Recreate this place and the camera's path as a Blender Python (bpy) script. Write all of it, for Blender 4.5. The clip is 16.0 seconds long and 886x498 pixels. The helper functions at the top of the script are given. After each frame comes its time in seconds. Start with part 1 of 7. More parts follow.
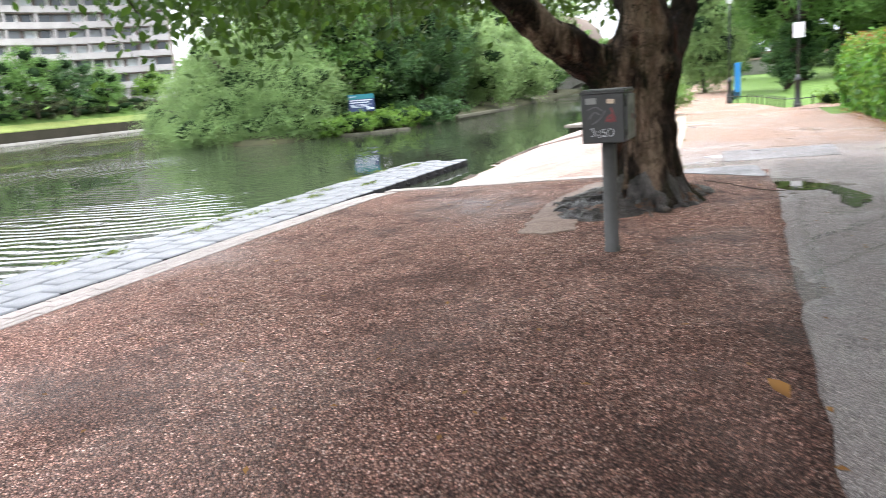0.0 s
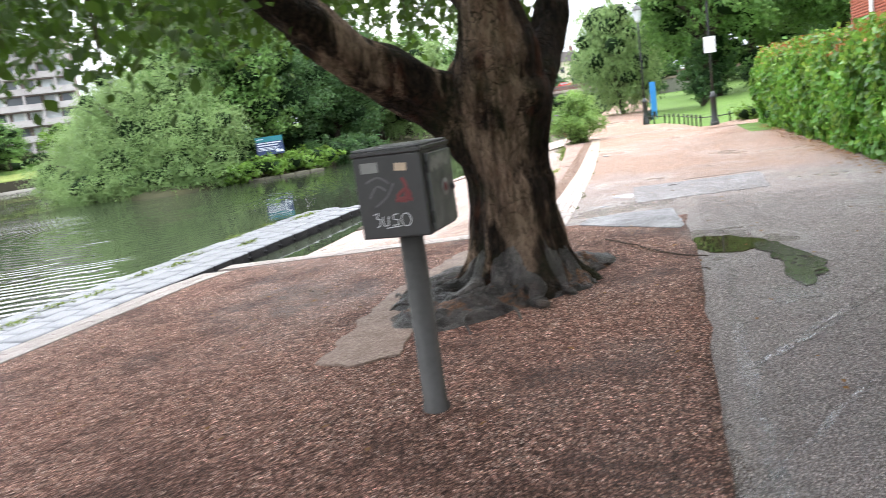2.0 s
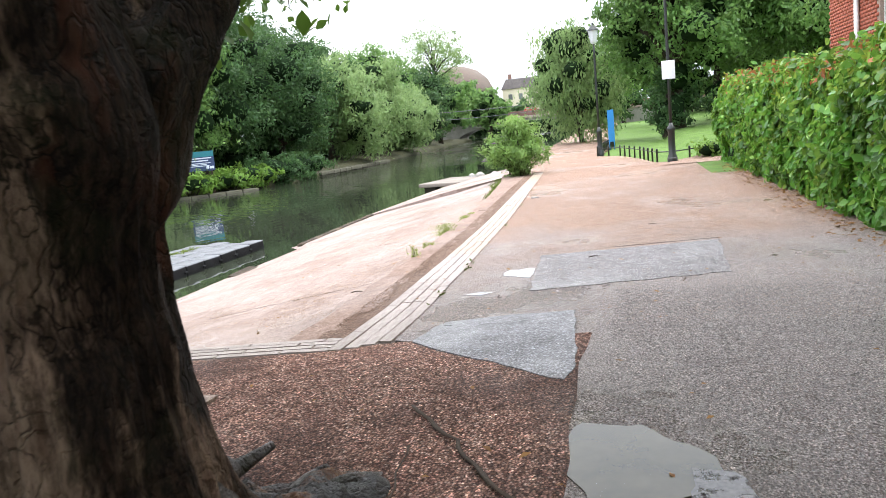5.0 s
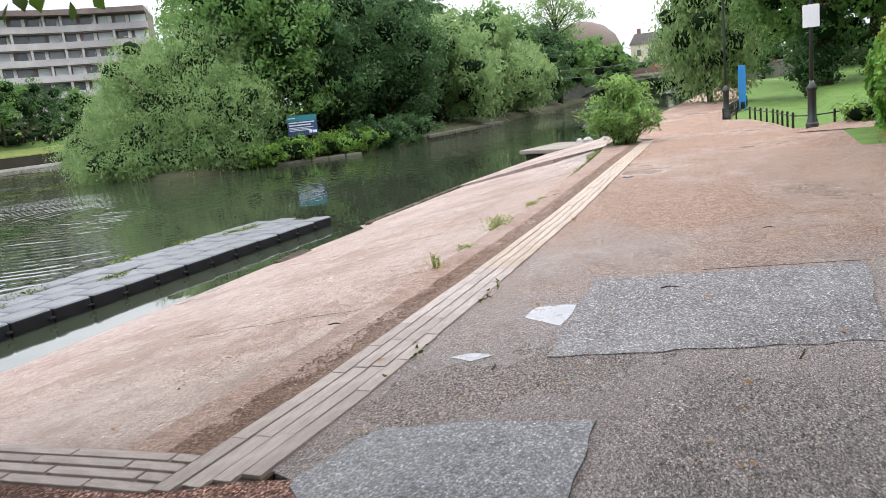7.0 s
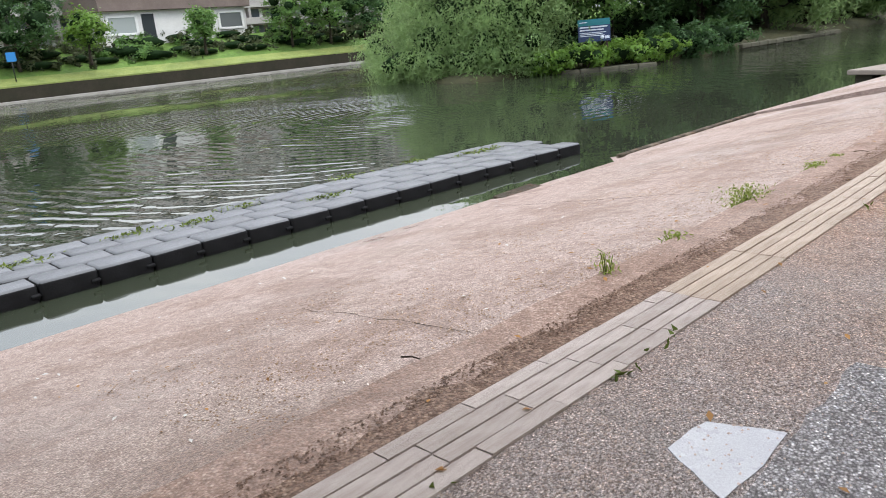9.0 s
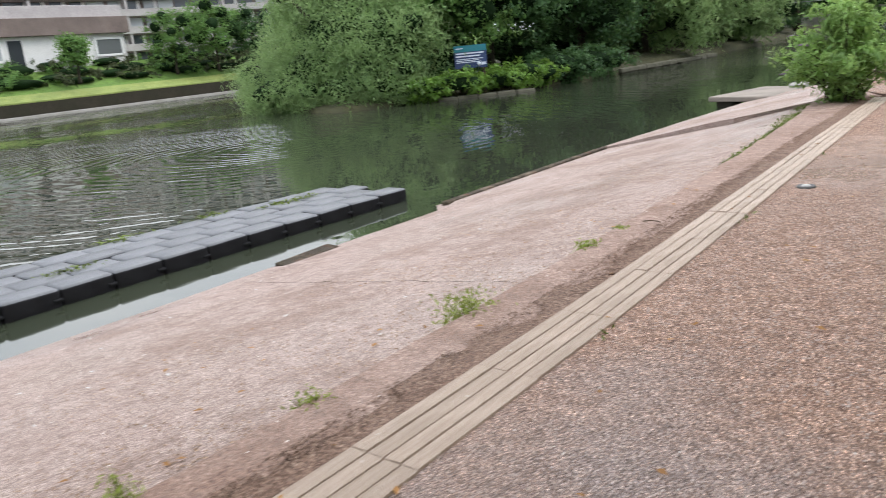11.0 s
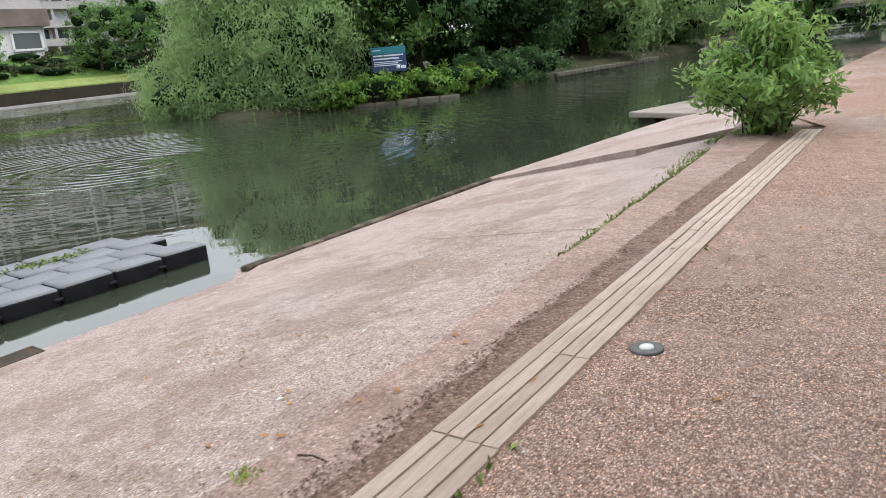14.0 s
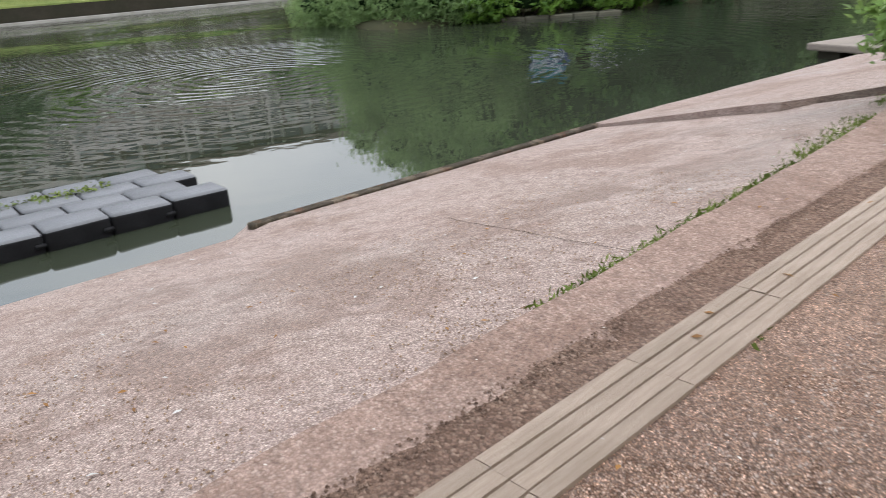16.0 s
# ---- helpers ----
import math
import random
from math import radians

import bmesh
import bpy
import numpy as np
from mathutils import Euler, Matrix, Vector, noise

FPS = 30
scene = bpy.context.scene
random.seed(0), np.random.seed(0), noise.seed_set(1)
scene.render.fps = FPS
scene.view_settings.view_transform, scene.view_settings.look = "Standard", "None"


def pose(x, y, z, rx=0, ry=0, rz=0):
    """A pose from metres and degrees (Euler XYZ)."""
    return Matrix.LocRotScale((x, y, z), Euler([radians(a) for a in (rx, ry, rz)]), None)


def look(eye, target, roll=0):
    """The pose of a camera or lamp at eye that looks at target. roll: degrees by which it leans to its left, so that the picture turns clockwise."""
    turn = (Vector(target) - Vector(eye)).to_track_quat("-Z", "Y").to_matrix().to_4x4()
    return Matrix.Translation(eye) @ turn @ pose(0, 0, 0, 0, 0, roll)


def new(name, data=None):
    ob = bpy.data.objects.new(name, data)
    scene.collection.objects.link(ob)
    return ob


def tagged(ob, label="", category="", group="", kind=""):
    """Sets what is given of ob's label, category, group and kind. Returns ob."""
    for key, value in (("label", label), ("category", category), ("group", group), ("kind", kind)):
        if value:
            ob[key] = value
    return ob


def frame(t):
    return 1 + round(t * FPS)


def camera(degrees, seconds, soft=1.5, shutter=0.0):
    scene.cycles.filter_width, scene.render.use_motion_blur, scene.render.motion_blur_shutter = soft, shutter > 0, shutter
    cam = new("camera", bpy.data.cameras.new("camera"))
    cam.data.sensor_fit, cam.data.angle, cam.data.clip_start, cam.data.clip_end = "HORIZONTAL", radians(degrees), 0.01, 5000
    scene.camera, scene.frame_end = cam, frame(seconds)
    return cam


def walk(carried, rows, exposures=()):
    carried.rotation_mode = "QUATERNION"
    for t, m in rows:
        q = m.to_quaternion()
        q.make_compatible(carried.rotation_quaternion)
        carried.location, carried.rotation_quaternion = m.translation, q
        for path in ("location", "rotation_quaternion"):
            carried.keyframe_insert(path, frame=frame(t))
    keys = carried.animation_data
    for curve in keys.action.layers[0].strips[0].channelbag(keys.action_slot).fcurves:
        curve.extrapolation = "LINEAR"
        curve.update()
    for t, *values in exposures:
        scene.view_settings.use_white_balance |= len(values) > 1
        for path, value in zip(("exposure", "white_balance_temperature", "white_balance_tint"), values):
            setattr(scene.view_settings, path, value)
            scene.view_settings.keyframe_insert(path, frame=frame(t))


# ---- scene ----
cam = camera(60.5, 16.0, soft=0.7, shutter=0.25)
PATH = [
    (0, (0.198, -0.468, 1.451), (-0.546, 1.342, 1.036), -4.6),
    (0.5, (0.164, 0.334, 1.459), (-0.866, 1.997, 1.044), -4.2),
    (1, (0.165, 1.027, 1.475), (-0.788, 2.749, 1.122), -4.1),
    (1.5, (0.283, 1.669, 1.472), (-0.583, 3.448, 1.185), -6.8),
    (2, (0.373, 2.389, 1.458), (-0.22, 4.266, 1.106), -7.9),
    (2.5, (0.569, 3.138, 1.44), (0.186, 5.076, 1.127), -8.2),
    (3, (0.609, 3.888, 1.428), (0.243, 5.834, 1.148), -5.9),
    (3.5, (0.682, 4.597, 1.422), (0.276, 6.539, 1.174), -5.2),
    (3.7, (0.729, 4.873, 1.415), (0.286, 6.809, 1.175), -4.9),
    (5.8, (0.954, 7.436, 1.376), (0.374, 9.319, 1.036), -6.5),
    (6, (0.997, 7.71, 1.411), (0.352, 9.575, 1.085), -5.8),
    (6.5, (1.064, 8.362, 1.402), (0.307, 10.181, 1.057), -4.7),
    (7, (1.11, 9.072, 1.387), (0.296, 10.858, 1.006), -6.2),
    (7.5, (0.973, 9.851, 1.372), (0.075, 11.595, 0.982), -5.9),
    (8, (0.882, 10.502, 1.405), (-0.192, 12.138, 0.994), -6.4),
    (8.2, (0.867, 10.756, 1.405), (-0.314, 12.308, 0.96), -5.8),
    (10.3, (0.683, 13.443, 1.355), (-0.818, 14.632, 0.776), -6.1),
    (10.5, (0.702, 13.793, 1.402), (-0.754, 15.062, 0.885), -7.3),
    (11, (0.689, 14.511, 1.357), (-0.576, 15.975, 0.851), -5.8),
    (11.5, (0.705, 15.204, 1.374), (-0.366, 16.809, 0.848), -6.7),
    (12, (0.647, 15.872, 1.378), (-0.378, 17.504, 0.842), -5.7),
    (12.5, (0.563, 16.48, 1.403), (-0.435, 18.125, 0.857), -5.1),
    (13, (0.447, 17.191, 1.406), (-0.627, 18.798, 0.893), -3.9),
    (13.5, (0.263, 17.807, 1.397), (-0.867, 19.375, 0.883), -3.2),
    (14, (0.18, 18.472, 1.389), (-0.999, 20.001, 0.867), -5.1),
    (14.5, (0.064, 19.163, 1.352), (-1.13, 20.669, 0.798), -4.6),
    (15, (0.044, 19.83, 1.331), (-1.151, 21.321, 0.741), -4.7),
    (15.5, (-0.07, 20.524, 1.324), (-1.33, 21.939, 0.686), -3.6),
    (16, (-0.186, 21.106, 1.335), (-1.645, 22.28, 0.633), -4.2),
]
walk(cam, [(t, look(eye, target, roll)) for t, eye, target, roll in PATH],
     [(0, 1.28), (1.0, 1.18), (2.0, 1.22), (3.5, 1.3), (6.0, 0.7), (8.0, 0.42), (10.5, 0.27), (13.0, 0.26), (14.5, 0.2), (16.0, 0.05)])

# ---- light: bright overcast sky ----
world = bpy.data.worlds.new("overcast_sky")
scene.world = world
world.use_nodes = True
wn, wl = world.node_tree.nodes, world.node_tree.links
wn.clear()
sky = wn.new("ShaderNodeTexSky")
sky.sky_type = "NISHITA"
sky.sun_disc = False
sky.sun_elevation, sky.sun_rotation = radians(48), radians(-40)
sky.air_density, sky.dust_density, sky.ozone_density = 1.0, 4.0, 1.0
sky_dim = wn.new("ShaderNodeMix")
sky_dim.data_type, sky_dim.blend_type = "RGBA", "MULTIPLY"
sky_dim.inputs["Factor"].default_value = 1.0
sky_dim.inputs[7].default_value = (0.1, 0.1, 0.1, 1)
wl.new(sky.outputs[0], sky_dim.inputs[6])
cloud_noise = wn.new("ShaderNodeTexNoise")
cloud_noise.inputs["Scale"].default_value, cloud_noise.inputs["Detail"].default_value = 2.2, 5
cloud_place = wn.new("ShaderNodeTexCoord")
cloud_map = wn.new("ShaderNodeMapping")
cloud_map.inputs["Scale"].default_value = (1, 1, 2.6)
wl.new(cloud_place.outputs["Generated"], cloud_map.inputs["Vector"])
wl.new(cloud_map.outputs[0], cloud_noise.inputs["Vector"])
cloud_ramp = wn.new("ShaderNodeValToRGB")
cloud_ramp.color_ramp.elements[0].position, cloud_ramp.color_ramp.elements[1].position = 0.35, 0.65
cloud_ramp.color_ramp.elements[0].color = (0.74, 0.81, 0.95, 1)
cloud_ramp.color_ramp.elements[1].color = (1.10, 1.13, 1.18, 1)
wl.new(cloud_noise.outputs[0], cloud_ramp.inputs[0])
cover = wn.new("ShaderNodeMix")
cover.data_type = "RGBA"
cover.inputs["Factor"].default_value = 0.86
wl.new(sky_dim.outputs[2], cover.inputs[6])
wl.new(cloud_ramp.outputs[0], cover.inputs[7])
height_of = wn.new("ShaderNodeSeparateXYZ")
wl.new(cloud_place.outputs["Generated"], height_of.inputs[0])
overhead = wn.new("ShaderNodeMapRange")
overhead.inputs["To Min"].default_value, overhead.inputs["To Max"].default_value = 0.98, 3.3
wl.new(height_of.outputs[2], overhead.inputs[0])
sky_light = wn.new("ShaderNodeBackground")
brightness = wn.new("ShaderNodeMath")
brightness.operation = "MULTIPLY"
brightness.inputs[1].default_value = 0.88
wl.new(overhead.outputs[0], brightness.inputs[0])
wl.new(brightness.outputs[0], sky_light.inputs["Strength"])
wl.new(cover.outputs[2], sky_light.inputs[0])
sky_out = wn.new("ShaderNodeOutputWorld")
wl.new(sky_light.outputs[0], sky_out.inputs[0])

sun = new("sun", bpy.data.lights.new("sun", "SUN"))
sun.data.energy, sun.data.angle, sun.data.color = 1.2, radians(22), (1.0, 0.96, 0.9)
sun.matrix_world = look((30, 25, 45), (0, 10, 0))


# ---- materials ----
def srgb(r, g, b):
    return tuple((c / 255 / 12.92 if c / 255 <= 0.04045 else ((c / 255 + 0.055) / 1.055) ** 2.4) for c in (r, g, b)) + (1,)


class Surface:
    """A node material under construction."""

    def __init__(self, name):
        self.m = bpy.data.materials.new(name)
        self.m.use_nodes = True
        self.n, self.l = self.m.node_tree.nodes, self.m.node_tree.links
        self.bsdf = self.n["Principled BSDF"]
        self.place = self.n.new("ShaderNodeTexCoord").outputs["Object"]

    def noise(self, scale, detail=4, rough=0.6, stretch=None):
        k = self.n.new("ShaderNodeTexNoise")
        k.inputs["Scale"].default_value, k.inputs["Detail"].default_value, k.inputs["Roughness"].default_value = scale, detail, rough
        self.l.new(self.spread(stretch), k.inputs["Vector"])
        return k.outputs[0]

    def cells(self, scale, out="Color", feature="F1", stretch=None):
        k = self.n.new("ShaderNodeTexVoronoi")
        k.feature = feature
        k.inputs["Scale"].default_value = scale
        self.l.new(self.spread(stretch), k.inputs["Vector"])
        return k.outputs[out]

    def spread(self, stretch):
        if not stretch:
            return self.place
        k = self.n.new("ShaderNodeMapping")
        k.inputs["Scale"].default_value = stretch
        self.l.new(self.place, k.inputs["Vector"])
        return k.outputs[0]

    def ramp(self, value, *stops):
        k = self.n.new("ShaderNodeValToRGB")
        e = k.color_ramp.elements
        while len(e) < len(stops):
            e.new(0.5)
        for slot, (at, colour) in zip(e, stops):
            slot.position, slot.color = at, (colour if len(colour) == 4 else (*colour, 1))
        self.l.new(value, k.inputs[0])
        return k.outputs[0]

    def grey(self, value, low, high, a=0.3, b=0.7):
        k = self.n.new("ShaderNodeMapRange")
        for slot, v in zip(k.inputs, (0, a, b, low, high)):
            if slot.name != "Value":
                slot.default_value = v
        self.l.new(value, k.inputs[0])
        return k.outputs[0]

    def mix(self, factor, a, b, blend="MIX"):
        k = self.n.new("ShaderNodeMix")
        k.data_type, k.blend_type = "RGBA", blend
        for slot, v in ((k.inputs[0], factor), (k.inputs[6], a), (k.inputs[7], b)):
            if isinstance(v, (int, float, tuple)):
                slot.default_value = (*v, 1) if isinstance(v, tuple) and len(v) == 3 else v
            else:
                self.l.new(v, slot)
        return k.outputs[2]

    def add(self, a, b, op="ADD"):
        k = self.n.new("ShaderNodeMath")
        k.operation = op
        for slot, v in zip(k.inputs, (a, b)):
            if isinstance(v, (int, float)):
                slot.default_value = v
            else:
                self.l.new(v, slot)
        return k.outputs[0]

    def random(self):
        return self.n.new("ShaderNodeObjectInfo").outputs["Random"]

    def island(self):
        return self.n.new("ShaderNodeNewGeometry").outputs["Random Per Island"]

    def done(self, colour, rough=0.8, height=None, depth=0.01, metal=0.0, spec=0.5):
        for name, v in (("Base Color", colour), ("Roughness", rough), ("Metallic", metal), ("Specular IOR Level", spec)):
            if isinstance(v, (int, float, tuple)):
                self.bsdf.inputs[name].default_value = v
            else:
                self.l.new(v, self.bsdf.inputs[name])
        if height is not None:
            k = self.n.new("ShaderNodeBump")
            k.inputs["Strength"].default_value, k.inputs["Distance"].default_value = 1.0, depth
            self.l.new(height, k.inputs["Height"])
            self.l.new(k.outputs[0], self.bsdf.inputs["Normal"])
        return self.m


def gravel(name, stones, tint, wet, grain=85, damp_zone=None, depth=0.016, sharp=1.0, stain=None, gloss=0.3, sheen=0.0, wet_shaded=None, fine=42, mottle=0.0, crisp=0.0):
    """Bonded aggregate: many small stones in several colours, with damp patches."""
    s = Surface(name)
    cell = s.n.new("ShaderNodeTexVoronoi")
    cell.inputs["Scale"].default_value = grain
    s.l.new(s.place, cell.inputs["Vector"])
    split = s.n.new("ShaderNodeSeparateColor")
    s.l.new(cell.outputs["Color"], split.inputs[0])
    base = s.ramp(split.outputs[0], *[(i / (len(stones) - 1), c) for i, c in enumerate(stones)])
    base = s.mix(s.grey(cell.outputs["Distance"], 0.0, 0.6, 0.3, 0.8), base, (tint[0] * 0.25, tint[1] * 0.23, tint[2] * 0.22, 1))
    broad = s.noise(0.55, 6, 0.62)
    mid = s.noise(6, 6, 0.7)
    base = s.mix(s.grey(broad, 0.0, 0.4), base, tint)
    base = s.mix(s.grey(mid, 0.0, 0.6, 0.45, 0.72), base, (tint[0] * 0.42, tint[1] * 0.38, tint[2] * 0.36, 1))
    speck = s.noise(fine, 6, 0.75)
    base = s.mix(s.grey(speck, 0.0, 0.7 * sharp, 0.52, 0.66), base, (tint[0] * 0.22, tint[1] * 0.2, tint[2] * 0.2, 1))
    base = s.mix(s.grey(speck, 0.55 * sharp, 0.0, 0.33, 0.45), base, (min(1, tint[0] * 2.2), min(1, tint[1] * 2.4), min(1, tint[2] * 2.6), 1))
    if mottle:
        clump = s.noise(15, 6, 0.72)
        base = s.mix(s.grey(clump, 0, mottle, 0.50, 0.60), base, (tint[0] * 0.20, tint[1] * 0.18, tint[2] * 0.18, 1))
        base = s.mix(s.grey(clump, mottle * 0.5, 0, 0.36, 0.44), base, (min(1, tint[0] * 1.7), min(1, tint[1] * 1.8), min(1, tint[2] * 1.9), 1))
    damp = s.noise(0.42, 5, 0.6, (1, 0.7, 1))
    rough = s.grey(damp, 0.92, wet, 0.46, 0.66)
    if damp_zone:
        where = s.n.new("ShaderNodeSeparateXYZ")
        s.l.new(s.place, where.inputs[0])
        edge = s.add(where.outputs[1], s.add(s.noise(0.5, 4), 7.0, "MULTIPLY"))
        zone = s.grey(edge, 1.0, 0.0, damp_zone[0], damp_zone[1])
        base = s.mix(s.add(zone, 0.75, "MULTIPLY"), base, s.mix(s.grey(s.noise(88, 4, 0.75), 0, 1, 0.45, 0.56), tuple(c * 1.75 for c in damp_zone[2][:3]), tuple(c * 0.25 for c in damp_zone[2][:3])))
        rough = s.add(rough, s.add(zone, 0.30, "MULTIPLY"), "SUBTRACT")
    if stain:
        blot = s.grey(s.noise(0.75, 6, 0.66), 0, 0.72, 0.50, 0.60)
        base = s.mix(blot, base, s.mix(s.grey(speck, 0, 1, 0.4, 0.62), stain, tuple(c * 0.35 for c in stain[:3])))
        rough = s.add(rough, s.add(blot, 0.2, "MULTIPLY"), "SUBTRACT")
    # Multiplied-in darkening: canopy shade painted together with wetness.
    if wet_shaded:
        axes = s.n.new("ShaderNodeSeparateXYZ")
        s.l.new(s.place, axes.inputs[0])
        reach = s.add(s.add(axes.outputs[1], s.add(axes.outputs[0], wet_shaded[3], "MULTIPLY"), "SUBTRACT"), s.add(s.noise(0.6, 5, 0.65), 5.0, "MULTIPLY"))
        wet_shade = s.grey(reach, 1.0, 0.0, wet_shaded[0], wet_shaded[1])
        base = s.mix(wet_shade, base, wet_shaded[2], "MULTIPLY")
        rough = s.add(rough, s.add(wet_shade, 0.04, "MULTIPLY"), "SUBTRACT")
    fleck = s.cells(14, "Distance")
    base = s.mix(s.grey(fleck, 0.6, 0.0, 0.04, 0.10), base, (0.09, 0.065, 0.05, 1))
    if crisp:
        each = s.ramp(split.outputs[1], (0.0, (0.45, 0.42, 0.41)), (0.45, (1.15, 1.13, 1.12)), (0.8, (1.75, 1.75, 1.75)), (1.0, (3.0, 3.0, 2.95)))
        gaps = s.ramp(cell.outputs["Distance"], (0.28, (1.35, 1.35, 1.35)), (0.66, (0.34, 0.33, 0.33)))
        base = s.mix(crisp, base, each, "MULTIPLY")
        base = s.mix(crisp, base, gaps, "MULTIPLY")
    height = s.add(s.add(cell.outputs["Distance"], -0.6, "MULTIPLY"), s.add(mid, speck))
    if sheen:
        rough = s.add(rough, sheen, "SUBTRACT")
    return s.done(base, rough, height, depth, spec=gloss)


def stone(name, a, b, c, rough=0.8, scale=6.0, depth=0.006, vary=0.0, spec=0.3):
    s = Surface(name)
    base = s.mix(s.grey(s.noise(scale, 6), 0, 1, 0.35, 0.7), a, b)
    base = s.mix(s.grey(s.noise(scale * 0.22, 5), 0, 0.75, 0.45, 0.7), base, c)
    base = s.mix(s.grey(s.noise(scale * 14, 3), 0, 0.35), base, (c[0] * 0.5, c[1] * 0.5, c[2] * 0.5, 1))
    if vary:
        base = s.mix(s.grey(s.random(), 0, vary, 0, 1), base, (c[0] * 0.6, c[1] * 0.6, c[2] * 0.6, 1))
    return s.done(base, s.grey(s.noise(scale * 0.5), rough - 0.25, min(1, rough + 0.1)), s.add(s.noise(scale * 14, 4), s.noise(scale * 2, 4)), depth, spec=spec)


def paint(name, colour, rough=0.4, worn=0.35, metal=0.0, scale=18):
    s = Surface(name)
    dirty = tuple(v * 0.45 + 0.02 for v in colour[:3]) + (1,)
    base = s.mix(s.grey(s.noise(scale, 6, 0.7), 0, worn, 0.4, 0.75), colour, dirty)
    return s.done(base, s.grey(s.noise(scale * 2), rough - 0.1, rough + 0.2), s.noise(scale * 6, 3), 0.001, metal)


def foliage(name, dark, mid, light, gloss=0.45, shine=0.35):
    s = Surface(name)
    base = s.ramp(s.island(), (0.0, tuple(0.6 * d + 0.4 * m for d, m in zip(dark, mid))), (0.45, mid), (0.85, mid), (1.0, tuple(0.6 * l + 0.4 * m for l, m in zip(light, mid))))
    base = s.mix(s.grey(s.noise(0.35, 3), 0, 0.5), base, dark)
    # Darkened patches paint the shaded gaps between tufts into the leaf colour.
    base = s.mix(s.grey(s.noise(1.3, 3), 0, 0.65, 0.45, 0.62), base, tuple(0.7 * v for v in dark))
    m = s.done(base, gloss, spec=0.22)
    glow = s.n.new("ShaderNodeBsdfTranslucent")
    s.l.new(s.mix(0.6, base, light), glow.inputs["Color"])
    both = s.n.new("ShaderNodeMixShader")
    both.inputs[0].default_value = shine
    s.l.new(s.bsdf.outputs[0], both.inputs[1])
    s.l.new(glow.outputs[0], both.inputs[2])
    s.l.new(both.outputs[0], s.n["Material Output"].inputs[0])
    return m


def bark(name, a, b, c, green=0.0, scale=7.0, blotch=0.9, rot=0.0, wet=0.0):
    """Furrowed bark: plates with dark cracks, pale areas and near-black ones."""
    s = Surface(name)
    ridge = s.noise(scale, 7, 0.7, (1, 1, 0.22))
    bend = s.n.new("ShaderNodeVectorMath")
    bend.operation = "MULTIPLY_ADD"
    wobble = s.n.new("ShaderNodeTexNoise")
    wobble.inputs["Scale"].default_value, wobble.inputs["Detail"].default_value = 4.5, 5
    s.l.new(s.place, wobble.inputs["Vector"])
    s.l.new(wobble.outputs["Color"], bend.inputs[0])
    bend.inputs[1].default_value = (0.30, 0.30, 0.30)
    s.l.new(s.place, bend.inputs[2])
    squash = s.n.new("ShaderNodeMapping")
    squash.inputs["Scale"].default_value = (1, 1, 0.17)
    s.l.new(bend.outputs[0], squash.inputs["Vector"])
    plates = s.n.new("ShaderNodeTexVoronoi")
    plates.feature = "DISTANCE_TO_EDGE"
    plates.inputs["Scale"].default_value = scale * 2.6
    s.l.new(squash.outputs[0], plates.inputs["Vector"])
    gap = s.grey(plates.outputs["Distance"], 0.0, 1.0, 0.01, 0.16)
    base = s.ramp(ridge, (0.32, b), (0.55, a), (0.75, tuple(v * 1.25 for v in a)))
    grain = s.noise(scale * 4.5, 8, 0.8, (1, 1, 0.25))
    base = s.mix(s.grey(grain, 0.75, 0.0, 0.40, 0.53), base, b)
    dark_area = s.grey(s.noise(1.7, 6, 0.66, (1.5, 1.5, 0.40)), 0, blotch, 0.42, 0.50)
    dim = s.mix(s.grey(grain, 0, 1, 0.45, 0.62), c, tuple(v * 0.55 for v in b))
    base = s.mix(dark_area, base, dim)
    base = s.mix(s.grey(s.noise(3.4, 4, 0.6, (1.2, 1.2, 0.5)), 0, 0.5, 0.55, 0.68), base, (b[0] * 1.5, b[1] * 0.8, b[2] * 0.6, 1))
    base = s.mix(s.add(s.grey(plates.outputs["Distance"], 0.9, 0.0, 0.01, 0.07), s.grey(s.noise(2.2, 4), 0.1, 1.0, 0.42, 0.58), "MULTIPLY"), base, c)
    base = s.mix(s.grey(s.noise(2.7, 4), 0, green, 0.5, 0.7), base, (0.07, 0.09, 0.03, 1))
    if rot:
        base = s.mix(s.grey(s.noise(3.0, 6, 0.7), 0, rot, 0.53, 0.60), base, s.mix(s.grey(s.noise(60, 4, 0.7), 0, 1, 0.4, 0.6), (0.11, 0.036, 0.014, 1), (0.22, 0.11, 0.045, 1)))
    height = s.add(s.add(gap, 0.45, "MULTIPLY"), s.add(ridge, s.add(grain, 0.55, "MULTIPLY")))
    return s.done(base, s.grey(s.noise(3), 0.55 - 0.35 * wet, 0.95 - 0.4 * wet), height, 0.035, spec=0.12 + 0.45 * wet)


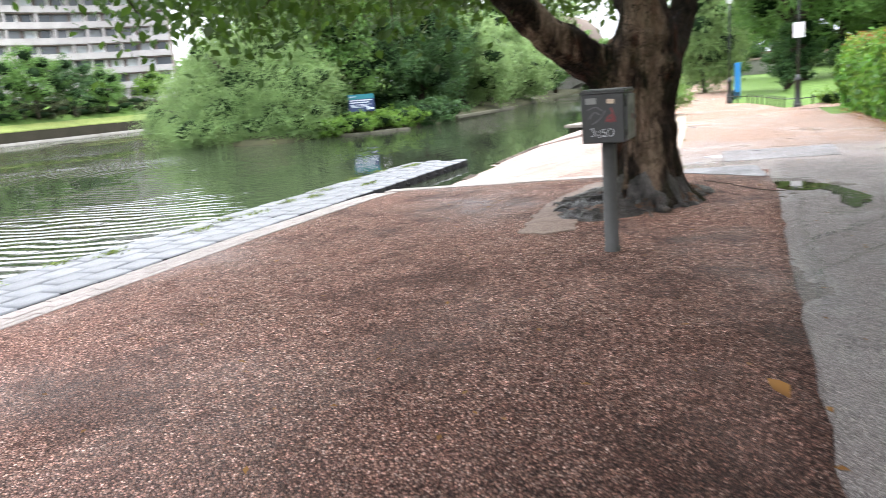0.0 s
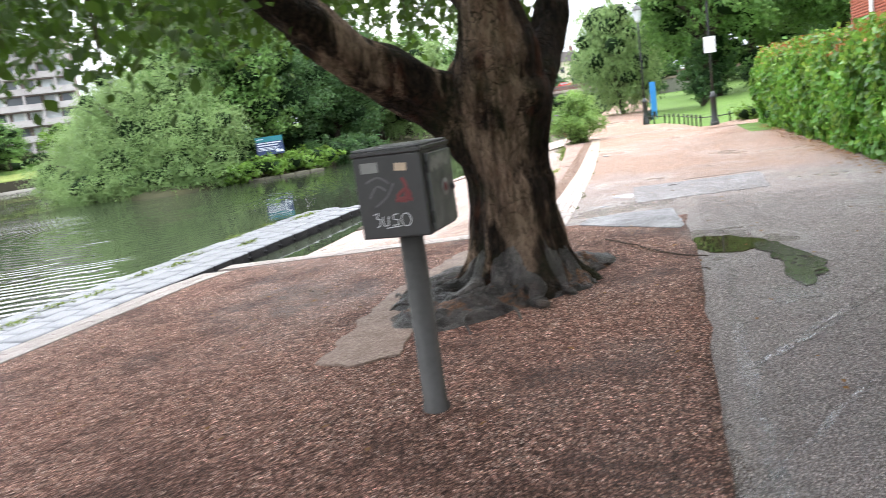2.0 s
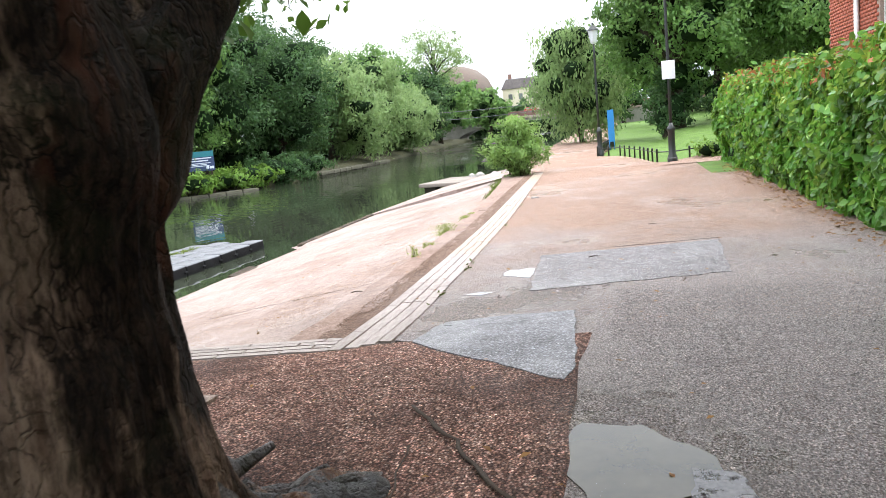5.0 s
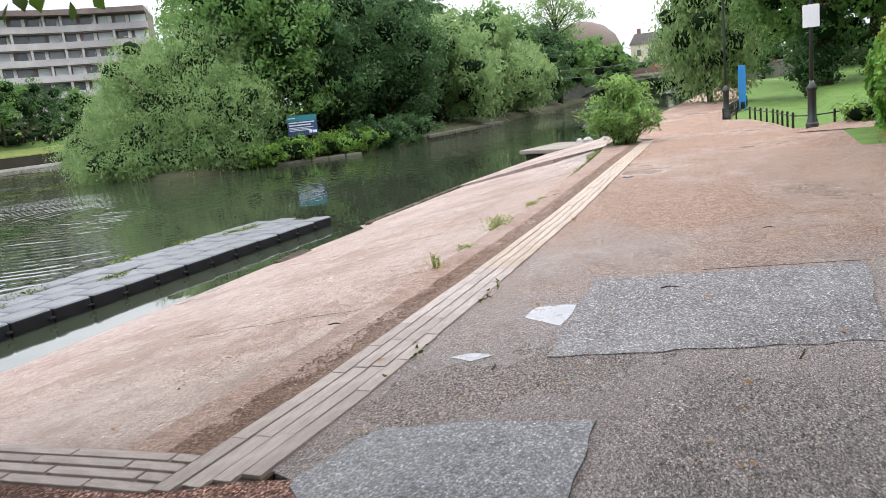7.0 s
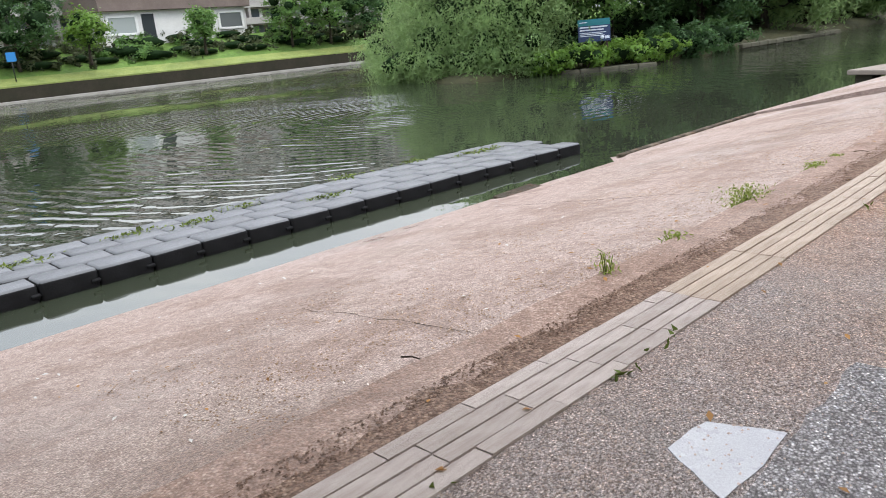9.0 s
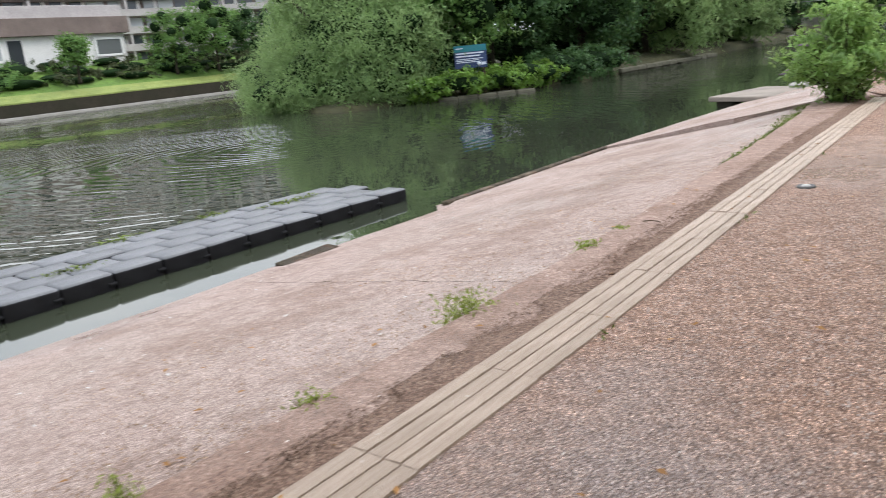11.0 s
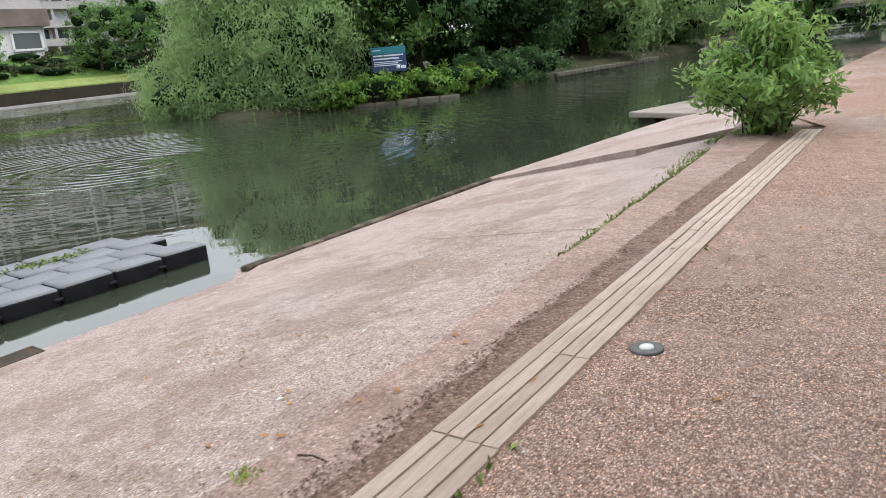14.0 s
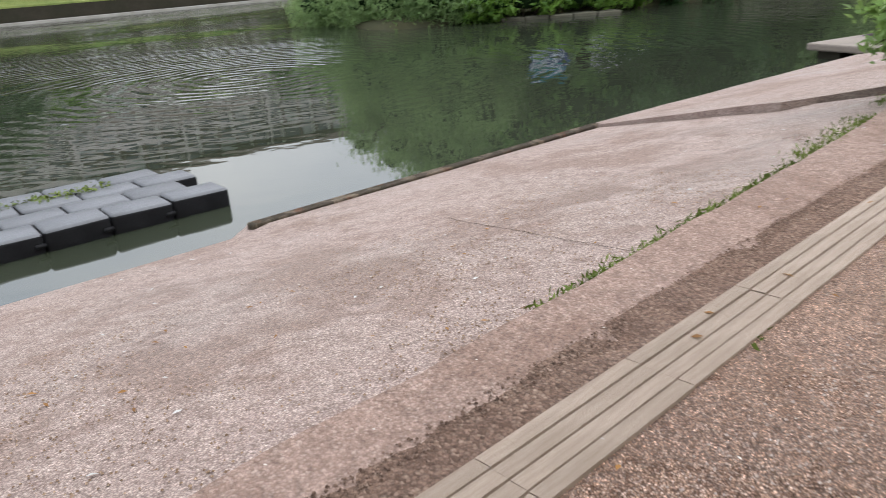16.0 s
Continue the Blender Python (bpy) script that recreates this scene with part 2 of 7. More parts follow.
def water_surface():
    s = Surface("canal_water")
    ripple = s.noise(1.7, 2, 0.45, (1.0, 1.1, 1))
    ring = s.n.new("ShaderNodeTexWave")
    ring.wave_type, ring.rings_direction = "RINGS", "Z"
    ring.inputs["Scale"].default_value, ring.inputs["Distortion"].default_value, ring.inputs["Detail"].default_value = 0.55, 6.0, 1.5
    shift = s.n.new("ShaderNodeMapping")
    shift.inputs["Location"].default_value = (21, -31, 0)
    s.l.new(s.place, shift.inputs["Vector"])
    s.l.new(shift.outputs[0], ring.inputs["Vector"])
    where = s.n.new("ShaderNodeSeparateXYZ")
    s.l.new(s.place, where.inputs[0])
    calm = s.add(s.grey(s.noise(0.09, 3, 0.5, (1.0, 0.6, 1)), 0.06, 1.0, 0.40, 0.58), s.grey(where.outputs[0], 1.0, 0.05, -15.5, -10.5), "MULTIPLY")
    height = s.add(s.add(s.add(ripple, s.add(calm, 0.05), "MULTIPLY"), 0.9, "MULTIPLY"), s.add(s.add(ring.outputs["Fac"], calm, "MULTIPLY"), 0.55, "MULTIPLY"))
    colour = s.mix(s.grey(s.noise(0.12, 4), 0, 1), (0.024, 0.030, 0.019, 1), (0.036, 0.042, 0.027, 1))
    m = s.done(colour, 0.02, height, 0.036)
    s.bsdf.inputs["IOR"].default_value = 1.92
    return m


M = {}
# Terrace and path colours include painted tree shade near the start.
M["plaza"] = gravel("brown_bonded_gravel", [(0.026, 0.016, 0.012), (0.23, 0.145, 0.105), (0.40, 0.265, 0.20), (0.10, 0.07, 0.062), (0.72, 0.58, 0.49)], (0.375, 0.182, 0.138, 1), 0.36, 84, wet_shaded=(3.2, 8.0, (0.22, 0.18, 0.168), 1.3), fine=50, mottle=0.45, crisp=0.9, gloss=0.16, depth=0.022, sharp=1.25, stain=(0.115, 0.056, 0.040, 1))
M["path"] = gravel("pink_bonded_gravel", [(0.13, 0.082, 0.060), (0.34, 0.21, 0.155), (0.47, 0.31, 0.23), (0.29, 0.22, 0.195), (0.64, 0.50, 0.42)], (0.48, 0.297, 0.207, 1), 0.22, 115, (17.5, 21.0, (0.265, 0.25, 0.25, 1)), wet_shaded=(2.6, 5.6, (0.55, 0.52, 0.51), 0.0), fine=58, mottle=0.3, crisp=0.5, depth=0.022, sharp=1.25)
M["patch"] = gravel("grey_repair_gravel", [(0.05, 0.048, 0.05), (0.18, 0.176, 0.184), (0.26, 0.252, 0.262), (0.12, 0.117, 0.122), (0.38, 0.375, 0.385)], (0.16, 0.158, 0.170, 1), 0.08, 85, depth=0.006, sharp=1.25, gloss=0.5, sheen=0.14, crisp=0.45)
M["patch_rough"] = gravel("grey_worn_repair_gravel", [(0.05, 0.048, 0.05), (0.20, 0.19, 0.195), (0.30, 0.285, 0.285), (0.12, 0.115, 0.118), (0.46, 0.44, 0.43)], (0.24, 0.225, 0.228, 1), 0.2, 90, depth=0.012, sharp=1.0, gloss=0.5, sheen=0.12, crisp=0.7)
M["slab"] = gravel("pink_concrete_slab", [(0.25, 0.19, 0.16), (0.36, 0.285, 0.245), (0.41, 0.33, 0.285), (0.33, 0.27, 0.235), (0.52, 0.44, 0.38)], (0.37, 0.272, 0.240, 1), 0.34, 84, depth=0.010, sharp=0.45, mottle=0.12, crisp=0.22, stain=(0.285, 0.195, 0.155, 1))
M["edging"] = gravel("worn_pink_concrete_edging", [(0.20, 0.130, 0.100), (0.31, 0.215, 0.172), (0.37, 0.265, 0.215), (0.28, 0.195, 0.160), (0.46, 0.36, 0.30)], (0.335, 0.228, 0.182, 1), 0.45, 70, depth=0.010, sharp=0.6, mottle=0.25, stain=(0.24, 0.145, 0.105, 1))
M["border"] = gravel("pale_worn_border", [(0.20, 0.14, 0.11), (0.32, 0.235, 0.195), (0.38, 0.29, 0.24), (0.28, 0.20, 0.165), (0.48, 0.39, 0.33)], (0.34, 0.25, 0.205, 1), 0.4, 70, depth=0.008, sharp=0.6)
M["dirt"] = gravel("brown_dirt", [(0.06, 0.035, 0.022), (0.20, 0.125, 0.088), (0.28, 0.185, 0.135), (0.15, 0.095, 0.068), (0.40, 0.29, 0.22)], (0.18, 0.108, 0.076, 1), 0.6, 64)
M["rib"] = stone("pale_ribbed_kerb_stone", (0.45, 0.345, 0.27, 1), (0.58, 0.47, 0.385, 1), (0.33, 0.25, 0.185, 1), 0.5, 9, 0.005, 0.28)
# Paler pink stone; part of its paleness is wet sheen put into the colour.
M["rib_pale"] = stone("pale_pink_ribbed_kerb_stone", (0.47, 0.40, 0.365, 1), (0.58, 0.51, 0.475, 1), (0.34, 0.27, 0.235, 1), 0.5, 9, 0.005, 0.4)
M["joint"] = stone("dark_joint_soil", (0.05, 0.035, 0.025, 1), (0.09, 0.06, 0.04, 1), (0.03, 0.022, 0.016, 1), 0.9)
M["pale_concrete"] = stone("pale_worn_concrete", (0.42, 0.33, 0.28, 1), (0.5, 0.41, 0.36, 1), (0.3, 0.22, 0.18, 1), 0.8)
M["seed"] = gravel("tan_grit_and_seed", [(0.14, 0.085, 0.055), (0.33, 0.22, 0.14), (0.44, 0.31, 0.20), (0.24, 0.15, 0.10), (0.54, 0.42, 0.31)], (0.36, 0.24, 0.16, 1), 0.7, 90)
M["grit_grey"] = gravel("mixed_grey_grit", [(0.07, 0.065, 0.062), (0.26, 0.24, 0.23), (0.42, 0.40, 0.385), (0.16, 0.14, 0.13), (0.60, 0.57, 0.54)], (0.30, 0.28, 0.27, 1), 0.4, 90)
M["landing"] = stone("weathered_landing_stone", (0.22, 0.185, 0.155, 1), (0.29, 0.25, 0.21, 1), (0.12, 0.10, 0.08, 1), 0.85, 3)
M["concrete"] = stone("grey_concrete", (0.34, 0.32, 0.29, 1), (0.42, 0.4, 0.37, 1), (0.22, 0.21, 0.18, 1), 0.85, 2)
M["bank_wall"] = stone("dark_canal_wall", (0.035, 0.030, 0.022, 1), (0.055, 0.048, 0.035, 1), (0.03, 0.03, 0.02, 1), 0.85, 1.2, 0.03, spec=0.1)
M["water"] = water_surface()
puddle = Surface("puddle_water")
M["puddle"] = puddle.done(puddle.mix(puddle.grey(puddle.noise(4), 0, 1), (0.032, 0.030, 0.012, 1), (0.065, 0.055, 0.028, 1)), 0.02, puddle.noise(3, 2), 0.0006)
puddle.bsdf.inputs["IOR"].default_value = 1.333
# Pale grey that paints the bright sky reflected in two small puddles.
M["puddle_glare"] = stone("painted_pale_reflection", (0.36, 0.36, 0.38, 1), (0.40, 0.40, 0.42, 1), (0.32, 0.32, 0.34, 1), 0.4, 8, 0.002)
film_s = Surface("wet_film")
film_glint = film_s.add(film_s.grey(film_s.noise(26, 6, 0.75), 0.0, 0.9, 0.44, 0.60), film_s.grey(film_s.cells(60, "Distance"), 1.0, 0.15, 0.2, 0.6), "MULTIPLY")
# The film's grey base colour imitates sky sheen on the wet ground.
film_s.done((0.27, 0.265, 0.27, 1), 0.10, film_s.noise(20, 3), 0.002)
film_s.bsdf.inputs["IOR"].default_value = 1.6
film_clear = film_s.n.new("ShaderNodeBsdfTransparent")
film_mix = film_s.n.new("ShaderNodeMixShader")
film_s.l.new(film_glint, film_mix.inputs[0])
film_s.l.new(film_clear.outputs[0], film_mix.inputs[1])
film_s.l.new(film_s.bsdf.outputs[0], film_mix.inputs[2])
film_s.l.new(film_mix.outputs[0], film_s.n["Material Output"].inputs[0])
M["wet_film"] = film_s.m
sky_puddle = Surface("bright_shallow_puddle")
M["sky_puddle"] = sky_puddle.done(sky_puddle.mix(sky_puddle.grey(sky_puddle.noise(40, 4), 0, 1), (0.045, 0.042, 0.038, 1), (0.11, 0.10, 0.09, 1)), 0.05, sky_puddle.noise(18, 3), 0.0005)
sky_puddle.bsdf.inputs["IOR"].default_value = 1.35
puddle_gap = sky_puddle.grey(sky_puddle.noise(13, 6, 0.78), 1.0, 0.0, 0.53, 0.60)
puddle_clear = sky_puddle.n.new("ShaderNodeBsdfTransparent")
puddle_mix = sky_puddle.n.new("ShaderNodeMixShader")
sky_puddle.l.new(puddle_gap, puddle_mix.inputs[0])
sky_puddle.l.new(puddle_clear.outputs[0], puddle_mix.inputs[1])
sky_puddle.l.new(sky_puddle.bsdf.outputs[0], puddle_mix.inputs[2])
sky_puddle.l.new(puddle_mix.outputs[0], sky_puddle.n["Material Output"].inputs[0])
M["grass"] = stone("mown_grass", (0.115, 0.205, 0.04, 1), (0.165, 0.28, 0.055, 1), (0.08, 0.14, 0.03, 1), 0.95, 5, 0.03)
M["grass_yellow"] = stone("yellow_green_verge_grass", (0.22, 0.27, 0.07, 1), (0.30, 0.34, 0.11, 1), (0.14, 0.19, 0.05, 1), 0.95, 3, 0.04)
M["soil"] = stone("woodland_soil", (0.05, 0.05, 0.022, 1), (0.08, 0.075, 0.035, 1), (0.03, 0.035, 0.014, 1), 0.95, 2, 0.05)
M["bark"] = bark("chestnut_bark", (0.27, 0.190, 0.135), (0.066, 0.041, 0.027), (0.004, 0.003, 0.0022), 0.15, 7.5, 0.97)
M["root"] = bark("bare_root_bark", (0.17, 0.150, 0.14), (0.060, 0.050, 0.045), (0.008, 0.007, 0.006), 0.2, 12, 0.8, wet=0.8)
M["root_mat"] = bark("matted_roots", (0.105, 0.092, 0.085), (0.036, 0.030, 0.027), (0.008, 0.007, 0.006), 0.0, 12, 0.7, 0.85, 0.7)
M["bark_far"] = bark("dark_bark", (0.09, 0.075, 0.055), (0.05, 0.042, 0.03), (0.02, 0.017, 0.012), 0.3, 4)
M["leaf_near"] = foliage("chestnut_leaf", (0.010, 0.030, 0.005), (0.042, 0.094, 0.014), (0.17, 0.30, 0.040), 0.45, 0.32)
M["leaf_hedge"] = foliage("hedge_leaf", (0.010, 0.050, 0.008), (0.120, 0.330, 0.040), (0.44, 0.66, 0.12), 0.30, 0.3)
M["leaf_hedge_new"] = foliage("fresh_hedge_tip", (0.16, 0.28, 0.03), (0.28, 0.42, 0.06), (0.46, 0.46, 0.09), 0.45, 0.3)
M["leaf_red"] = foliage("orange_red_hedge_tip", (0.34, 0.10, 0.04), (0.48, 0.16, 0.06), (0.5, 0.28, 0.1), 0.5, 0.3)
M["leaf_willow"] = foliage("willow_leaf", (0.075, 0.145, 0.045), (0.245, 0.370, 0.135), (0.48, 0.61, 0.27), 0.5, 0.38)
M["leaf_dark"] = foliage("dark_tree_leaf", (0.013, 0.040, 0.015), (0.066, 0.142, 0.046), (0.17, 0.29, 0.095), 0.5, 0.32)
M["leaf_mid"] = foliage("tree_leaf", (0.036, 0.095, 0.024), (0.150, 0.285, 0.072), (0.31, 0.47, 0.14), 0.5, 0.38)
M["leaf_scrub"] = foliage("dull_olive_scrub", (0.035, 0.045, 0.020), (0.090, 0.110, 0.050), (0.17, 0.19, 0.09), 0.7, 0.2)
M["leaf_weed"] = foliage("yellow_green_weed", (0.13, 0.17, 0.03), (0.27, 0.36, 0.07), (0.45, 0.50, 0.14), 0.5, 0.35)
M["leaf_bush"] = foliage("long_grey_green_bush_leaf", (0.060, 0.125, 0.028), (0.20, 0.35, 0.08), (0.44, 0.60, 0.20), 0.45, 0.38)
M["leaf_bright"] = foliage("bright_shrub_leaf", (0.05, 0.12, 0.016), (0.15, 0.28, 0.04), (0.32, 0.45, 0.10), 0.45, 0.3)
# Near-black green: shade deep inside foliage, painted on solid inner masses.
M["shade_core"] = stone("painted_inner_shade", (0.012, 0.027, 0.010, 1), (0.020, 0.042, 0.014, 1), (0.006, 0.013, 0.005, 1), 0.95, 3, 0.05, spec=0.05)
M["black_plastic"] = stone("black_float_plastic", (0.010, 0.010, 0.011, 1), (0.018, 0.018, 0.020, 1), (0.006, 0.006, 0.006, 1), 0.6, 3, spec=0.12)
# Weathered grey, with some of the sky's reflection put into the colour.
M["float_top"] = stone("weathered_skylit_float_top", (0.12, 0.125, 0.136, 1), (0.18, 0.185, 0.198, 1), (0.075, 0.08, 0.084, 1), 0.50, 3.5, 0.004, 0.3, spec=0.32)
M["moss"] = foliage("moss", (0.07, 0.10, 0.02), (0.15, 0.20, 0.04), (0.25, 0.30, 0.08), 0.8, 0.1)
M["box_paint"] = paint("dark_grey_box_paint", (0.036, 0.034, 0.033, 1), 0.45, 0.6, 0.0, 9)
M["box_metal"] = paint("scuffed_grey_metal", (0.13, 0.13, 0.13, 1), 0.4, 0.8, 0.4, 5)
M["post_grey"] = paint("grey_post_paint", (0.060, 0.056, 0.052, 1), 0.5, 0.5, 0.0, 14)
M["sticker"] = paint("faded_sticker", (0.24, 0.235, 0.22, 1), 0.6)
M["sticker_tan"] = paint("torn_tan_sticker", (0.55, 0.42, 0.30, 1), 0.7)
M["spray_white"] = paint("white_marker_paint", (0.62, 0.62, 0.62, 1), 0.6, 0.2)
M["spray_red"] = paint("faded_red_spray", (0.16, 0.035, 0.035, 1), 0.7, 0.5)
M["spray_grey"] = paint("faded_grey_spray", (0.11, 0.105, 0.105, 1), 0.7, 0.5)
M["black_iron"] = paint("black_iron_paint", (0.014, 0.017, 0.016, 1), 0.35, 0.3)
M["white_plate"] = paint("white_notice_plate", (0.75, 0.76, 0.78, 1), 0.35, 0.15)
M["lantern_glass"] = paint("frosted_lantern_glass", (0.55, 0.58, 0.6, 1), 0.2, 0.15)
M["blue_panel"] = paint("bright_blue_panel", (0.025, 0.20, 0.50, 1), 0.35, 0.2)
M["sign_navy"] = paint("navy_sign_face", (0.020, 0.040, 0.115, 1), 0.3, 0.15)
M["sign_teal"] = paint("teal_sign_band", (0.01, 0.16, 0.19, 1), 0.3, 0.15)
M["sign_white"] = paint("white_sign_print", (0.62, 0.66, 0.74, 1), 0.4, 0.1)
M["timber"] = bark("weathered_timber", (0.24, 0.19, 0.14), (0.14, 0.11, 0.08), (0.05, 0.04, 0.03), 0.2, 9)
M["facade"] = stone("pale_apartment_concrete", (0.42, 0.39, 0.38, 1), (0.51, 0.475, 0.465, 1), (0.32, 0.29, 0.285, 1), 0.85, 0.6, 0.01)
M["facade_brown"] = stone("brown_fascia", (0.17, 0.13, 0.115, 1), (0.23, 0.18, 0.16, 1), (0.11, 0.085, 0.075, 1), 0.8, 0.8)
M["white_wall"] = stone("white_render", (0.66, 0.65, 0.63, 1), (0.76, 0.75, 0.73, 1), (0.52, 0.51, 0.49, 1), 0.8, 0.7)
M["cream_wall"] = stone("cream_render", (0.60, 0.53, 0.41, 1), (0.68, 0.61, 0.48, 1), (0.5, 0.43, 0.33, 1), 0.8, 0.5)
M["slate"] = stone("dark_roof_slate", (0.10, 0.085, 0.08, 1), (0.15, 0.13, 0.12, 1), (0.07, 0.06, 0.055, 1), 0.7, 1.5)
M["rust_roof"] = stone("brown_domed_roof", (0.13, 0.095, 0.075, 1), (0.16, 0.12, 0.095, 1), (0.10, 0.075, 0.06, 1), 0.8, 0.4)
M["ledge"] = stone("mossy_ledge_stone", (0.13, 0.12, 0.09, 1), (0.20, 0.185, 0.145, 1), (0.07, 0.07, 0.045, 1), 0.9, 2)
M["red_wall"] = stone("red_brick_parapet", (0.22, 0.125, 0.10, 1), (0.27, 0.16, 0.13, 1), (0.17, 0.10, 0.08, 1), 0.85, 1.0)
M["curtain"] = stone("pale_curtain", (0.55, 0.54, 0.5, 1), (0.66, 0.65, 0.62, 1), (0.4, 0.39, 0.36, 1), 0.9, 4)
M["white_frame"] = paint("white_window_frame", (0.72, 0.72, 0.7, 1), 0.35, 0.15)
M["car_red"] = paint("red_car_paint", (0.5, 0.03, 0.03, 1), 0.2, 0.1)
M["car_white"] = paint("white_car_paint", (0.7, 0.7, 0.72, 1), 0.2, 0.1)
M["rubber"] = paint("black_rubber", (0.015, 0.015, 0.015, 1), 0.7, 0.2)
M["iron_ring"] = paint("dark_iron_cover", (0.07, 0.068, 0.065, 1), 0.5, 0.5, 0.4)
M["white_stone"] = paint("white_lens", (0.42, 0.41, 0.39, 1), 0.35, 0.3)
M["flower"] = foliage("mauve_flower", (0.16, 0.10, 0.17), (0.28, 0.19, 0.30), (0.36, 0.28, 0.36), 0.7, 0.2)
M["stick"] = bark("dead_stick", (0.15, 0.10, 0.07), (0.09, 0.06, 0.04), (0.03, 0.02, 0.015), 0.0, 30)
M["litter"] = paint("pale_litter", (0.55, 0.5, 0.45, 1), 0.7, 0.3)
M["dead_leaf"] = foliage("fallen_leaf", (0.14, 0.06, 0.02), (0.34, 0.17, 0.05), (0.5, 0.3, 0.08), 0.6, 0.2)


def brick_wall_material():
    s = Surface("red_brick")
    base = s.mix(s.grey(s.random(), 0, 1, 0, 1), (0.36, 0.085, 0.045, 1), (0.47, 0.135, 0.07, 1))
    base = s.mix(s.grey(s.noise(30, 4), 0, 0.4), base, (0.22, 0.06, 0.04, 1))
    return s.done(base, 0.85, s.noise(120, 3), 0.002)


def window_glass(name="window_glass", sky_gain=1.0):
    """Dark panes, some with a pale blind behind; the factor lightens them like reflected sky."""
    s = Surface(name)
    colour = s.ramp(s.random(), (0.0, (0.02 * sky_gain, 0.025 * sky_gain, 0.03 * sky_gain)), (0.55, (0.045 * sky_gain, 0.05 * sky_gain, 0.055 * sky_gain)), (0.8, (0.16 * sky_gain, 0.17 * sky_gain, 0.17 * sky_gain)), (1.0, (0.46, 0.50, 0.49)))
    return s.done(colour, 0.06, s.noise(2, 2), 0.002)


M["brick"] = brick_wall_material()
M["mortar"] = stone("pale_mortar", (0.36, 0.27, 0.22, 1), (0.44, 0.33, 0.27, 1), (0.3, 0.2, 0.16, 1), 0.9, 8)
M["glass"] = window_glass()
# Pane colours multiplied up to paint in reflected sky.
M["ribbon_glass"] = window_glass("ribbon_window_glass", 2.6)


# ---- building helpers ----
def mesh(name, verts, faces, material, smooth=False):
    me = bpy.data.meshes.new(name)
    me.from_pydata([tuple(map(float, v)) for v in verts], [], faces)
    me.materials.append(material)
    if smooth:
        me.polygons.foreach_set("use_smooth", [True] * len(me.polygons))
    me.update()
    return me


def from_bm(name, bm, material, smooth=False):
    me = bpy.data.meshes.new(name)
    bmesh.ops.recalc_face_normals(bm, faces=bm.faces[:])
    bm.to_mesh(me)
    bm.free()
    me.materials.append(material)
    if smooth:
        me.polygons.foreach_set("use_smooth", [True] * len(me.polygons))
    return me


def part(name, data, parent, label="", at=None):
    ob = new(name, data)
    ob.parent = parent
    if at is not None:
        ob.matrix_basis = at
    if label:
        tagged(ob, label)
    return ob


def thing(name, label, category, at=None, group="", kind="", data=None):
    ob = new(name, data)
    if data is None:
        ob.empty_display_size = 0.2
    if at is not None:
        ob.matrix_basis = at
    return tagged(ob, label, category, group, kind)


def box_bm(size, centre=(0, 0, 0), bevel=0.0, segments=2, bm=None, turn=None):
    bm = bm or bmesh.new()
    made = bmesh.ops.create_cube(bm, size=1.0)["verts"]
    m = Matrix.Translation(centre) @ (turn or Matrix()) @ Matrix.Diagonal((*size, 1))
    bmesh.ops.transform(bm, matrix=m, verts=made)
    if bevel:
        edges = list({e for v in made for e in v.link_edges})
        bmesh.ops.bevel(bm, geom=edges, offset=bevel, segments=segments, affect="EDGES", profile=0.5)
    return bm


def box(name, size, material, centre=(0, 0, 0), bevel=0.0, segments=2, turn=None):
    return from_bm(name, box_bm(size, centre, bevel, segments, turn=turn), material)


def lathe(name, profile, material, sides=20, smooth=True):
    verts, faces = [], []
    for r, z in profile:
        verts += [(r * math.cos(2 * math.pi * i / sides), r * math.sin(2 * math.pi * i / sides), z) for i in range(sides)]
    for k in range(len(profile) - 1):
        for i in range(sides):
            j = (i + 1) % sides
            faces.append((k * sides + i, k * sides + j, (k + 1) * sides + j, (k + 1) * sides + i))
    faces.append(tuple(range(sides))[::-1])
    faces.append(tuple((len(profile) - 1) * sides + i for i in range(sides)))
    return mesh(name, verts, faces, material, smooth)


def tube(points, radii, sides=10, rough=0.0, freq=3.0, lobes=0, lobe_depth=None):
    """Vertices and faces of a tapered, uneven tube along points."""
    verts, faces = [], []
    pts = [Vector(p) for p in points]
    side = None
    for k, p in enumerate(pts):
        way = (pts[min(k + 1, len(pts) - 1)] - pts[max(k - 1, 0)]).normalized()
        if side is None:
            side = way.orthogonal().normalized()
        side = (side - way * side.dot(way)).normalized()
        up = way.cross(side)
        for i in range(sides):
            a = 2 * math.pi * i / sides
            d = side * math.cos(a) + up * math.sin(a)
            r = radii[k]
            if rough:
                r *= 1 + rough * noise.noise(p * freq + d * 1.6)
            if lobes:
                r *= 1 + lobe_depth[k] * (0.5 + 0.5 * math.cos(lobes * a + 1.3 * math.sin(2 * a)))
            verts.append(p + d * r)
    for k in range(len(pts) - 1):
        for i in range(sides):
            j = (i + 1) % sides
            faces.append((k * sides + i, k * sides + j, (k + 1) * sides + j, (k + 1) * sides + i))
    faces.append(tuple(range(sides))[::-1])
    faces.append(tuple((len(pts) - 1) * sides + i for i in range(sides)))
    return verts, faces


def join(pieces):
    verts, faces = [], []
    for v, f in pieces:
        n = len(verts)
        verts += v
        faces += [tuple(i + n for i in q) for q in f]
    return verts, faces


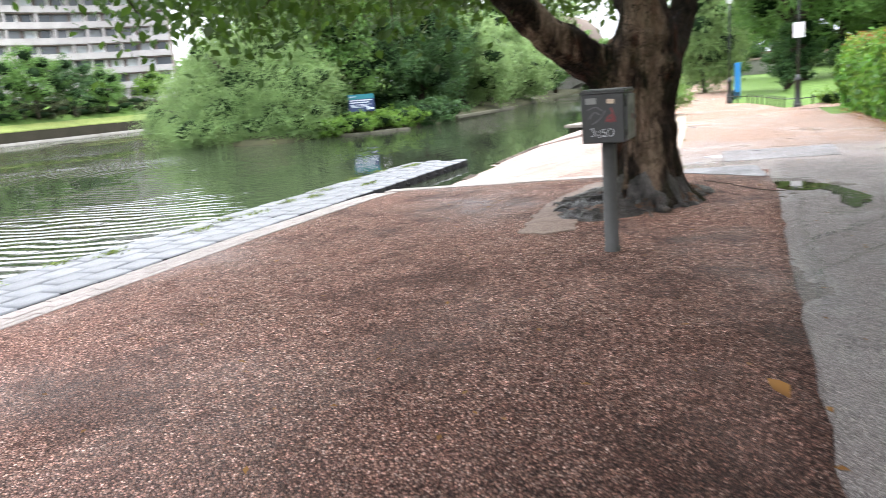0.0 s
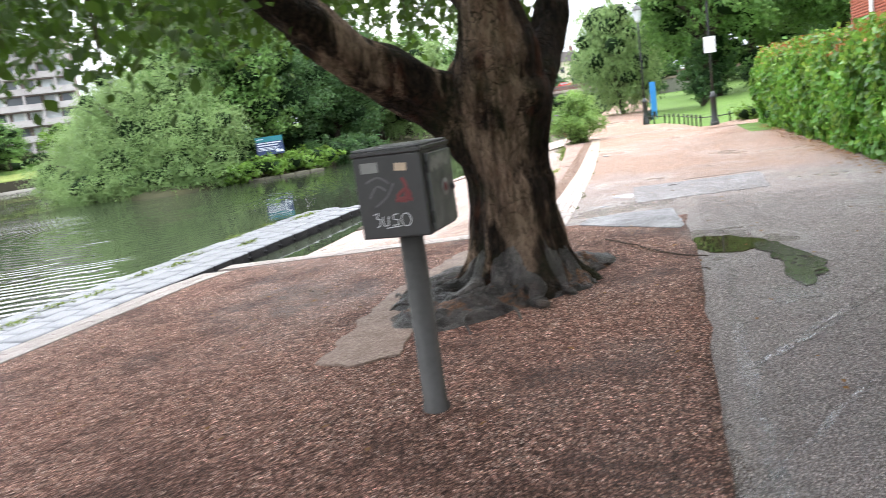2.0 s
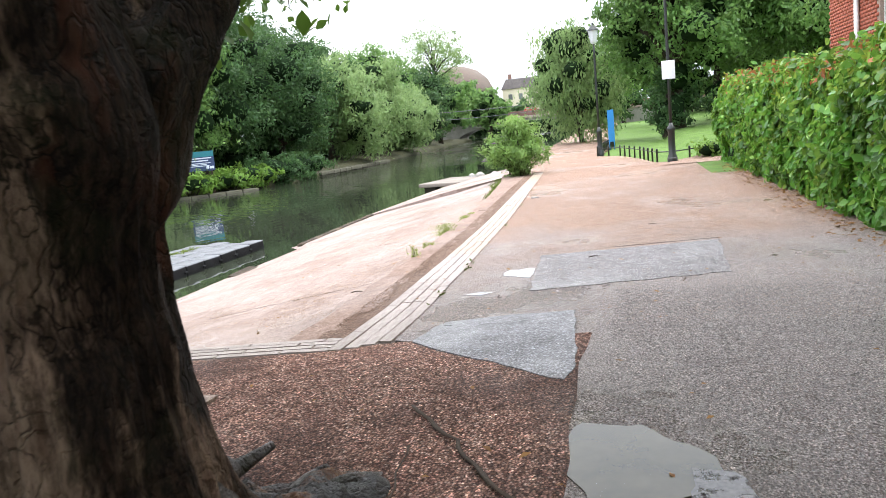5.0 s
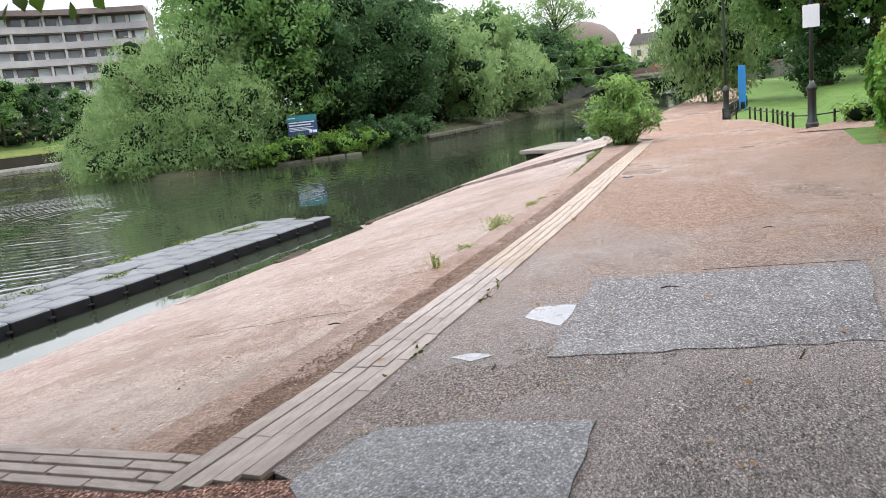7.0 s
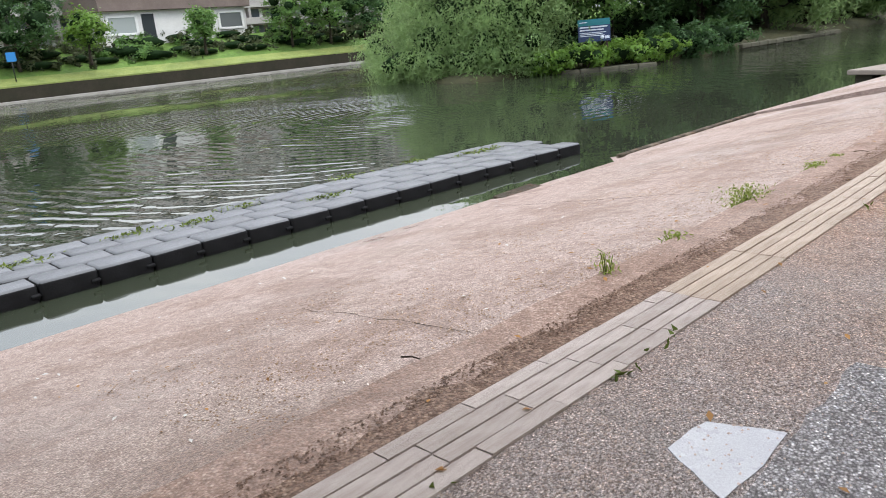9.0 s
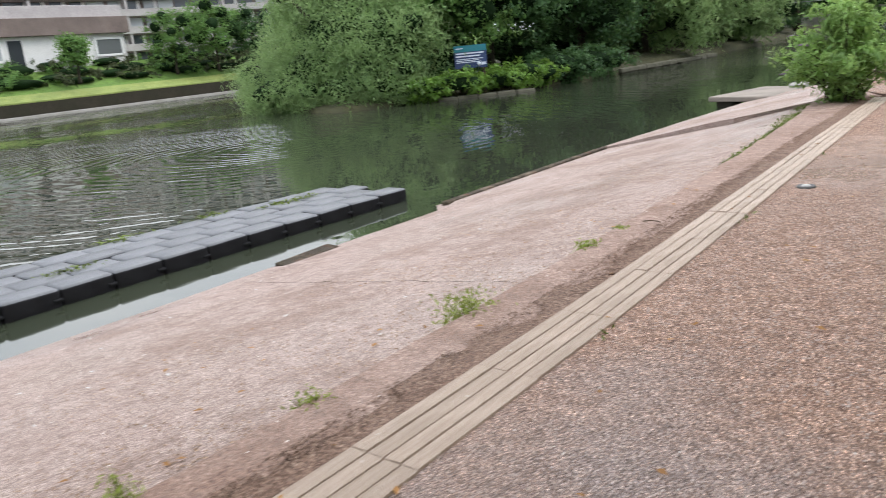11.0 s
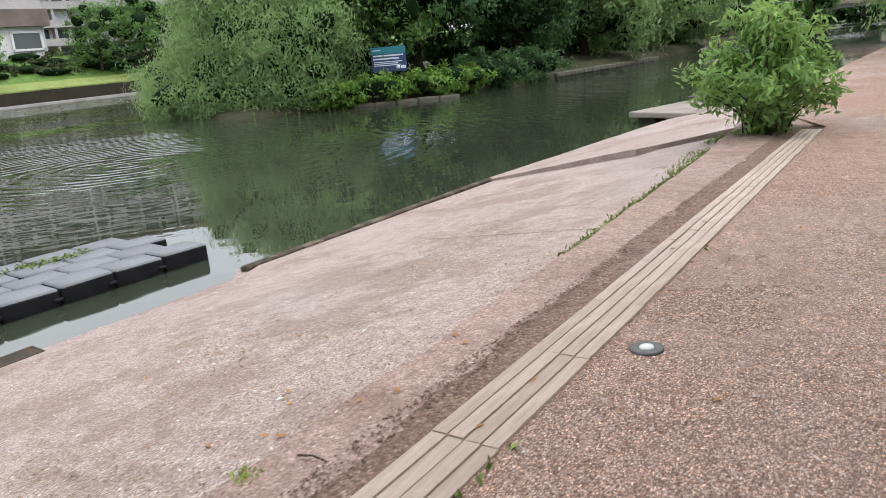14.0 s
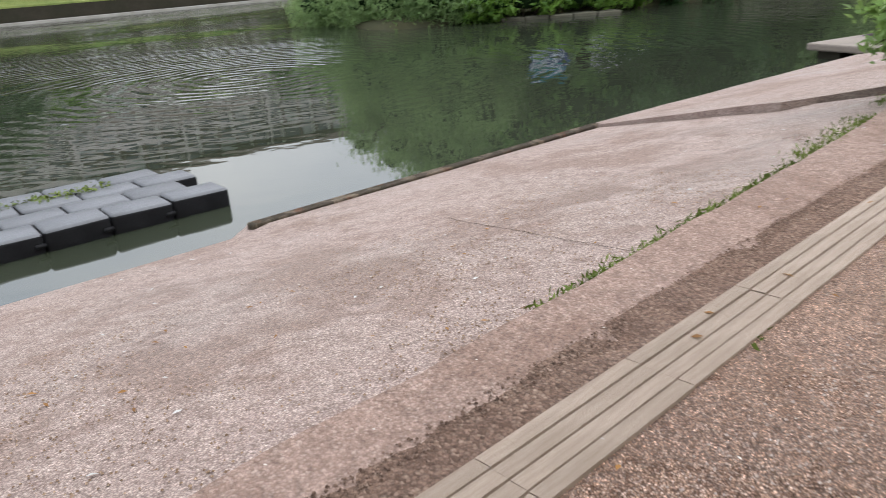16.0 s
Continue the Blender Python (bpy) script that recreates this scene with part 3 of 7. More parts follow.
def smooth_path(points, steps=4):
    """A rounded line through points."""
    pts = [Vector(p) for p in points]
    out = []
    for k in range(len(pts) - 1):
        a, b, c, d = pts[max(k - 1, 0)], pts[k], pts[k + 1], pts[min(k + 2, len(pts) - 1)]
        for i in range(steps):
            t = i / steps
            out.append(0.5 * (2 * b + (c - a) * t + (2 * a - 5 * b + 4 * c - d) * t * t + (3 * b - a - 3 * c + d) * t ** 3))
    return out + [pts[-1]]


def leaves(centres, normals, size, rng, length=1.6, droop=0.0, shape="diamond", spread=0.7):
    """Vertices and faces of many folded leaves, one at each centre."""
    n = len(centres)
    d = normals + rng.normal(0, spread, (n, 3))
    d /= np.linalg.norm(d, axis=1)[:, None] + 1e-9
    along = np.cross(d, rng.normal(0, 1, (n, 3)))
    along[:, 2] -= droop
    along /= np.linalg.norm(along, axis=1)[:, None] + 1e-9
    across = np.cross(d, along)
    across /= np.linalg.norm(across, axis=1)[:, None] + 1e-9
    up = np.cross(along, across)
    s = (size * rng.uniform(0.6, 1.25, n))[:, None]
    if shape == "diamond":
        rim = [(-0.5, 0, 0), (0.0, 0.36, 0.10), (0.5, 0, -0.06), (0.0, -0.36, 0.10)]
        quads = [(0, 1, 2, 3)]
    else:
        rim = [(-0.5, 0, 0), (-0.2, 0.3, 0.07), (0.1, 0.42, 0.10), (0.5, 0.0, -0.10), (0.1, -0.42, 0.10), (-0.2, -0.3, 0.07), (0.05, 0, 0)]
        quads = [(0, 1, 6), (1, 2, 6), (2, 3, 6), (3, 4, 6), (4, 5, 6), (5, 0, 6)]
    k = len(rim)
    verts = np.empty((n, k, 3))
    for i, (a, b, c) in enumerate(rim):
        verts[:, i] = centres + s * (length * a * along + b * across + c * up)
    faces = [tuple(q + k * i for q in quad) for i in range(n) for quad in quads]
    return verts.reshape(-1, 3), faces


def fast_mesh(name, verts, faces, material):
    """A mesh of equal polygons, quickly."""
    me = bpy.data.meshes.new(name)
    k = len(faces[0])
    flat = np.array(faces, dtype=np.int32).reshape(-1)
    me.vertices.add(len(verts))
    me.vertices.foreach_set("co", np.asarray(verts, dtype=np.float32).reshape(-1))
    me.loops.add(len(flat))
    me.loops.foreach_set("vertex_index", flat)
    me.polygons.add(len(faces))
    me.polygons.foreach_set("loop_start", np.arange(0, len(flat), k, dtype=np.int32))
    me.materials.append(material)
    me.update(calc_edges=True)
    return me


def clumps(rng, lobes, per, clump, size, length=1.6, droop=0.0, fill=0.35, shape="diamond"):
    """Leaves in tufts over the surface of several uneven lobes (x, y, z, rx, ry, rz)."""
    where, facing = [], []
    for x, y, z, rx, ry, rz in lobes:
        area = (rx * ry + rx * rz + ry * rz) / 3
        count = max(6, int(per * 0.36 * area))
        d = rng.normal(0, 1, (count, 3))
        d /= np.linalg.norm(d, axis=1)[:, None]
        reach = np.where(rng.uniform(0, 1, count) < fill, rng.uniform(0.45, 0.9, count), rng.uniform(0.86, 1.12, count))
        middle = np.array((x, y, z)) + d * np.array((rx, ry, rz)) * reach[:, None]
        for c, way in zip(middle, d):
            m = int(rng.integers(28, 62))
            r = clump * rng.uniform(0.7, 1.7)
            off = rng.normal(0, 0.5, (m, 3)) * r
            off[:, 2] *= 0.7
            if droop:
                off[:, 2] -= np.abs(rng.normal(0, 1.0, m)) * r * droop
            where.append(c + off)
            facing.append(off / r * 0.9 + way * 0.6 + np.array((0, 0, 0.45)))
    return leaves(np.vstack(where), np.vstack(facing), size, rng, length, droop * 1.2, shape)


def blob(rng, lobes, shrink, material, name):
    """A dark inner mass in place of deep shade, so that a dense crown is not see-through."""
    bm = bmesh.new()
    for x, y, z, rx, ry, rz in lobes:
        made = bmesh.ops.create_icosphere(bm, subdivisions=2, radius=1.0)["verts"]
        for v in made:
            k = shrink * (1 + 0.35 * noise.noise(v.co * 1.8 + Vector((x, y, z))))
            v.co = Vector((x + v.co.x * rx * k, y + v.co.y * ry * k, z + v.co.z * rz * k))
    return from_bm(name, bm, material, True)


def tree(name, label, at, height, spread, low, leaf, size, seed, trunk=0.35, lobes=14, per=9, droop=0.0, clump=0.7, length=1.6, core=0.5, lean=0.0, group=""):
    """A tree: tapered trunk with limbs and an uneven crown of tufts."""
    rng = np.random.default_rng(seed)
    t = thing(name, label, "tree", Matrix.Translation(at), group)
    pieces = [tube(smooth_path([(0, 0, -0.4), (0.1 * lean, 0, low * 0.6), (0.5 * lean, 0.2, height * 0.45), (lean, 0.1, height * 0.8)], 3), [trunk * (1.35 - 1.2 * k / 9) for k in range(10)], 9, 0.15, 2.0)]
    parts = []
    for k in range(lobes):
        a = 2.4 * k + rng.uniform(-0.4, 0.4)
        f = (k + 0.5) / lobes
        z = low + (height - low) * (0.18 + 0.68 * f)
        wide = spread * math.sin(math.pi * (0.22 + 0.66 * f)) * rng.uniform(0.5, 0.85)
        r = spread * rng.uniform(0.34, 0.52)
        c = (lean * z / height + wide * math.cos(a), wide * math.sin(a), z)
        parts.append((*c, r, r, r * rng.uniform(0.62, 0.95)))
        pieces.append(tube([(0.3 * lean, 0, low + (z - low) * 0.45), ((c[0]) * 0.5, c[1] * 0.5, z - r * 0.35), c], [trunk * 0.4, trunk * 0.22, trunk * 0.07], 6, 0.1))
    v, f = join(pieces)
    part("trunk", mesh("trunk", v, f, M["bark_far"], True), t)
    v, f = clumps(rng, parts, per, clump, size, length, droop)
    crown = part("crown", fast_mesh("crown", v, f, leaf), t)
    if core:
        part("crown_shade_mass", blob(rng, parts, core, M["shade_core"], "crown_shade_mass"), crown)
    return t


def shrub(name, label, at, lobes, leaf, size, seed, per=14, droop=0.0, clump=0.4, core=0.55, length=1.6, group="", category="shrub"):
    rng = np.random.default_rng(seed)
    t = thing(name, label, category, Matrix.Translation(at), group)
    v, f = clumps(rng, lobes, per, clump, size, length, droop)
    part("leaves", fast_mesh("leaves", v, f, leaf), t)
    stems = []
    for x, y, z, rx, ry, rz in lobes:
        stems.append(tube([(x * 0.5, y * 0.5, -0.25), (x * 0.8, y * 0.8, z * 0.5), (x, y, z + rz * 0.5)], [0.05, 0.035, 0.01], 5))
    v, f = join(stems)
    part("stems", mesh("stems", v, f, M["bark_far"], True), t)
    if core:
        part("inner_shade_mass", blob(rng, lobes, core, M["shade_core"], "inner_shade_mass"), t)
    return t


def lerp(x, xs, ys):
    return float(np.interp(x, xs, ys))


# ---- the lie of the land ----
WATER = -1.32


def walk_z(y):
    """Height of the walkway at y."""
    return lerp(y, (-50, 7, 10, 12.5, 16, 22, 25, 33, 60, 200), (0, 0, -0.03, -0.13, -0.17, -0.19, -0.22, -0.33, -0.45, -0.5))


def plaza_z(x, y):
    """The terrace falls a little towards the water."""
    return walk_z(y) - 0.034 * max(0.0, -1.5 - x)


def kerb_x(y):
    """Water-side edge of the ribbed kerb."""
    return lerp(y, (11.3, 14, 16, 18.1, 19.7, 22.3, 25, 27.8, 31), (-1.32, -1.40, -1.47, -1.54, -1.62, -1.77, -1.95, -2.14, -2.36))


def kerb_w(y):
    return lerp(y, (11.3, 16, 22, 30), (0.42, 0.37, 0.33, 0.29))


def step_x(y):
    """Edge of the red edging, where it steps down to the sloping slab."""
    return kerb_x(y) - lerp(y, (11, 20, 24, 28, 31, 36), (0.50, 0.55, 0.62, 0.80, 1.05, 1.4))


def shore_x(y):
    """Path's edge on the water past the bush."""
    return lerp(y, (30, 34, 40, 47, 80, 160), (-3.4, -3.7, -4.0, -4.35, -5.2, -6.0))


def slab_z(x, y):
    top = walk_z(y) - 0.11
    return lerp(-x, (-step_x(y), 7.75, 9.2), (top, WATER + 0.0, WATER - 0.24))


def land_z(x, y):
    """Height of the open ground sheet."""
    right = 2.4 + 0.02 * max(0, y - 30)
    if x > -4.9 and y < 11.2 or (x > shore_x(max(y, 30)) + 0.3 and y >= 36) or (x > kerb_x(y) + 0.1 and y >= 11.2):
        z = walk_z(y) - 0.12
        if x > right and y > 24:
            z += 0.12 + min(1, (y - 24) / 10) * min(2.6, 0.045 * (x - right) + 0.022 * max(0, y - 34))
        return z
    if x < -82.7 - 0.03 * y:
        return lerp(-82.7 - 0.03 * y - x, (0, 1, 3, 10, 60), (0.2, 0.3, 0.95, 3.9, 4.6))
    if y > 240 or x < -300 or y < -120:
        return 0.5
    return -2.6


# ---- ground, water, paving ----
def sheet(name, xs, ys, height, material, label, category, smooth=True):
    verts = [(x, y, height(x, y)) for y in ys for x in xs]
    w = len(xs)
    faces = [(j * w + i, j * w + i + 1, (j + 1) * w + i + 1, (j + 1) * w + i) for j in range(len(ys) - 1) for i in range(w - 1)]
    return thing(name, label, category, kind="structure", data=mesh(name, verts, faces, material, smooth))


far_x = [-2000, -900, -500, -301, -299, -200, -150, -130, -110] + list(np.arange(-100, -76, 0.8)) + list(np.arange(-76, -12, 8)) + list(np.arange(-10, 14, 0.5)) + list(np.arange(14, 60, 3)) + [80, 130, 300, 900, 2000]
far_y = [-2000, -800, -300, -121, -119, -60, -30] + list(np.arange(-20, 60, 1.0)) + list(np.arange(60, 130, 4)) + [150, 200, 239, 241, 300, 600, 1200, 2500]
sheet("ground", far_x, far_y, land_z, M["grass"], "green mown grass and earth beside the canal", "ground")

thing("water", "green-brown canal water with fine ripples", "water", kind="structure",
      data=mesh("water", [(-84, -119, WATER), (-3.5, -119, WATER), (-3.5, 239, WATER), (-84, 239, WATER)], [(0, 1, 2, 3)], M["water"]))


def strip(name, ys, left, right, height, material, label, category, across=8, drop=0.0, close=True):
    """A surface between two lines, with a skirt round it."""
    verts, faces = [], []
    w = across + 1
    for y in ys:
        a, b = left(y), right(y)
        for i in range(w):
            x = a + (b - a) * i / across
            verts.append((x, y, height(x, y)))
    for j in range(len(ys) - 1):
        for i in range(across):
            faces.append((j * w + i, j * w + i + 1, (j + 1) * w + i + 1, (j + 1) * w + i))
    if drop:
        ring = [i for i in range(w)] + [j * w + across for j in range(1, len(ys))] + [(len(ys) - 1) * w + i for i in range(across - 1, -1, -1)] + [j * w for j in range(len(ys) - 2, 0, -1)]
        n = len(verts)
        verts += [(verts[i][0], verts[i][1], verts[i][2] - drop) for i in ring]
        for k in range(len(ring)):
            m = (k + 1) % len(ring)
            faces.append((ring[k], n + k, n + m, ring[m]))
    return thing(name, label, category, kind="structure", data=mesh(name, verts, faces, material))


def rough_z(x, y, k=0.002):
    return (plaza_z(x, y) if y < 11.6 and x < 0.5 else walk_z(y)) + k * noise.noise(Vector((x * 1.3, y * 1.3, 0))) + k * 0.5 * noise.noise(Vector((x * 5, y * 5, 3)))


def plaza_back(x):
    """Far edge of the plaza: it runs a little askew."""
    return lerp(x, (-5.6, -5.25, -1.3, -0.9, 0.5), (10.98, 10.99, 11.16, 11.42, 11.55))


def plaza_mesh():
    xs = list(np.arange(-5.165, 0.5, 0.22)) + [0.52]
    rows = list(np.linspace(0, 1, 90))
    verts, faces = [], []
    for f in rows:
        for x in xs:
            y = -20 + (plaza_back(x) + 20) * f
            edge = 0.5 + 0.07 * noise.noise(Vector((0.3, y * 0.8, 2))) + 0.05 * noise.noise(Vector((0.3, y * 4.5, 7)))
            px = min(x, edge)
            verts.append((px, y, rough_z(px, y, 0.005) + lerp(y, (8.5, 11.3), (0.012, 0.006))))
    w = len(xs)
    for j in range(len(rows) - 1):
        for i in range(w - 1):
            faces.append((j * w + i, j * w + i + 1, (j + 1) * w + i + 1, (j + 1) * w + i))
    n = len(verts)
    rim = [j * w + w - 1 for j in range(len(rows))]
    verts += [(verts[i][0] + 0.03, verts[i][1], verts[i][2] - 0.06) for i in rim]
    faces += [(rim[k], n + k, n + k + 1, rim[k + 1]) for k in range(len(rim) - 1)]
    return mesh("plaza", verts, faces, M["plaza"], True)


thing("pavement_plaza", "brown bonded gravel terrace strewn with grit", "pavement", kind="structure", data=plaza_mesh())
strip("pavement_path", list(np.arange(-20, 60, 0.5)) + list(np.arange(60, 160, 4)),
      lambda y: 0.35 if y < 11.3 else (kerb_x(y) + kerb_w(y) - 0.02 if y < 31 else shore_x(y) + lerp(y, (31, 34), (1.4, 0))),
      lambda y: lerp(y, (-20, 14, 24, 28, 30.8, 31.3, 34.5, 37.5, 38.5, 50, 80, 160), (3.9, 3.7, 3.6, 3.6, 3.6, 1.45, 0.95, 0.2, -0.7, -0.5, -1.5, -2.0)),
      lambda x, y: rough_z(x, y), M["path"], "pink-brown bonded gravel path, damp in patches", "path", 10, 0.1)

thing("pavement_corner", "worn dirt corner of the path beside the fence", "path", kind="structure",
      data=mesh("pavement_corner", [(x, y, walk_z(y) + 0.034 + 0.02 * (y - 30)) for x, y in ((1.5, 29.4), (5.0, 29.4), (5.0, 33.0), (3.6, 34.0), (2.5, 31.75), (1.95, 30.85))], [(0, 1, 2, 3, 4, 5)], M["path"]))
# shelf under the terrace and the kerb, closing the bank towards the water
thing("wall_quay", "dark concrete quay wall under the terrace edge", "wall", kind="structure",
      data=from_bm("wall_quay", box_bm((0.44, 31.0, 2.4), (-5.385, -4.7, -1.392)), M["bank_wall"]))

slab_ys = list(np.arange(4, 31.01, 0.45))
strip("pavement_slipway", slab_ys, lambda y: -9.2 if y < 24.45 else -7.80, lambda y: step_x(y) + 0.02, 
      lambda x, y: slab_z(x, y) + (0.0 if y < 24.45 else lerp(-x, (5, 7.8), (0, 0.07))) + 0.008 * noise.noise(Vector((x, y, 5))) - (0.7 if y < 10.9 else 0.0),
      M["slab"], "pale pink concrete slipway sloping into the water", "slipway", 16, 0.35)


def edging_top(x, y):
    k = (kerb_x(y) - x) / max(0.1, kerb_x(y) - step_x(y))
    return walk_z(y) - 0.004 - 0.024 * k - 0.11 * max(0.0, 0.36 - k) + 0.008 * noise.noise(Vector((x * 4, y * 2.2, 1)))


strip("pavement_edging", list(np.arange(11.46, 33.0, 0.12)), lambda y: step_x(y) + 0.05 * noise.noise(Vector((0, y * 1.7, 0))) - 0.02, lambda y: kerb_x(y) - 0.02, edging_top,
      M["edging"], "broken red concrete edging above the slipway", "edging", 5, 0.22)
strip("ground_dirt_strip", list(np.arange(11.48, 31.5, 0.12)), lambda y: kerb_x(y) - 0.26, lambda y: kerb_x(y) + 0.03,
      lambda x, y: walk_z(y) - 0.015 + 0.012 * noise.noise(Vector((x * 3, y * 2.2, 8))) + 0.008 * noise.noise(Vector((x * 11, y * 9, 8))), M["dirt"], "brown dirt and grit beside the kerb", "dirt", 4, 0.12)
strip("pavement_far_slab", list(np.arange(30.6, 40.6, 0.5)), lambda y: -8.15 + 0.08 * (y - 30.6), lambda y: lerp(y, (30.6, 33, 40.6), (-4.9, -3.4, -4.1)),
      lambda x, y: lerp(-x, (3.4, 5.0, 8.2), (walk_z(y) - 0.13, walk_z(y) - 0.33, WATER + 0.03)) + 0.012 * noise.noise(Vector((x, y, 5))), M["slab"], "raised concrete slab on the bank, cracked away from the slipway", "slab", 10, 0.4)

pier = thing("stone_landing", "flat pale stone landing on low blocks over the water", "landing", pose(-6.6, 40.4, WATER, 0, 0, -14))
part("slab", from_bm("slab", box_bm((3.6, 3.2, 0.17), (0, 0, 0.26), 0.04), M["landing"]), pier)
for dx, dy in ((-1.3, -1.2), (1.2, -1.1), (-1.2, 1.1), (1.3, 1.2)):
    part("support_block", from_bm("support_block", box_bm((0.6, 0.5, 0.5), (dx, dy, -0.07), 0.03), M["bank_wall"]), pier)
for dx, dy, s in ((0.4, 0.3, 0.5), (-0.3, 0.9, 0.35), (0.9, 0.8, 0.42)):
    v, f = tube([(dx, dy, 0.33), (dx, dy, 0.33 + s * 0.35), (dx, dy, 0.33 + s * 0.55)], [s * 0.5, s * 0.42, s * 0.15], 8, 0.35, 2.5)
    thing("loose_stone", "grey loose stone lying on the landing", "stone", pose(-6.6, 40.4, WATER, 0, 0, -14), "stones on the landing", data=mesh("loose_stone", v, f, M["concrete"]))
plank = thing("edge_plank", "worn timber plank edging the slipway at the waterline", "plank", data=from_bm("edge_plank", box_bm((0.16, 6.2, 0.11), (-7.86, 27.6, WATER + 0.045), 0.02, turn=Matrix.Rotation(radians(1.2), 4, "Z")), M["timber"]))
thing("edge_plank", "short worn timber plank stranded at the waterline", "plank", data=from_bm("edge_plank", box_bm((0.26, 1.05, 0.05), (-7.62, 21.2, WATER + 0.035), 0.015, turn=Matrix.Rotation(radians(4), 4, "Z") @ Matrix.Rotation(radians(4), 4, "Y")), M["timber"]))


# ---- damp repairs and puddles ----
def flat(name, outline, z, material, label, category, wobble=0.05, kind="structure", on=None):
    """A thin raised patch with a slightly uneven outline."""
    pts = []
    for k in range(len(outline)):
        a, b = Vector(outline[k]), Vector(outline[(k + 1) % len(outline)])
        m = max(2, int((b - a).length / 0.07))
        for i in range(m):
            p = a.lerp(b, i / m)
            q = Vector((p.x * 5, p.y * 5, 3))
            pts.append(p + Vector((noise.noise(q), noise.noise(q + Vector((9, 9, 9))))) * wobble)
    n = len(pts)
    on = on or (lambda x, y: walk_z(y))
    verts = [(p.x, p.y, on(p.x, p.y) + z) for p in pts] + [(p.x, p.y, on(p.x, p.y) + z - 0.02) for p in pts]
    faces = [tuple(range(n))] + [(k, n + k, n + (k + 1) % n, (k + 1) % n) for k in range(n)]
    return thing(name, label, category, kind=kind, data=mesh(name, verts, faces, material))


flat("patch_1", [(-0.74, 11.38), (-0.70, 11.8), (-0.64, 11.98), (-0.2, 12.16), (0.33, 12.26), (0.38, 11.5), (0.45, 10.75), (0.40, 10.46), (0.32, 10.5), (-0.03, 10.80), (-0.5, 11.15)], 0.014, M["patch"], "grey damp repair patch in the path", "patch", 0.02)
flat("patch_2", [(-0.14, 13.12), (-0.28, 15.0), (1.72, 15.5), (1.62, 13.6)], 0.006, M["patch_rough"], "large grey damp repair patch in the path", "patch", 0.05)
flat("puddle_1", [(0.44, 9.54), (0.55, 9.82), (0.81, 9.80), (1.10, 9.47), (1.09, 9.18), (0.89, 9.04), (0.62, 9.07)], 0.008, M["puddle"], "shallow green-brown puddle on the path", "puddle", 0.05)
flat("puddle_2", [(1.00, 9.36), (1.12, 9.34), (1.24, 9.06), (1.33, 8.75), (1.42, 8.49), (1.34, 8.05), (1.18, 7.75), (1.08, 7.9), (1.13, 8.30), (1.08, 8.73), (1.00, 9.05)], 0.011, M["sky_puddle"], "thin bright puddle on the path", "puddle", 0.07)
flat("patch_3", [(-0.54, 13.90), (-0.51, 14.17), (-0.25, 14.26), (-0.22, 14.0), (-0.23, 13.74)], 0.004, M["puddle_glare"], "small puddle in the path, its sky reflection painted pale grey", "patch", 0.03)
flat("patch_4", [(-0.75, 13.05), (-0.62, 13.14), (-0.48, 13.12), (-0.58, 13.0)], 0.004, M["puddle_glare"], "tiny puddle beside the kerb, its sky reflection painted pale grey", "patch", 0.02)
flat("wet_film", [(0.98, 7.35), (0.90, 7.5), (1.06, 7.9), (1.16, 8.25), (1.30, 8.2), (1.44, 7.85), (1.18, 7.5)], 0.010, M["wet_film"], "broken thin sheet of water below the puddle", "puddle", 0.08)
flat("wet_film", [(0.60, 4.2), (0.62, 5.3), (0.60, 6.2), (0.64, 7.2), (0.70, 8.6), (0.74, 8.6), (0.70, 7.1), (0.67, 6.2), (0.68, 5.3), (0.66, 4.2)], 0.008, M["wet_film"], "thin wet line beside the terrace edge", "puddle", 0.06)
for k, (pts, w) in enumerate(([[(0.45, 4.85), (0.74, 5.32), (1.0, 5.77), (1.23, 6.12), (1.6, 6.7)], 0.026], [[(0.70, 6.3), (0.96, 6.66), (1.11, 6.92), (1.33, 7.22), (1.6, 7.61), (1.92, 8.13)], 0.034], [[(0.68, 5.88), (0.72, 6.32), (1.06, 6.73), (1.36, 7.22)], 0.016])):
    line = smooth_path([(x, y, 0) for x, y in pts], 5)
    side = [(line[min(i + 1, len(line) - 1)] - line[max(i - 1, 0)]).normalized().cross(Vector((0, 0, 1))) * w * (0.5 + 1.2 * abs(noise.noise(line[i] * 3))) for i in range(len(line))]
    flat("wet_film", [(p - q).xy for p, q in zip(line, side)] + [(p + q).xy for p, q in reversed(list(zip(line, side)))], 0.0115 + 0.0012 * k, M["wet_film"], "wet streak running across the path", "puddle", 0.03)
flat("pit_border", [(-1.80, 10.2), (-1.94, 9.2), (-2.03, 8.5), (-2.0, 7.8), (-1.93, 7.1), (-1.86, 6.55), (-1.62, 6.42), (-1.36, 6.62), (-1.42, 7.3), (-1.52, 8.2), (-1.60, 9.2), (-1.58, 10.2)], 0.026, M["border"], "worn pale concrete border round the tree", "border", 0.06, on=plaza_z)

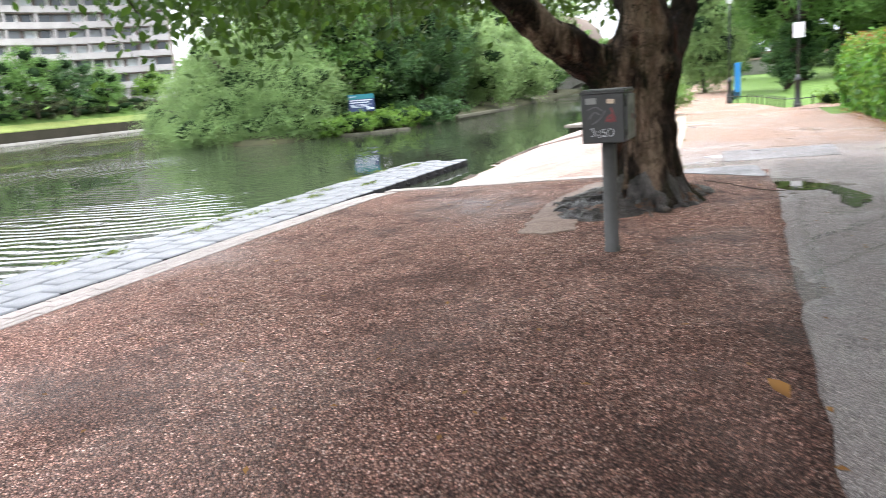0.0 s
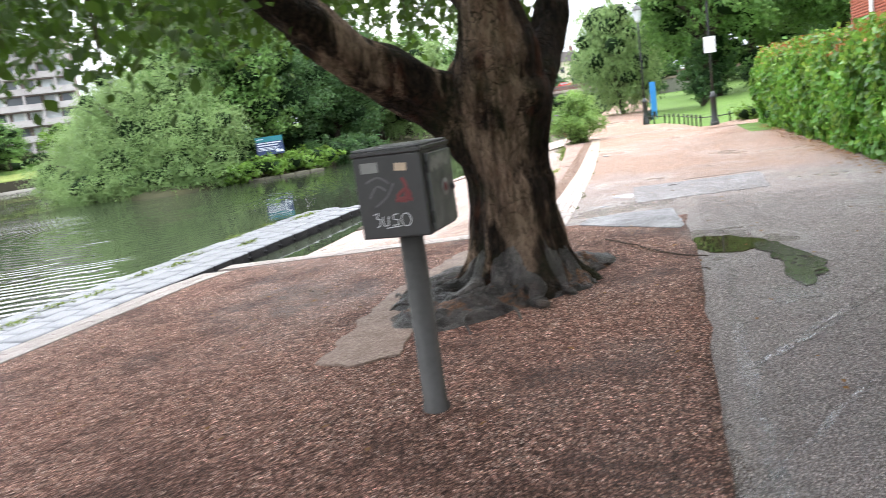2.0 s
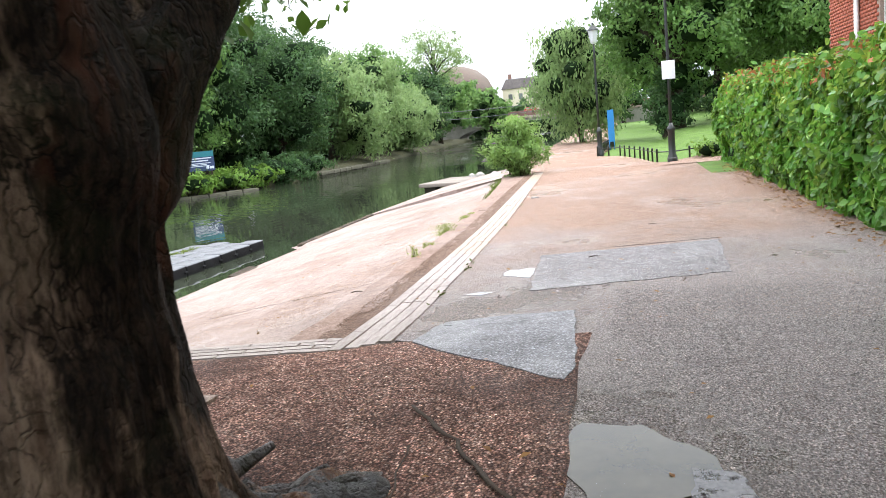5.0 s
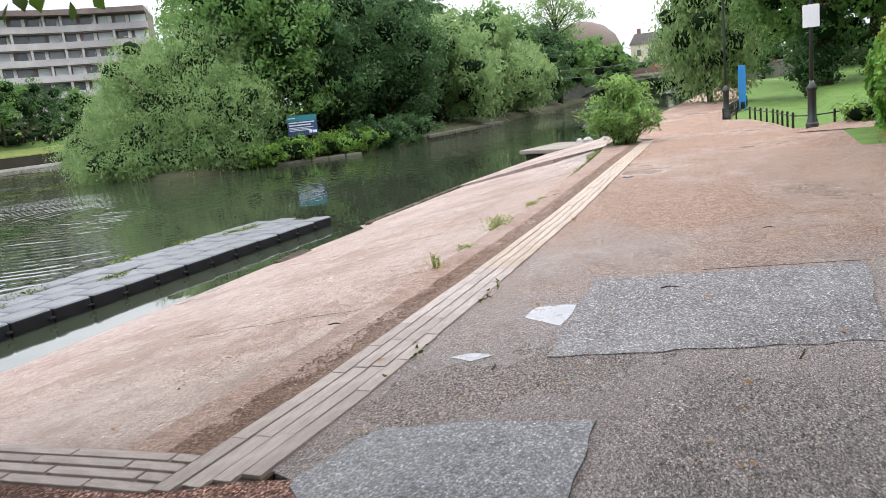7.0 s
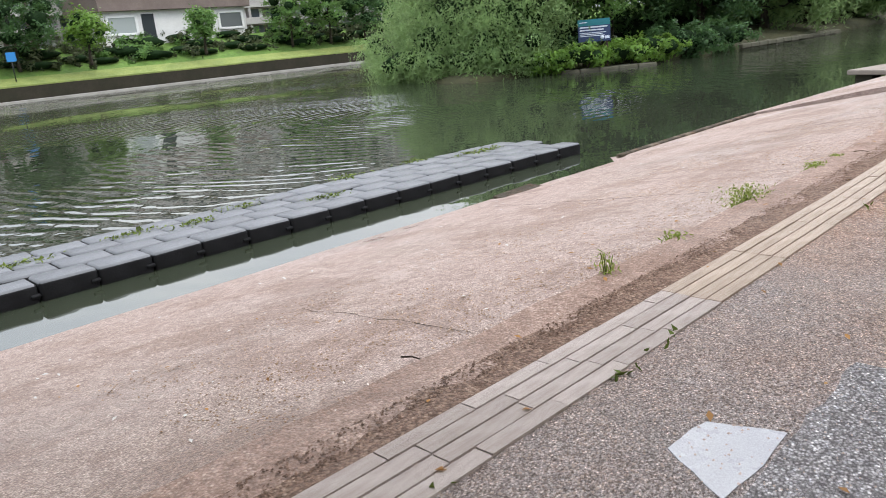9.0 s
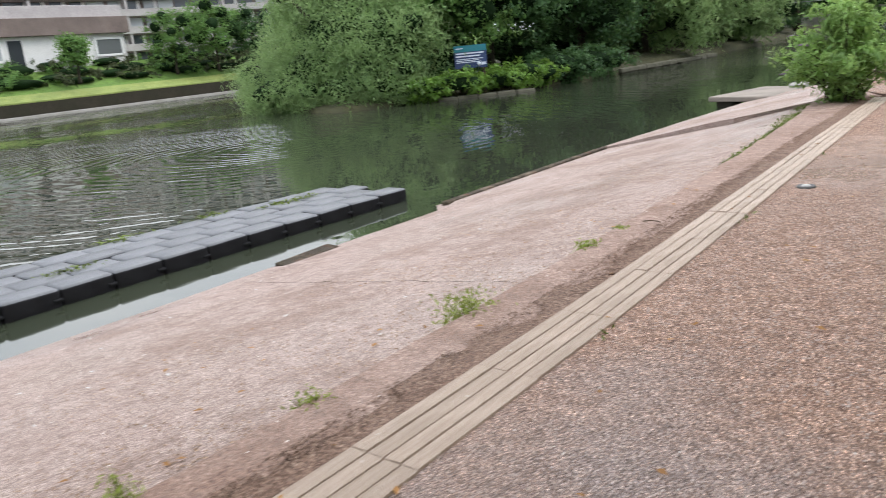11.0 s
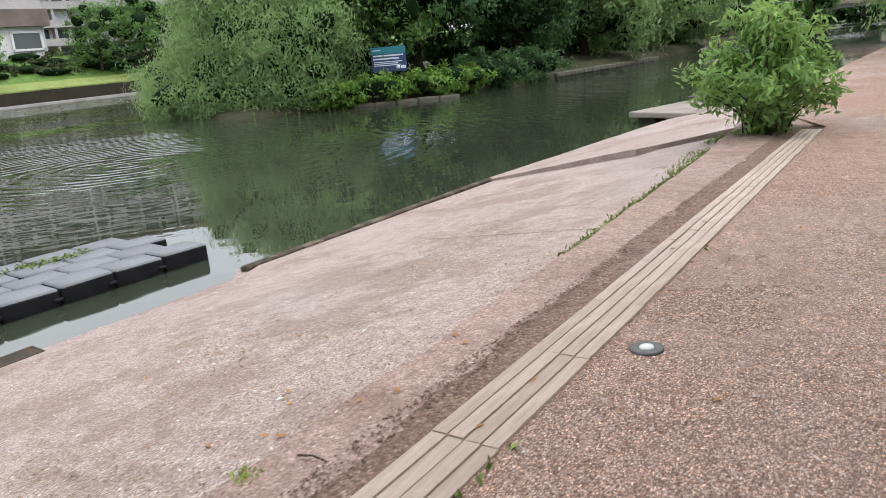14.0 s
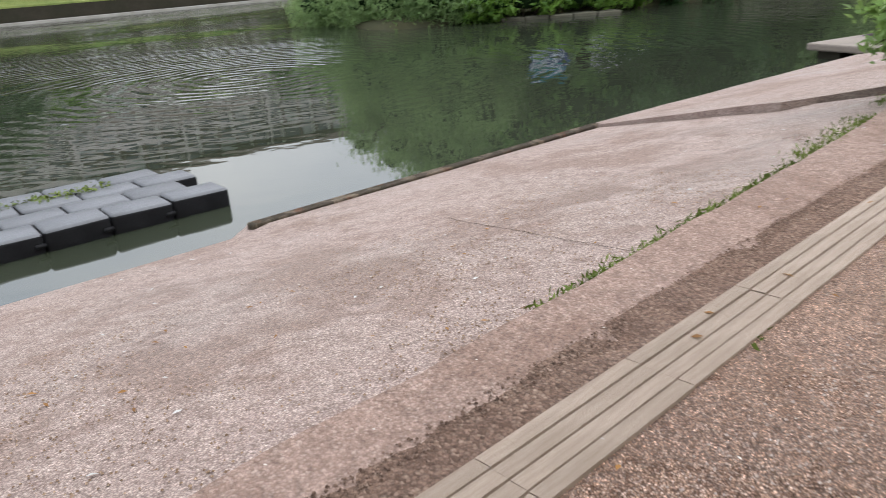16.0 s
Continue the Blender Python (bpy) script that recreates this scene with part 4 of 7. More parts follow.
# cracks lifted by the roots
for pts, w in (([(-0.33, 10.0), (-0.01, 9.56), (0.27, 9.1), (0.58, 8.85)], 0.016), ([(2.62, 9.98), (2.3, 9.45), (2.01, 8.95)], 0.008), ([(2.36, 8.74), (1.99, 8.17)], 0.008), ([(-0.2, 9.5), (-0.1, 8.9), (0.15, 8.6)], 0.006), ([(0.5, 15.2), (1.1, 15.36), (1.7, 15.5)], 0.006)):
    line = smooth_path([(x, y, walk_z(y) + 0.022) for x, y in pts], 6)
    line = [p + Vector((0.03 * noise.noise(p * 6), 0.03 * noise.noise(p * 6 + Vector((5, 5, 5))), 0)) for p in line]
    v, f = tube(line, [w * (0.6 + 0.6 * abs(noise.noise(p * 9))) for p in line], 5, 0.3, 8)
    thing("crack", "dark raised crack in the gravel surface", "crack", kind="structure", data=mesh("crack", [(p[0], p[1], walk_z(p[1]) + 0.028 + (p[2] - walk_z(p[1]) - 0.026) * 0.45) for p in v], f, M["joint"], True))


for p, q, w in (((-2.3, 18.85), (-7.4, 19.85), 0.0035), ((-2.5, 24.6), (-7.9, 25.9), 0.004), ((-2.2, 14.6), (-4.6, 14.9), 0.004)):
    line = []
    for k in range(41):
        x, y = p[0] + (q[0] - p[0]) * k / 40, p[1] + (q[1] - p[1]) * k / 40
        y += 0.05 * noise.noise(Vector((x * 2, y, 0))) + 0.02 * noise.noise(Vector((x * 9, y, 0)))
        line.append(Vector((x, y, slab_z(x, y) + 0.004)))
    v, f = tube(line, [w * (0.5 + abs(noise.noise(c * 5))) for c in line], 5, 0.3, 9)
    thing("crack", "dark joint across the slipway", "crack", kind="structure", data=mesh("crack", [(c[0], c[1], slab_z(c[0], c[1]) + 0.006 + 0.3 * (c[2] - slab_z(c[0], c[1]))) for c in v], f, M["joint"], True))


# ---- floating pontoon ----
def float_block():
    bm = box_bm((0.505, 0.715, 0.50), (0, 0, 0), 0.05, 3)
    for v in bm.verts:
        if v.co.z > 0.1:
            v.co.z -= 0.012 * (abs(v.co.x) / 0.25) ** 4 + 0.012 * (abs(v.co.y) / 0.355) ** 4
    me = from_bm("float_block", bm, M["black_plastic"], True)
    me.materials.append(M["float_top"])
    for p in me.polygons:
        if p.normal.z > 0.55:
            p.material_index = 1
    return me


pontoon = thing("pontoon", "black plastic block pontoon, its weathered grey top lightened for reflected sky", "pontoon", pose(-10.23, 11.35, WATER - 0.01, 0, 0, -1.0))
rng = np.random.default_rng(5)
block = float_block()
for j in range(38):
    for i in range(4):
        part("float_block", block, pontoon, at=pose(-0.76 + 0.51 * i + rng.normal(0, 0.006), 13.15 - 0.72 * j - 0.3 * ((i + 1) % 2), 0.015 + rng.normal(0, 0.006), rng.normal(0, 0.7), rng.normal(0, 0.7), rng.normal(0, 0.6)))
for i in (0, 4):
    for j in range(38):
        part("lug", box("lug", (0.07, 0.12, 0.05), M["black_plastic"], bevel=0.02) if (i, j) == (0, 0) else bpy.data.meshes["lug"], pontoon, at=pose(-1.02 + 0.51 * i, 12.74 - 0.72 * j, 0.10))
rng = np.random.default_rng(6)
for k in range(14):
    c = np.array((rng.choice((-11.0, -10.6, -10.4, -9.85)) + rng.normal(0, 0.08) - 0.016 * k, 24.3 - 1.25 * k + rng.normal(0, 0.3), WATER + 0.256))
    pts = c + rng.normal(0, 1, (90, 3)) * np.array((0.10, 0.20, 0.012))
    v, f = leaves(pts, np.tile((0, 0, 1.0), (90, 1)), 0.045, rng)
    thing("moss_tuft", "yellow-green moss growing on the pontoon", "moss", group="moss on the pontoon", kind="stuff", data=fast_mesh("moss_tuft", v, f, M["moss"]))


# ---- tree beside the terrace ----
def furrowed(verts, axis):
    """Bark ridges that run up the stem."""
    out = []
    for p in verts:
        d = Vector((p.x - axis.x, p.y - axis.y, 0))
        u = d.normalized() if d.length > 1e-4 else Vector((1, 0, 0))
        n = Vector((u.x * 5.5, u.y * 5.5, p.z * 1.3))
        ridge = 1 - abs(noise.noise(n)) * 2.2
        fine = noise.noise(Vector((u.x * 14, u.y * 14, p.z * 5)))
        burl = max(0.0, noise.noise(p * 4.0) - 0.15)
        out.append(p + u * (0.020 * ridge + 0.012 * fine + (0.03 if p.z < 1.3 else 0.10) * burl))
    return out


def old_tree():
    t = thing("chestnut_tree", "old broad tree with dark furrowed bark and low spreading limbs", "tree")
    base = Vector((-0.87, 8.35, 0))
    spine = smooth_path([base + Vector(p) for p in ((0.02, 0, -0.25), (0.0, 0, 0.05), (0.0, 0.0, 0.28), (0.0, 0.0, 0.7), (-0.02, 0.0, 1.15), (0.0, -0.05, 1.6), (0.03, -0.15, 2.0), (0.0, -0.2, 2.7), (-0.1, -0.1, 3.8), (-0.1, 0.1, 5.4))], 4)
    zs = [p.z for p in spine]
    radii = [lerp(z, (-0.25, 0.05, 0.25, 0.5, 0.9, 1.2, 1.55, 1.8, 2.1, 2.8, 3.8, 5.4), (0.53, 0.47, 0.375, 0.325, 0.308, 0.325, 0.385, 0.33, 0.23, 0.20, 0.14, 0.05)) for z in zs]
    lobe = [lerp(z, (-0.3, 0.0, 0.35, 0.9), (0.42, 0.34, 0.12, 0.02)) for z in zs]
    v, f = tube(smooth_path(spine, 3), [lerp(k, range(0, 3 * len(radii), 3), radii) for k in range(3 * len(radii) - 2)], 84, 0.13, 2.6, 7, [lerp(k, range(0, 3 * len(lobe), 3), lobe) for k in range(3 * len(lobe) - 2)])
    v = furrowed(v, base)
    part("trunk", mesh("trunk", v, f, M["bark"], True), t)
    limbs = {
        "limb_low": ([(-0.95, 8.40, 1.05), (-1.22, 8.25, 1.42), (-1.55, 7.98, 1.72), (-1.85, 7.65, 2.0), (-2.1, 7.3, 2.35), (-2.5, 6.9, 3.0), (-3.2, 6.3, 3.6), (-4.6, 5.6, 4.1)], [0.26, 0.25, 0.205, 0.19, 0.17, 0.14, 0.10, 0.04]),
        "limb_far": ([(-0.80, 8.4, 1.25), (-0.66, 8.6, 1.6), (-0.52, 8.8, 1.95), (-0.42, 8.95, 2.4), (-0.30, 9.2, 3.0), (0.2, 9.8, 3.9), (0.9, 10.6, 4.6)], [0.26, 0.20, 0.15, 0.135, 0.12, 0.08, 0.03]),
        "limb_back": ([(-0.9, 8.5, 1.6), (-1.05, 8.8, 2.1), (-1.4, 9.3, 2.6), (-2.4, 10.0, 3.3), (-4.0, 10.8, 3.9)], [0.18, 0.13, 0.11, 0.08, 0.03]),
        "limb_near": ([(-0.90, 8.2, 2.9), (-1.0, 7.7, 3.15), (-1.4, 6.6, 3.1), (-2.2, 5.4, 3.5), (-3.4, 4.3, 3.7)], [0.16, 0.12, 0.10, 0.07, 0.03]),
        "limb_up": ([(-0.90, 8.25, 3.0), (-0.5, 8.2, 3.4), (0.1, 8.0, 3.9), (1.0, 7.6, 4.3)], [0.15, 0.11, 0.08, 0.03]),
    }
    twigs = []
    rng = np.random.default_rng(11)
    for name, (pts, r) in limbs.items():
        line = smooth_path(pts, 5)
        rad = [lerp(k, range(0, 5 * len(r), 5), r) for k in range(len(line))]
        v, f = tube(smooth_path(line, 2), [lerp(k, range(0, 2 * len(rad), 2), rad) for k in range(2 * len(rad) - 1)], 40, 0.26, 3.4)
        v = [p + 0.02 * Vector((noise.noise(p * 9), noise.noise(p * 9 + Vector((7, 0, 0))), noise.noise(p * 9 + Vector((0, 7, 0))))) for p in v]
        part("limb", mesh("limb", v, f, M["bark"], True), t)
    # hanging sprays of leaves
    centres = []
    while len(centres) < 430:
        x, y = rng.uniform(-8.0, 2.6), rng.uniform(3.0, 13.5)
        d = math.hypot((x + 2.3) / 5.6, (y - 8.0) / 5.2)
        if d > 1:
            continue
        low = 2.42 + 0.55 * rng.random() ** 0.6 + (0.9 if d < 0.35 else 0.0)
        if x > -1.4 and y < 12.5:
            low += 0.75
        if -1.2 < x < 0.5 and y > 8.8:
            low += 0.9
        if x > -2.2 and y < 7.6:
            low += 0.45
        z = low + abs(rng.normal(0, 0.75))
        if z > 5.6:
            continue
        centres.append((x, y, z))
    for x, y, z in [(-4.45, 6.4, 2.18), (-3.05, 6.6, 2.16), (-6.0, 6.4, 2.34), (-5.6, 6.8, 2.4), (-3.9, 6.7, 2.4), (-2.5, 7.2, 2.36), (1.05, 11.4, 2.65), (0.75, 11.2, 2.75), (1.5, 11.8, 2.85), (1.3, 10.6, 2.6), (-5.0, 12.6, 3.1), (-5.6, 12.2, 3.2), (-1.1, 9.6, 2.45), (-1.25, 9.9, 2.35), (-0.15, 10.6, 3.2), (-1.9, 8.9, 2.6)]:
        centres += [(x, y, z), (x + 0.2, y + 0.15, z + 0.3)]
    near = len(centres)
    # Extra sprays overhead, out of view, added to shade the ground near the start.
    while len(centres) < 1900:
        x, y = rng.uniform(-9.0, 6.0), rng.uniform(-3.0, 13.0)
        if math.hypot((x - 2.0) / 4.6, (y - 1.8) / 5.6) > 1:
            continue
        centres.append((x, y, rng.uniform(4.3, 6.4)))
    where, face, sizes = [], [], []
    for k, c in enumerate(centres):
        m = int(rng.integers(55, 85)) if k < near else int(rng.integers(24, 40))
        off = rng.normal(0, 1, (m, 3)) * np.array((0.34, 0.34, 0.20))
        sizes.append(np.full(m, 0.095 if k < near else 0.165))
        where.append(np.array(c) + off)
        face.append(np.tile((0, 0, 1.0), (m, 1)))
        a = Vector(c)
        twigs.append(tube([a + Vector((rng.normal(0, 0.5), rng.normal(0, 0.5), 0.6)), a + Vector((0, 0, 0.15)), a - Vector((0, 0, 0.12))], [0.018, 0.011, 0.004], 4))
    v, f = leaves(np.vstack(where), np.vstack(face), np.concatenate(sizes), rng, 1.35, 0.9, "broad", 0.55)
    crown = part("crown", fast_mesh("crown", v, f, M["leaf_near"]), t)
    v, f = join(twigs)
    part("twigs", mesh("twigs", v, f, M["bark_far"]), crown)
    tagged(crown, kind="stuff")
    # buttress roots over the ground
    def root(pts, r, label=""):
        line = smooth_path(pts, 5)
        rad = [lerp(k, range(0, 5 * len(r), 5), r) for k in range(len(line))]
        v, f = tube(line, rad, 12, 0.35, 5.0)
        part("root", mesh("root", v, f, M["root"], True), t, label)
    for a, reach, r0 in ((-2.7, 0.55, 0.10), (-2.2, 0.5, 0.10), (-1.75, 0.42, 0.09), (-1.3, 0.45, 0.11), (-0.75, 0.25, 0.09), (-0.2, 0.2, 0.08), (0.55, 0.25, 0.08), (0.95, 0.75, 0.09), (1.6, 0.5, 0.09), (2.6, 0.5, 0.1), (3.05, 0.55, 0.1)):
        d = Vector((math.cos(a), math.sin(a), 0))
        s = d.orthogonal() * rng.uniform(-0.10, 0.10)
        b = Vector((base.x, base.y, 0))
        root([b + d * 0.14 + Vector((0, 0, 0.48)), b + d * 0.40 + Vector((0, 0, 0.13)), b + d * (0.46 + reach * 0.3) + s + Vector((0, 0, 0.035)), b + d * (0.46 + reach * 0.65) + s * 0.4 + Vector((0, 0, 0.012)), b + d * (0.46 + reach) + s * 1.5 + Vector((0, 0, -0.05))], [r0 * 1.5, r0 * 1.0, r0 * 0.6, r0 * 0.42, r0 * 0.2])
    # thin bare roots winding over the ground
    for k in range(46):
        a = rng.uniform(-3.25, -1.35) if k < 36 else rng.uniform(0.6, 1.3)
        reach = (0.62 + 0.75 * math.exp(-((a + 2.0) / 0.55) ** 2) + 0.35 * math.exp(-((a + 2.9) / 0.5) ** 2) + 0.5 * math.exp(-((a - 0.95) / 0.35) ** 2)) * rng.uniform(0.8, 1.12)
        start = rng.uniform(0.30, 0.62)
        line, heading = [], a + rng.normal(0, 0.25)
        p = Vector((base.x + start * math.cos(a), base.y + start * math.sin(a), 0))
        steps = 9
        for i in range(steps):
            out = 1 - i / (steps - 1)
            line.append(p + Vector((0, 0, (0.045 + 0.07 * out * rng.random() if k < 36 else 0.012 + 0.035 * out) - (0.06 if i == steps - 1 else 0))))
            heading += rng.normal(0, 0.38)
            p = p + Vector((math.cos(heading), math.sin(heading), 0)) * max(0.03, (reach - start) / (steps - 1))
        r0 = rng.uniform(0.012, 0.034)
        root(line, [r0 * (1.1 - 0.09 * i) for i in range(steps)])
    verts, faces = [], []
    turns, rings = 190, 52
    for i in range(turns):
        a = 2 * math.pi * i / turns - math.pi
        out = 0.62 + 0.82 * math.exp(-((a + 2.0) / 0.5) ** 2) + 0.36 * math.exp(-((a + 2.8) / 0.5) ** 2) + 0.34 * math.exp(-((a - 2.9) / 0.5) ** 2) + 0.55 * math.exp(-((a - 0.95) / 0.32) ** 2)
        out += 0.10 * noise.noise(Vector((math.cos(a) * 3, math.sin(a) * 3, 1)))
        for k in range(rings):
            f = k / (rings - 1)
            r = 0.30 + (out - 0.30) * f
            x, y = base.x + r * math.cos(a), base.y + r * math.sin(a)
            lump = 1 - abs(noise.noise(Vector((x * 4.5, y * 4.5, 2)))) * 2.4
            fine = 1 - abs(noise.noise(Vector((x * 13 + y * 4, y * 8, 5)))) * 2.2
            wave = noise.noise(Vector((a * 5, r * 2.0, 9)))
            z = (0.085 * lump + 0.05 * fine + 0.05 * wave) * (1 - f ** 3) * 0.8 + 0.04 * (1 - f) + 0.022 - 0.05 * f ** 8
            verts.append((x, y, z))
    for i in range(turns):
        j = (i + 1) % turns
        for k in range(rings - 1):
            faces.append((i * rings + k, j * rings + k, j * rings + k + 1, i * rings + k + 1))
    part("root_mat", mesh("root_mat", verts, faces, M["root_mat"], True), t, "dark lumpy mat of bare roots")
    return t


old_tree()


# ---- box on a post ----
def post_box():
    t = thing("box_on_post", "dark grey metal box on a steel post with graffiti", "cabinet", pose(-0.85, 5.79, 0.02))
    part("post", lathe("post", [(0.068, -0.1), (0.068, 0.02), (0.06, 0.03), (0.058, 0.95)], M["post_grey"], 18), t)
    turn = pose(0, 0, 0, 0, 0, -3)
    body = part("body", box("body", (0.32, 0.36, 0.37), M["box_paint"], (0, 0, 0), 0.008, 2), t, at=turn @ pose(-0.01, 0.04, 1.09) @ Matrix.Diagonal((1.06, 1.05, 1.04, 1)))
    part("lid", box("lid", (0.332, 0.372, 0.022), M["box_paint"], (0, 0, 0.196), 0.005, 1), body)
    part("lid_rim", box("lid_rim", (0.315, 0.355, 0.012), M["box_metal"], (0, 0, 0.213), 0.004, 1), body)
    door = part("door", box("door", (0.014, 0.30, 0.34), M["box_metal"], (0.168, 0.015, 0.0), 0.004, 1), body, "scuffed bare metal door")
    part("lock", lathe("lock", [(0.016, 0), (0.016, 0.008), (0.010, 0.011)], M["box_paint"], 12), door, at=pose(0.176, 0.135, -0.01, 0, 90, 0))
    for z in (-0.11, 0.11):
        part("hinge", lathe("hinge", [(0.009, -0.025), (0.009, 0.025)], M["box_paint"], 8), door, at=pose(0.168, -0.14, z))
    part("sticker", lathe("sticker", [(0.040, 0), (0.040, 0.002)], M["sticker"], 18), door, "round pale sticker with a red mark", pose(0.1752, 0.04, 0.0, 0, 90, 0))
    part("sticker_mark", lathe("sticker_mark", [(0.022, 0), (0.022, 0.0012)], M["spray_red"], 14), door, "", pose(0.1775, 0.04, 0.0, 0, 90, 0))
    for pts in ([(-0.11, 0.09), (-0.07, 0.14), (-0.04, 0.10), (-0.01, 0.145), (0.03, 0.10)], [(0.0, 0.12), (0.05, 0.145), (0.09, 0.11), (0.13, 0.14)], [(-0.08, 0.11), (0.0, 0.13), (0.08, 0.125)]):
        line = smooth_path([(0.1755, y, z) for y, z in pts], 5)
        v, f = tube(line, [0.017] * len(line), 5)
        part("graffiti_stroke", mesh("graffiti_stroke", [(0.1755 + (p[0] - 0.1755) * 0.12, p[1], p[2]) for p in v], f, M["sticker"]), door, "pale silver spray")
    part("sticker", box("sticker", (0.082, 0.002, 0.046), M["sticker"], (-0.085, -0.181, 0.135)), body)
    part("sticker", box("sticker", (0.055, 0.002, 0.034), M["sticker_tan"], (0.062, -0.181, 0.128), turn=Matrix.Rotation(radians(5), 4, "Y")), body, "torn tan sticker")

    def stroke(pts, r, mat, label):
        line = smooth_path([(x, -0.181, z) for x, z in pts], 5)
        v, f = tube(line, [r] * len(line), 5)
        part("graffiti_stroke", mesh("graffiti_stroke", [(p[0], -0.1806 + (p[1] + 0.181) * 0.25, p[2]) for p in v], f, M[mat]), body, label)

    for pts in ([(-0.095, -0.075), (-0.07, -0.07), (-0.082, -0.092), (-0.065, -0.098), (-0.072, -0.125), (-0.085, -0.13)],
                [(-0.052, -0.085), (-0.052, -0.12), (-0.04, -0.128), (-0.028, -0.118), (-0.026, -0.085)],
                [(0.022, -0.078), (0.0, -0.08), (-0.002, -0.1), (0.018, -0.104), (0.016, -0.124), (-0.008, -0.126)],
                [(0.048, -0.078), (0.034, -0.1), (0.044, -0.13), (0.068, -0.13), (0.08, -0.105), (0.068, -0.08), (0.048, -0.078)],
                [(-0.04, -0.138), (0.0, -0.134), (0.03, -0.132)]):
        stroke(pts, 0.0022, "spray_white", "white marker lettering")
    for pts in ([(0.03, 0.0), (0.07, 0.03), (0.09, 0.0), (0.05, -0.02), (0.03, 0.0)], [(0.06, 0.08), (0.075, 0.04), (0.065, -0.03)], [(0.02, -0.02), (0.06, -0.01), (0.1, -0.02)]):
        stroke(pts, 0.009, "spray_red", "faded red spray")
    for pts in ([(-0.1, 0.0), (-0.06, 0.05), (-0.02, 0.03)], [(-0.08, -0.04), (-0.02, 0.0), (0.02, 0.06)], [(-0.11, 0.07), (-0.05, 0.09), (0.0, 0.06)]):
        stroke(pts, 0.005, "spray_grey", "faded grey spray")


post_box()


# ---- hedge and brick flats ----
def hedge():
    rng = np.random.default_rng(21)
    t = thing("hedge", "tall dense green hedge with yellow-green and orange-red new tips", "hedge")
    n = 58000
    y = rng.uniform(5.0, 29.0, n)
    u = rng.random(n)
    bulge = np.array([0.30 * noise.noise(Vector((0, float(a) * 0.6, float(b) * 2.2))) + 0.16 * noise.noise(Vector((3, float(a) * 2.0, float(b) * 6))) for a, b in zip(y, u)])
    top = 1.56 + 0.010 * (y - 10) + 0.07 * np.sin(y * 0.9) + 0.12 * np.array([noise.noise(Vector((5, float(a) * 1.3, 0))) for a in y])
    ground = np.array([walk_z(a) for a in y])
    face = rng.random(n) < 0.62
    end = (rng.random(n) < 0.10)
    x = np.where(face, 3.42 - 0.16 * np.sin(u * 2.6) - bulge * 0.9 + 0.05 * rng.normal(0, 1, n), 3.35 + 1.35 * rng.random(n))
    z = np.where(face, ground + 0.02 + u * (top - ground), top + 0.10 * rng.normal(0, 1, n) + 0.1)
    y = np.where(end, 28.9 + 0.25 * rng.normal(0, 1, n), y)
    x = np.where(end, 3.3 + 1.4 * rng.random(n), x)
    x -= (y - 17) * 0.012
    z = np.where(end, ground[0] - 0.1 + u * 2.0, z)
    pts = np.stack([x, y, z], 1)
    nrm = np.where(face[:, None], np.array((-1.0, 0, 0.45)), np.array((-0.2, 0, 1.0)))
    new_tip = (z > top - 0.35) & (rng.random(n) < 0.35) | (rng.random(n) < 0.06)
    red = (z > top - 0.05) & (rng.random(n) < 0.22) & (y > 13)
    for name, pick, mat, size in (("foliage", ~new_tip & ~red, "leaf_hedge", 0.108), ("fresh_growth", new_tip & ~red, "leaf_hedge_new", 0.078), ("red_growth", red, "leaf_red", 0.085)):
        v, f = leaves(pts[pick], nrm[pick], size, rng, 1.5, 0.35, "broad" if name == "foliage" else "diamond", 0.6)
        tagged(part(name, fast_mesh(name, v, f, M[mat]), t), kind="stuff")
    # Solid dark core whose colour gives the shade between hedge leaves.
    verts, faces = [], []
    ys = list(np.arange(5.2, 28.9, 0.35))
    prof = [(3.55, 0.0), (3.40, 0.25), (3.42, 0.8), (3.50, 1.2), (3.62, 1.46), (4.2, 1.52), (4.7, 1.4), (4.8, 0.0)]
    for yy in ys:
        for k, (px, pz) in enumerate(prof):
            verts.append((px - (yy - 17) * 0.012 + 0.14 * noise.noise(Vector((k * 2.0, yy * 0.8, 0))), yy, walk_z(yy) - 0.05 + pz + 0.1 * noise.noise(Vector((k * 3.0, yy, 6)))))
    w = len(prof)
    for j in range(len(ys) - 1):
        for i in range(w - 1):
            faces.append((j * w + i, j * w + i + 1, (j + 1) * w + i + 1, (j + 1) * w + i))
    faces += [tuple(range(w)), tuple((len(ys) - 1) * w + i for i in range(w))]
    part("inner_shade_mass", mesh("inner_shade_mass", verts, faces, M["shade_core"], True), t)
    m = 900
    yy = rng.uniform(8, 28, m)
    pts = np.stack([3.18 - (yy - 17) * 0.012 + 0.16 * rng.normal(0, 1, m), yy, [walk_z(a) + 0.012 for a in yy]], 1)
    v, f = leaves(pts, np.tile((0, 0, 1.0), (m, 1)), 0.05, rng, 1.5, 0.0, "diamond", 0.2)
    thing("fallen_leaves", "brown fallen leaves along the foot of the hedge", "leaf litter", kind="stuff", data=fast_mesh("fallen_leaves", v, f, M["dead_leaf"]))


hedge()
BRICKS = []


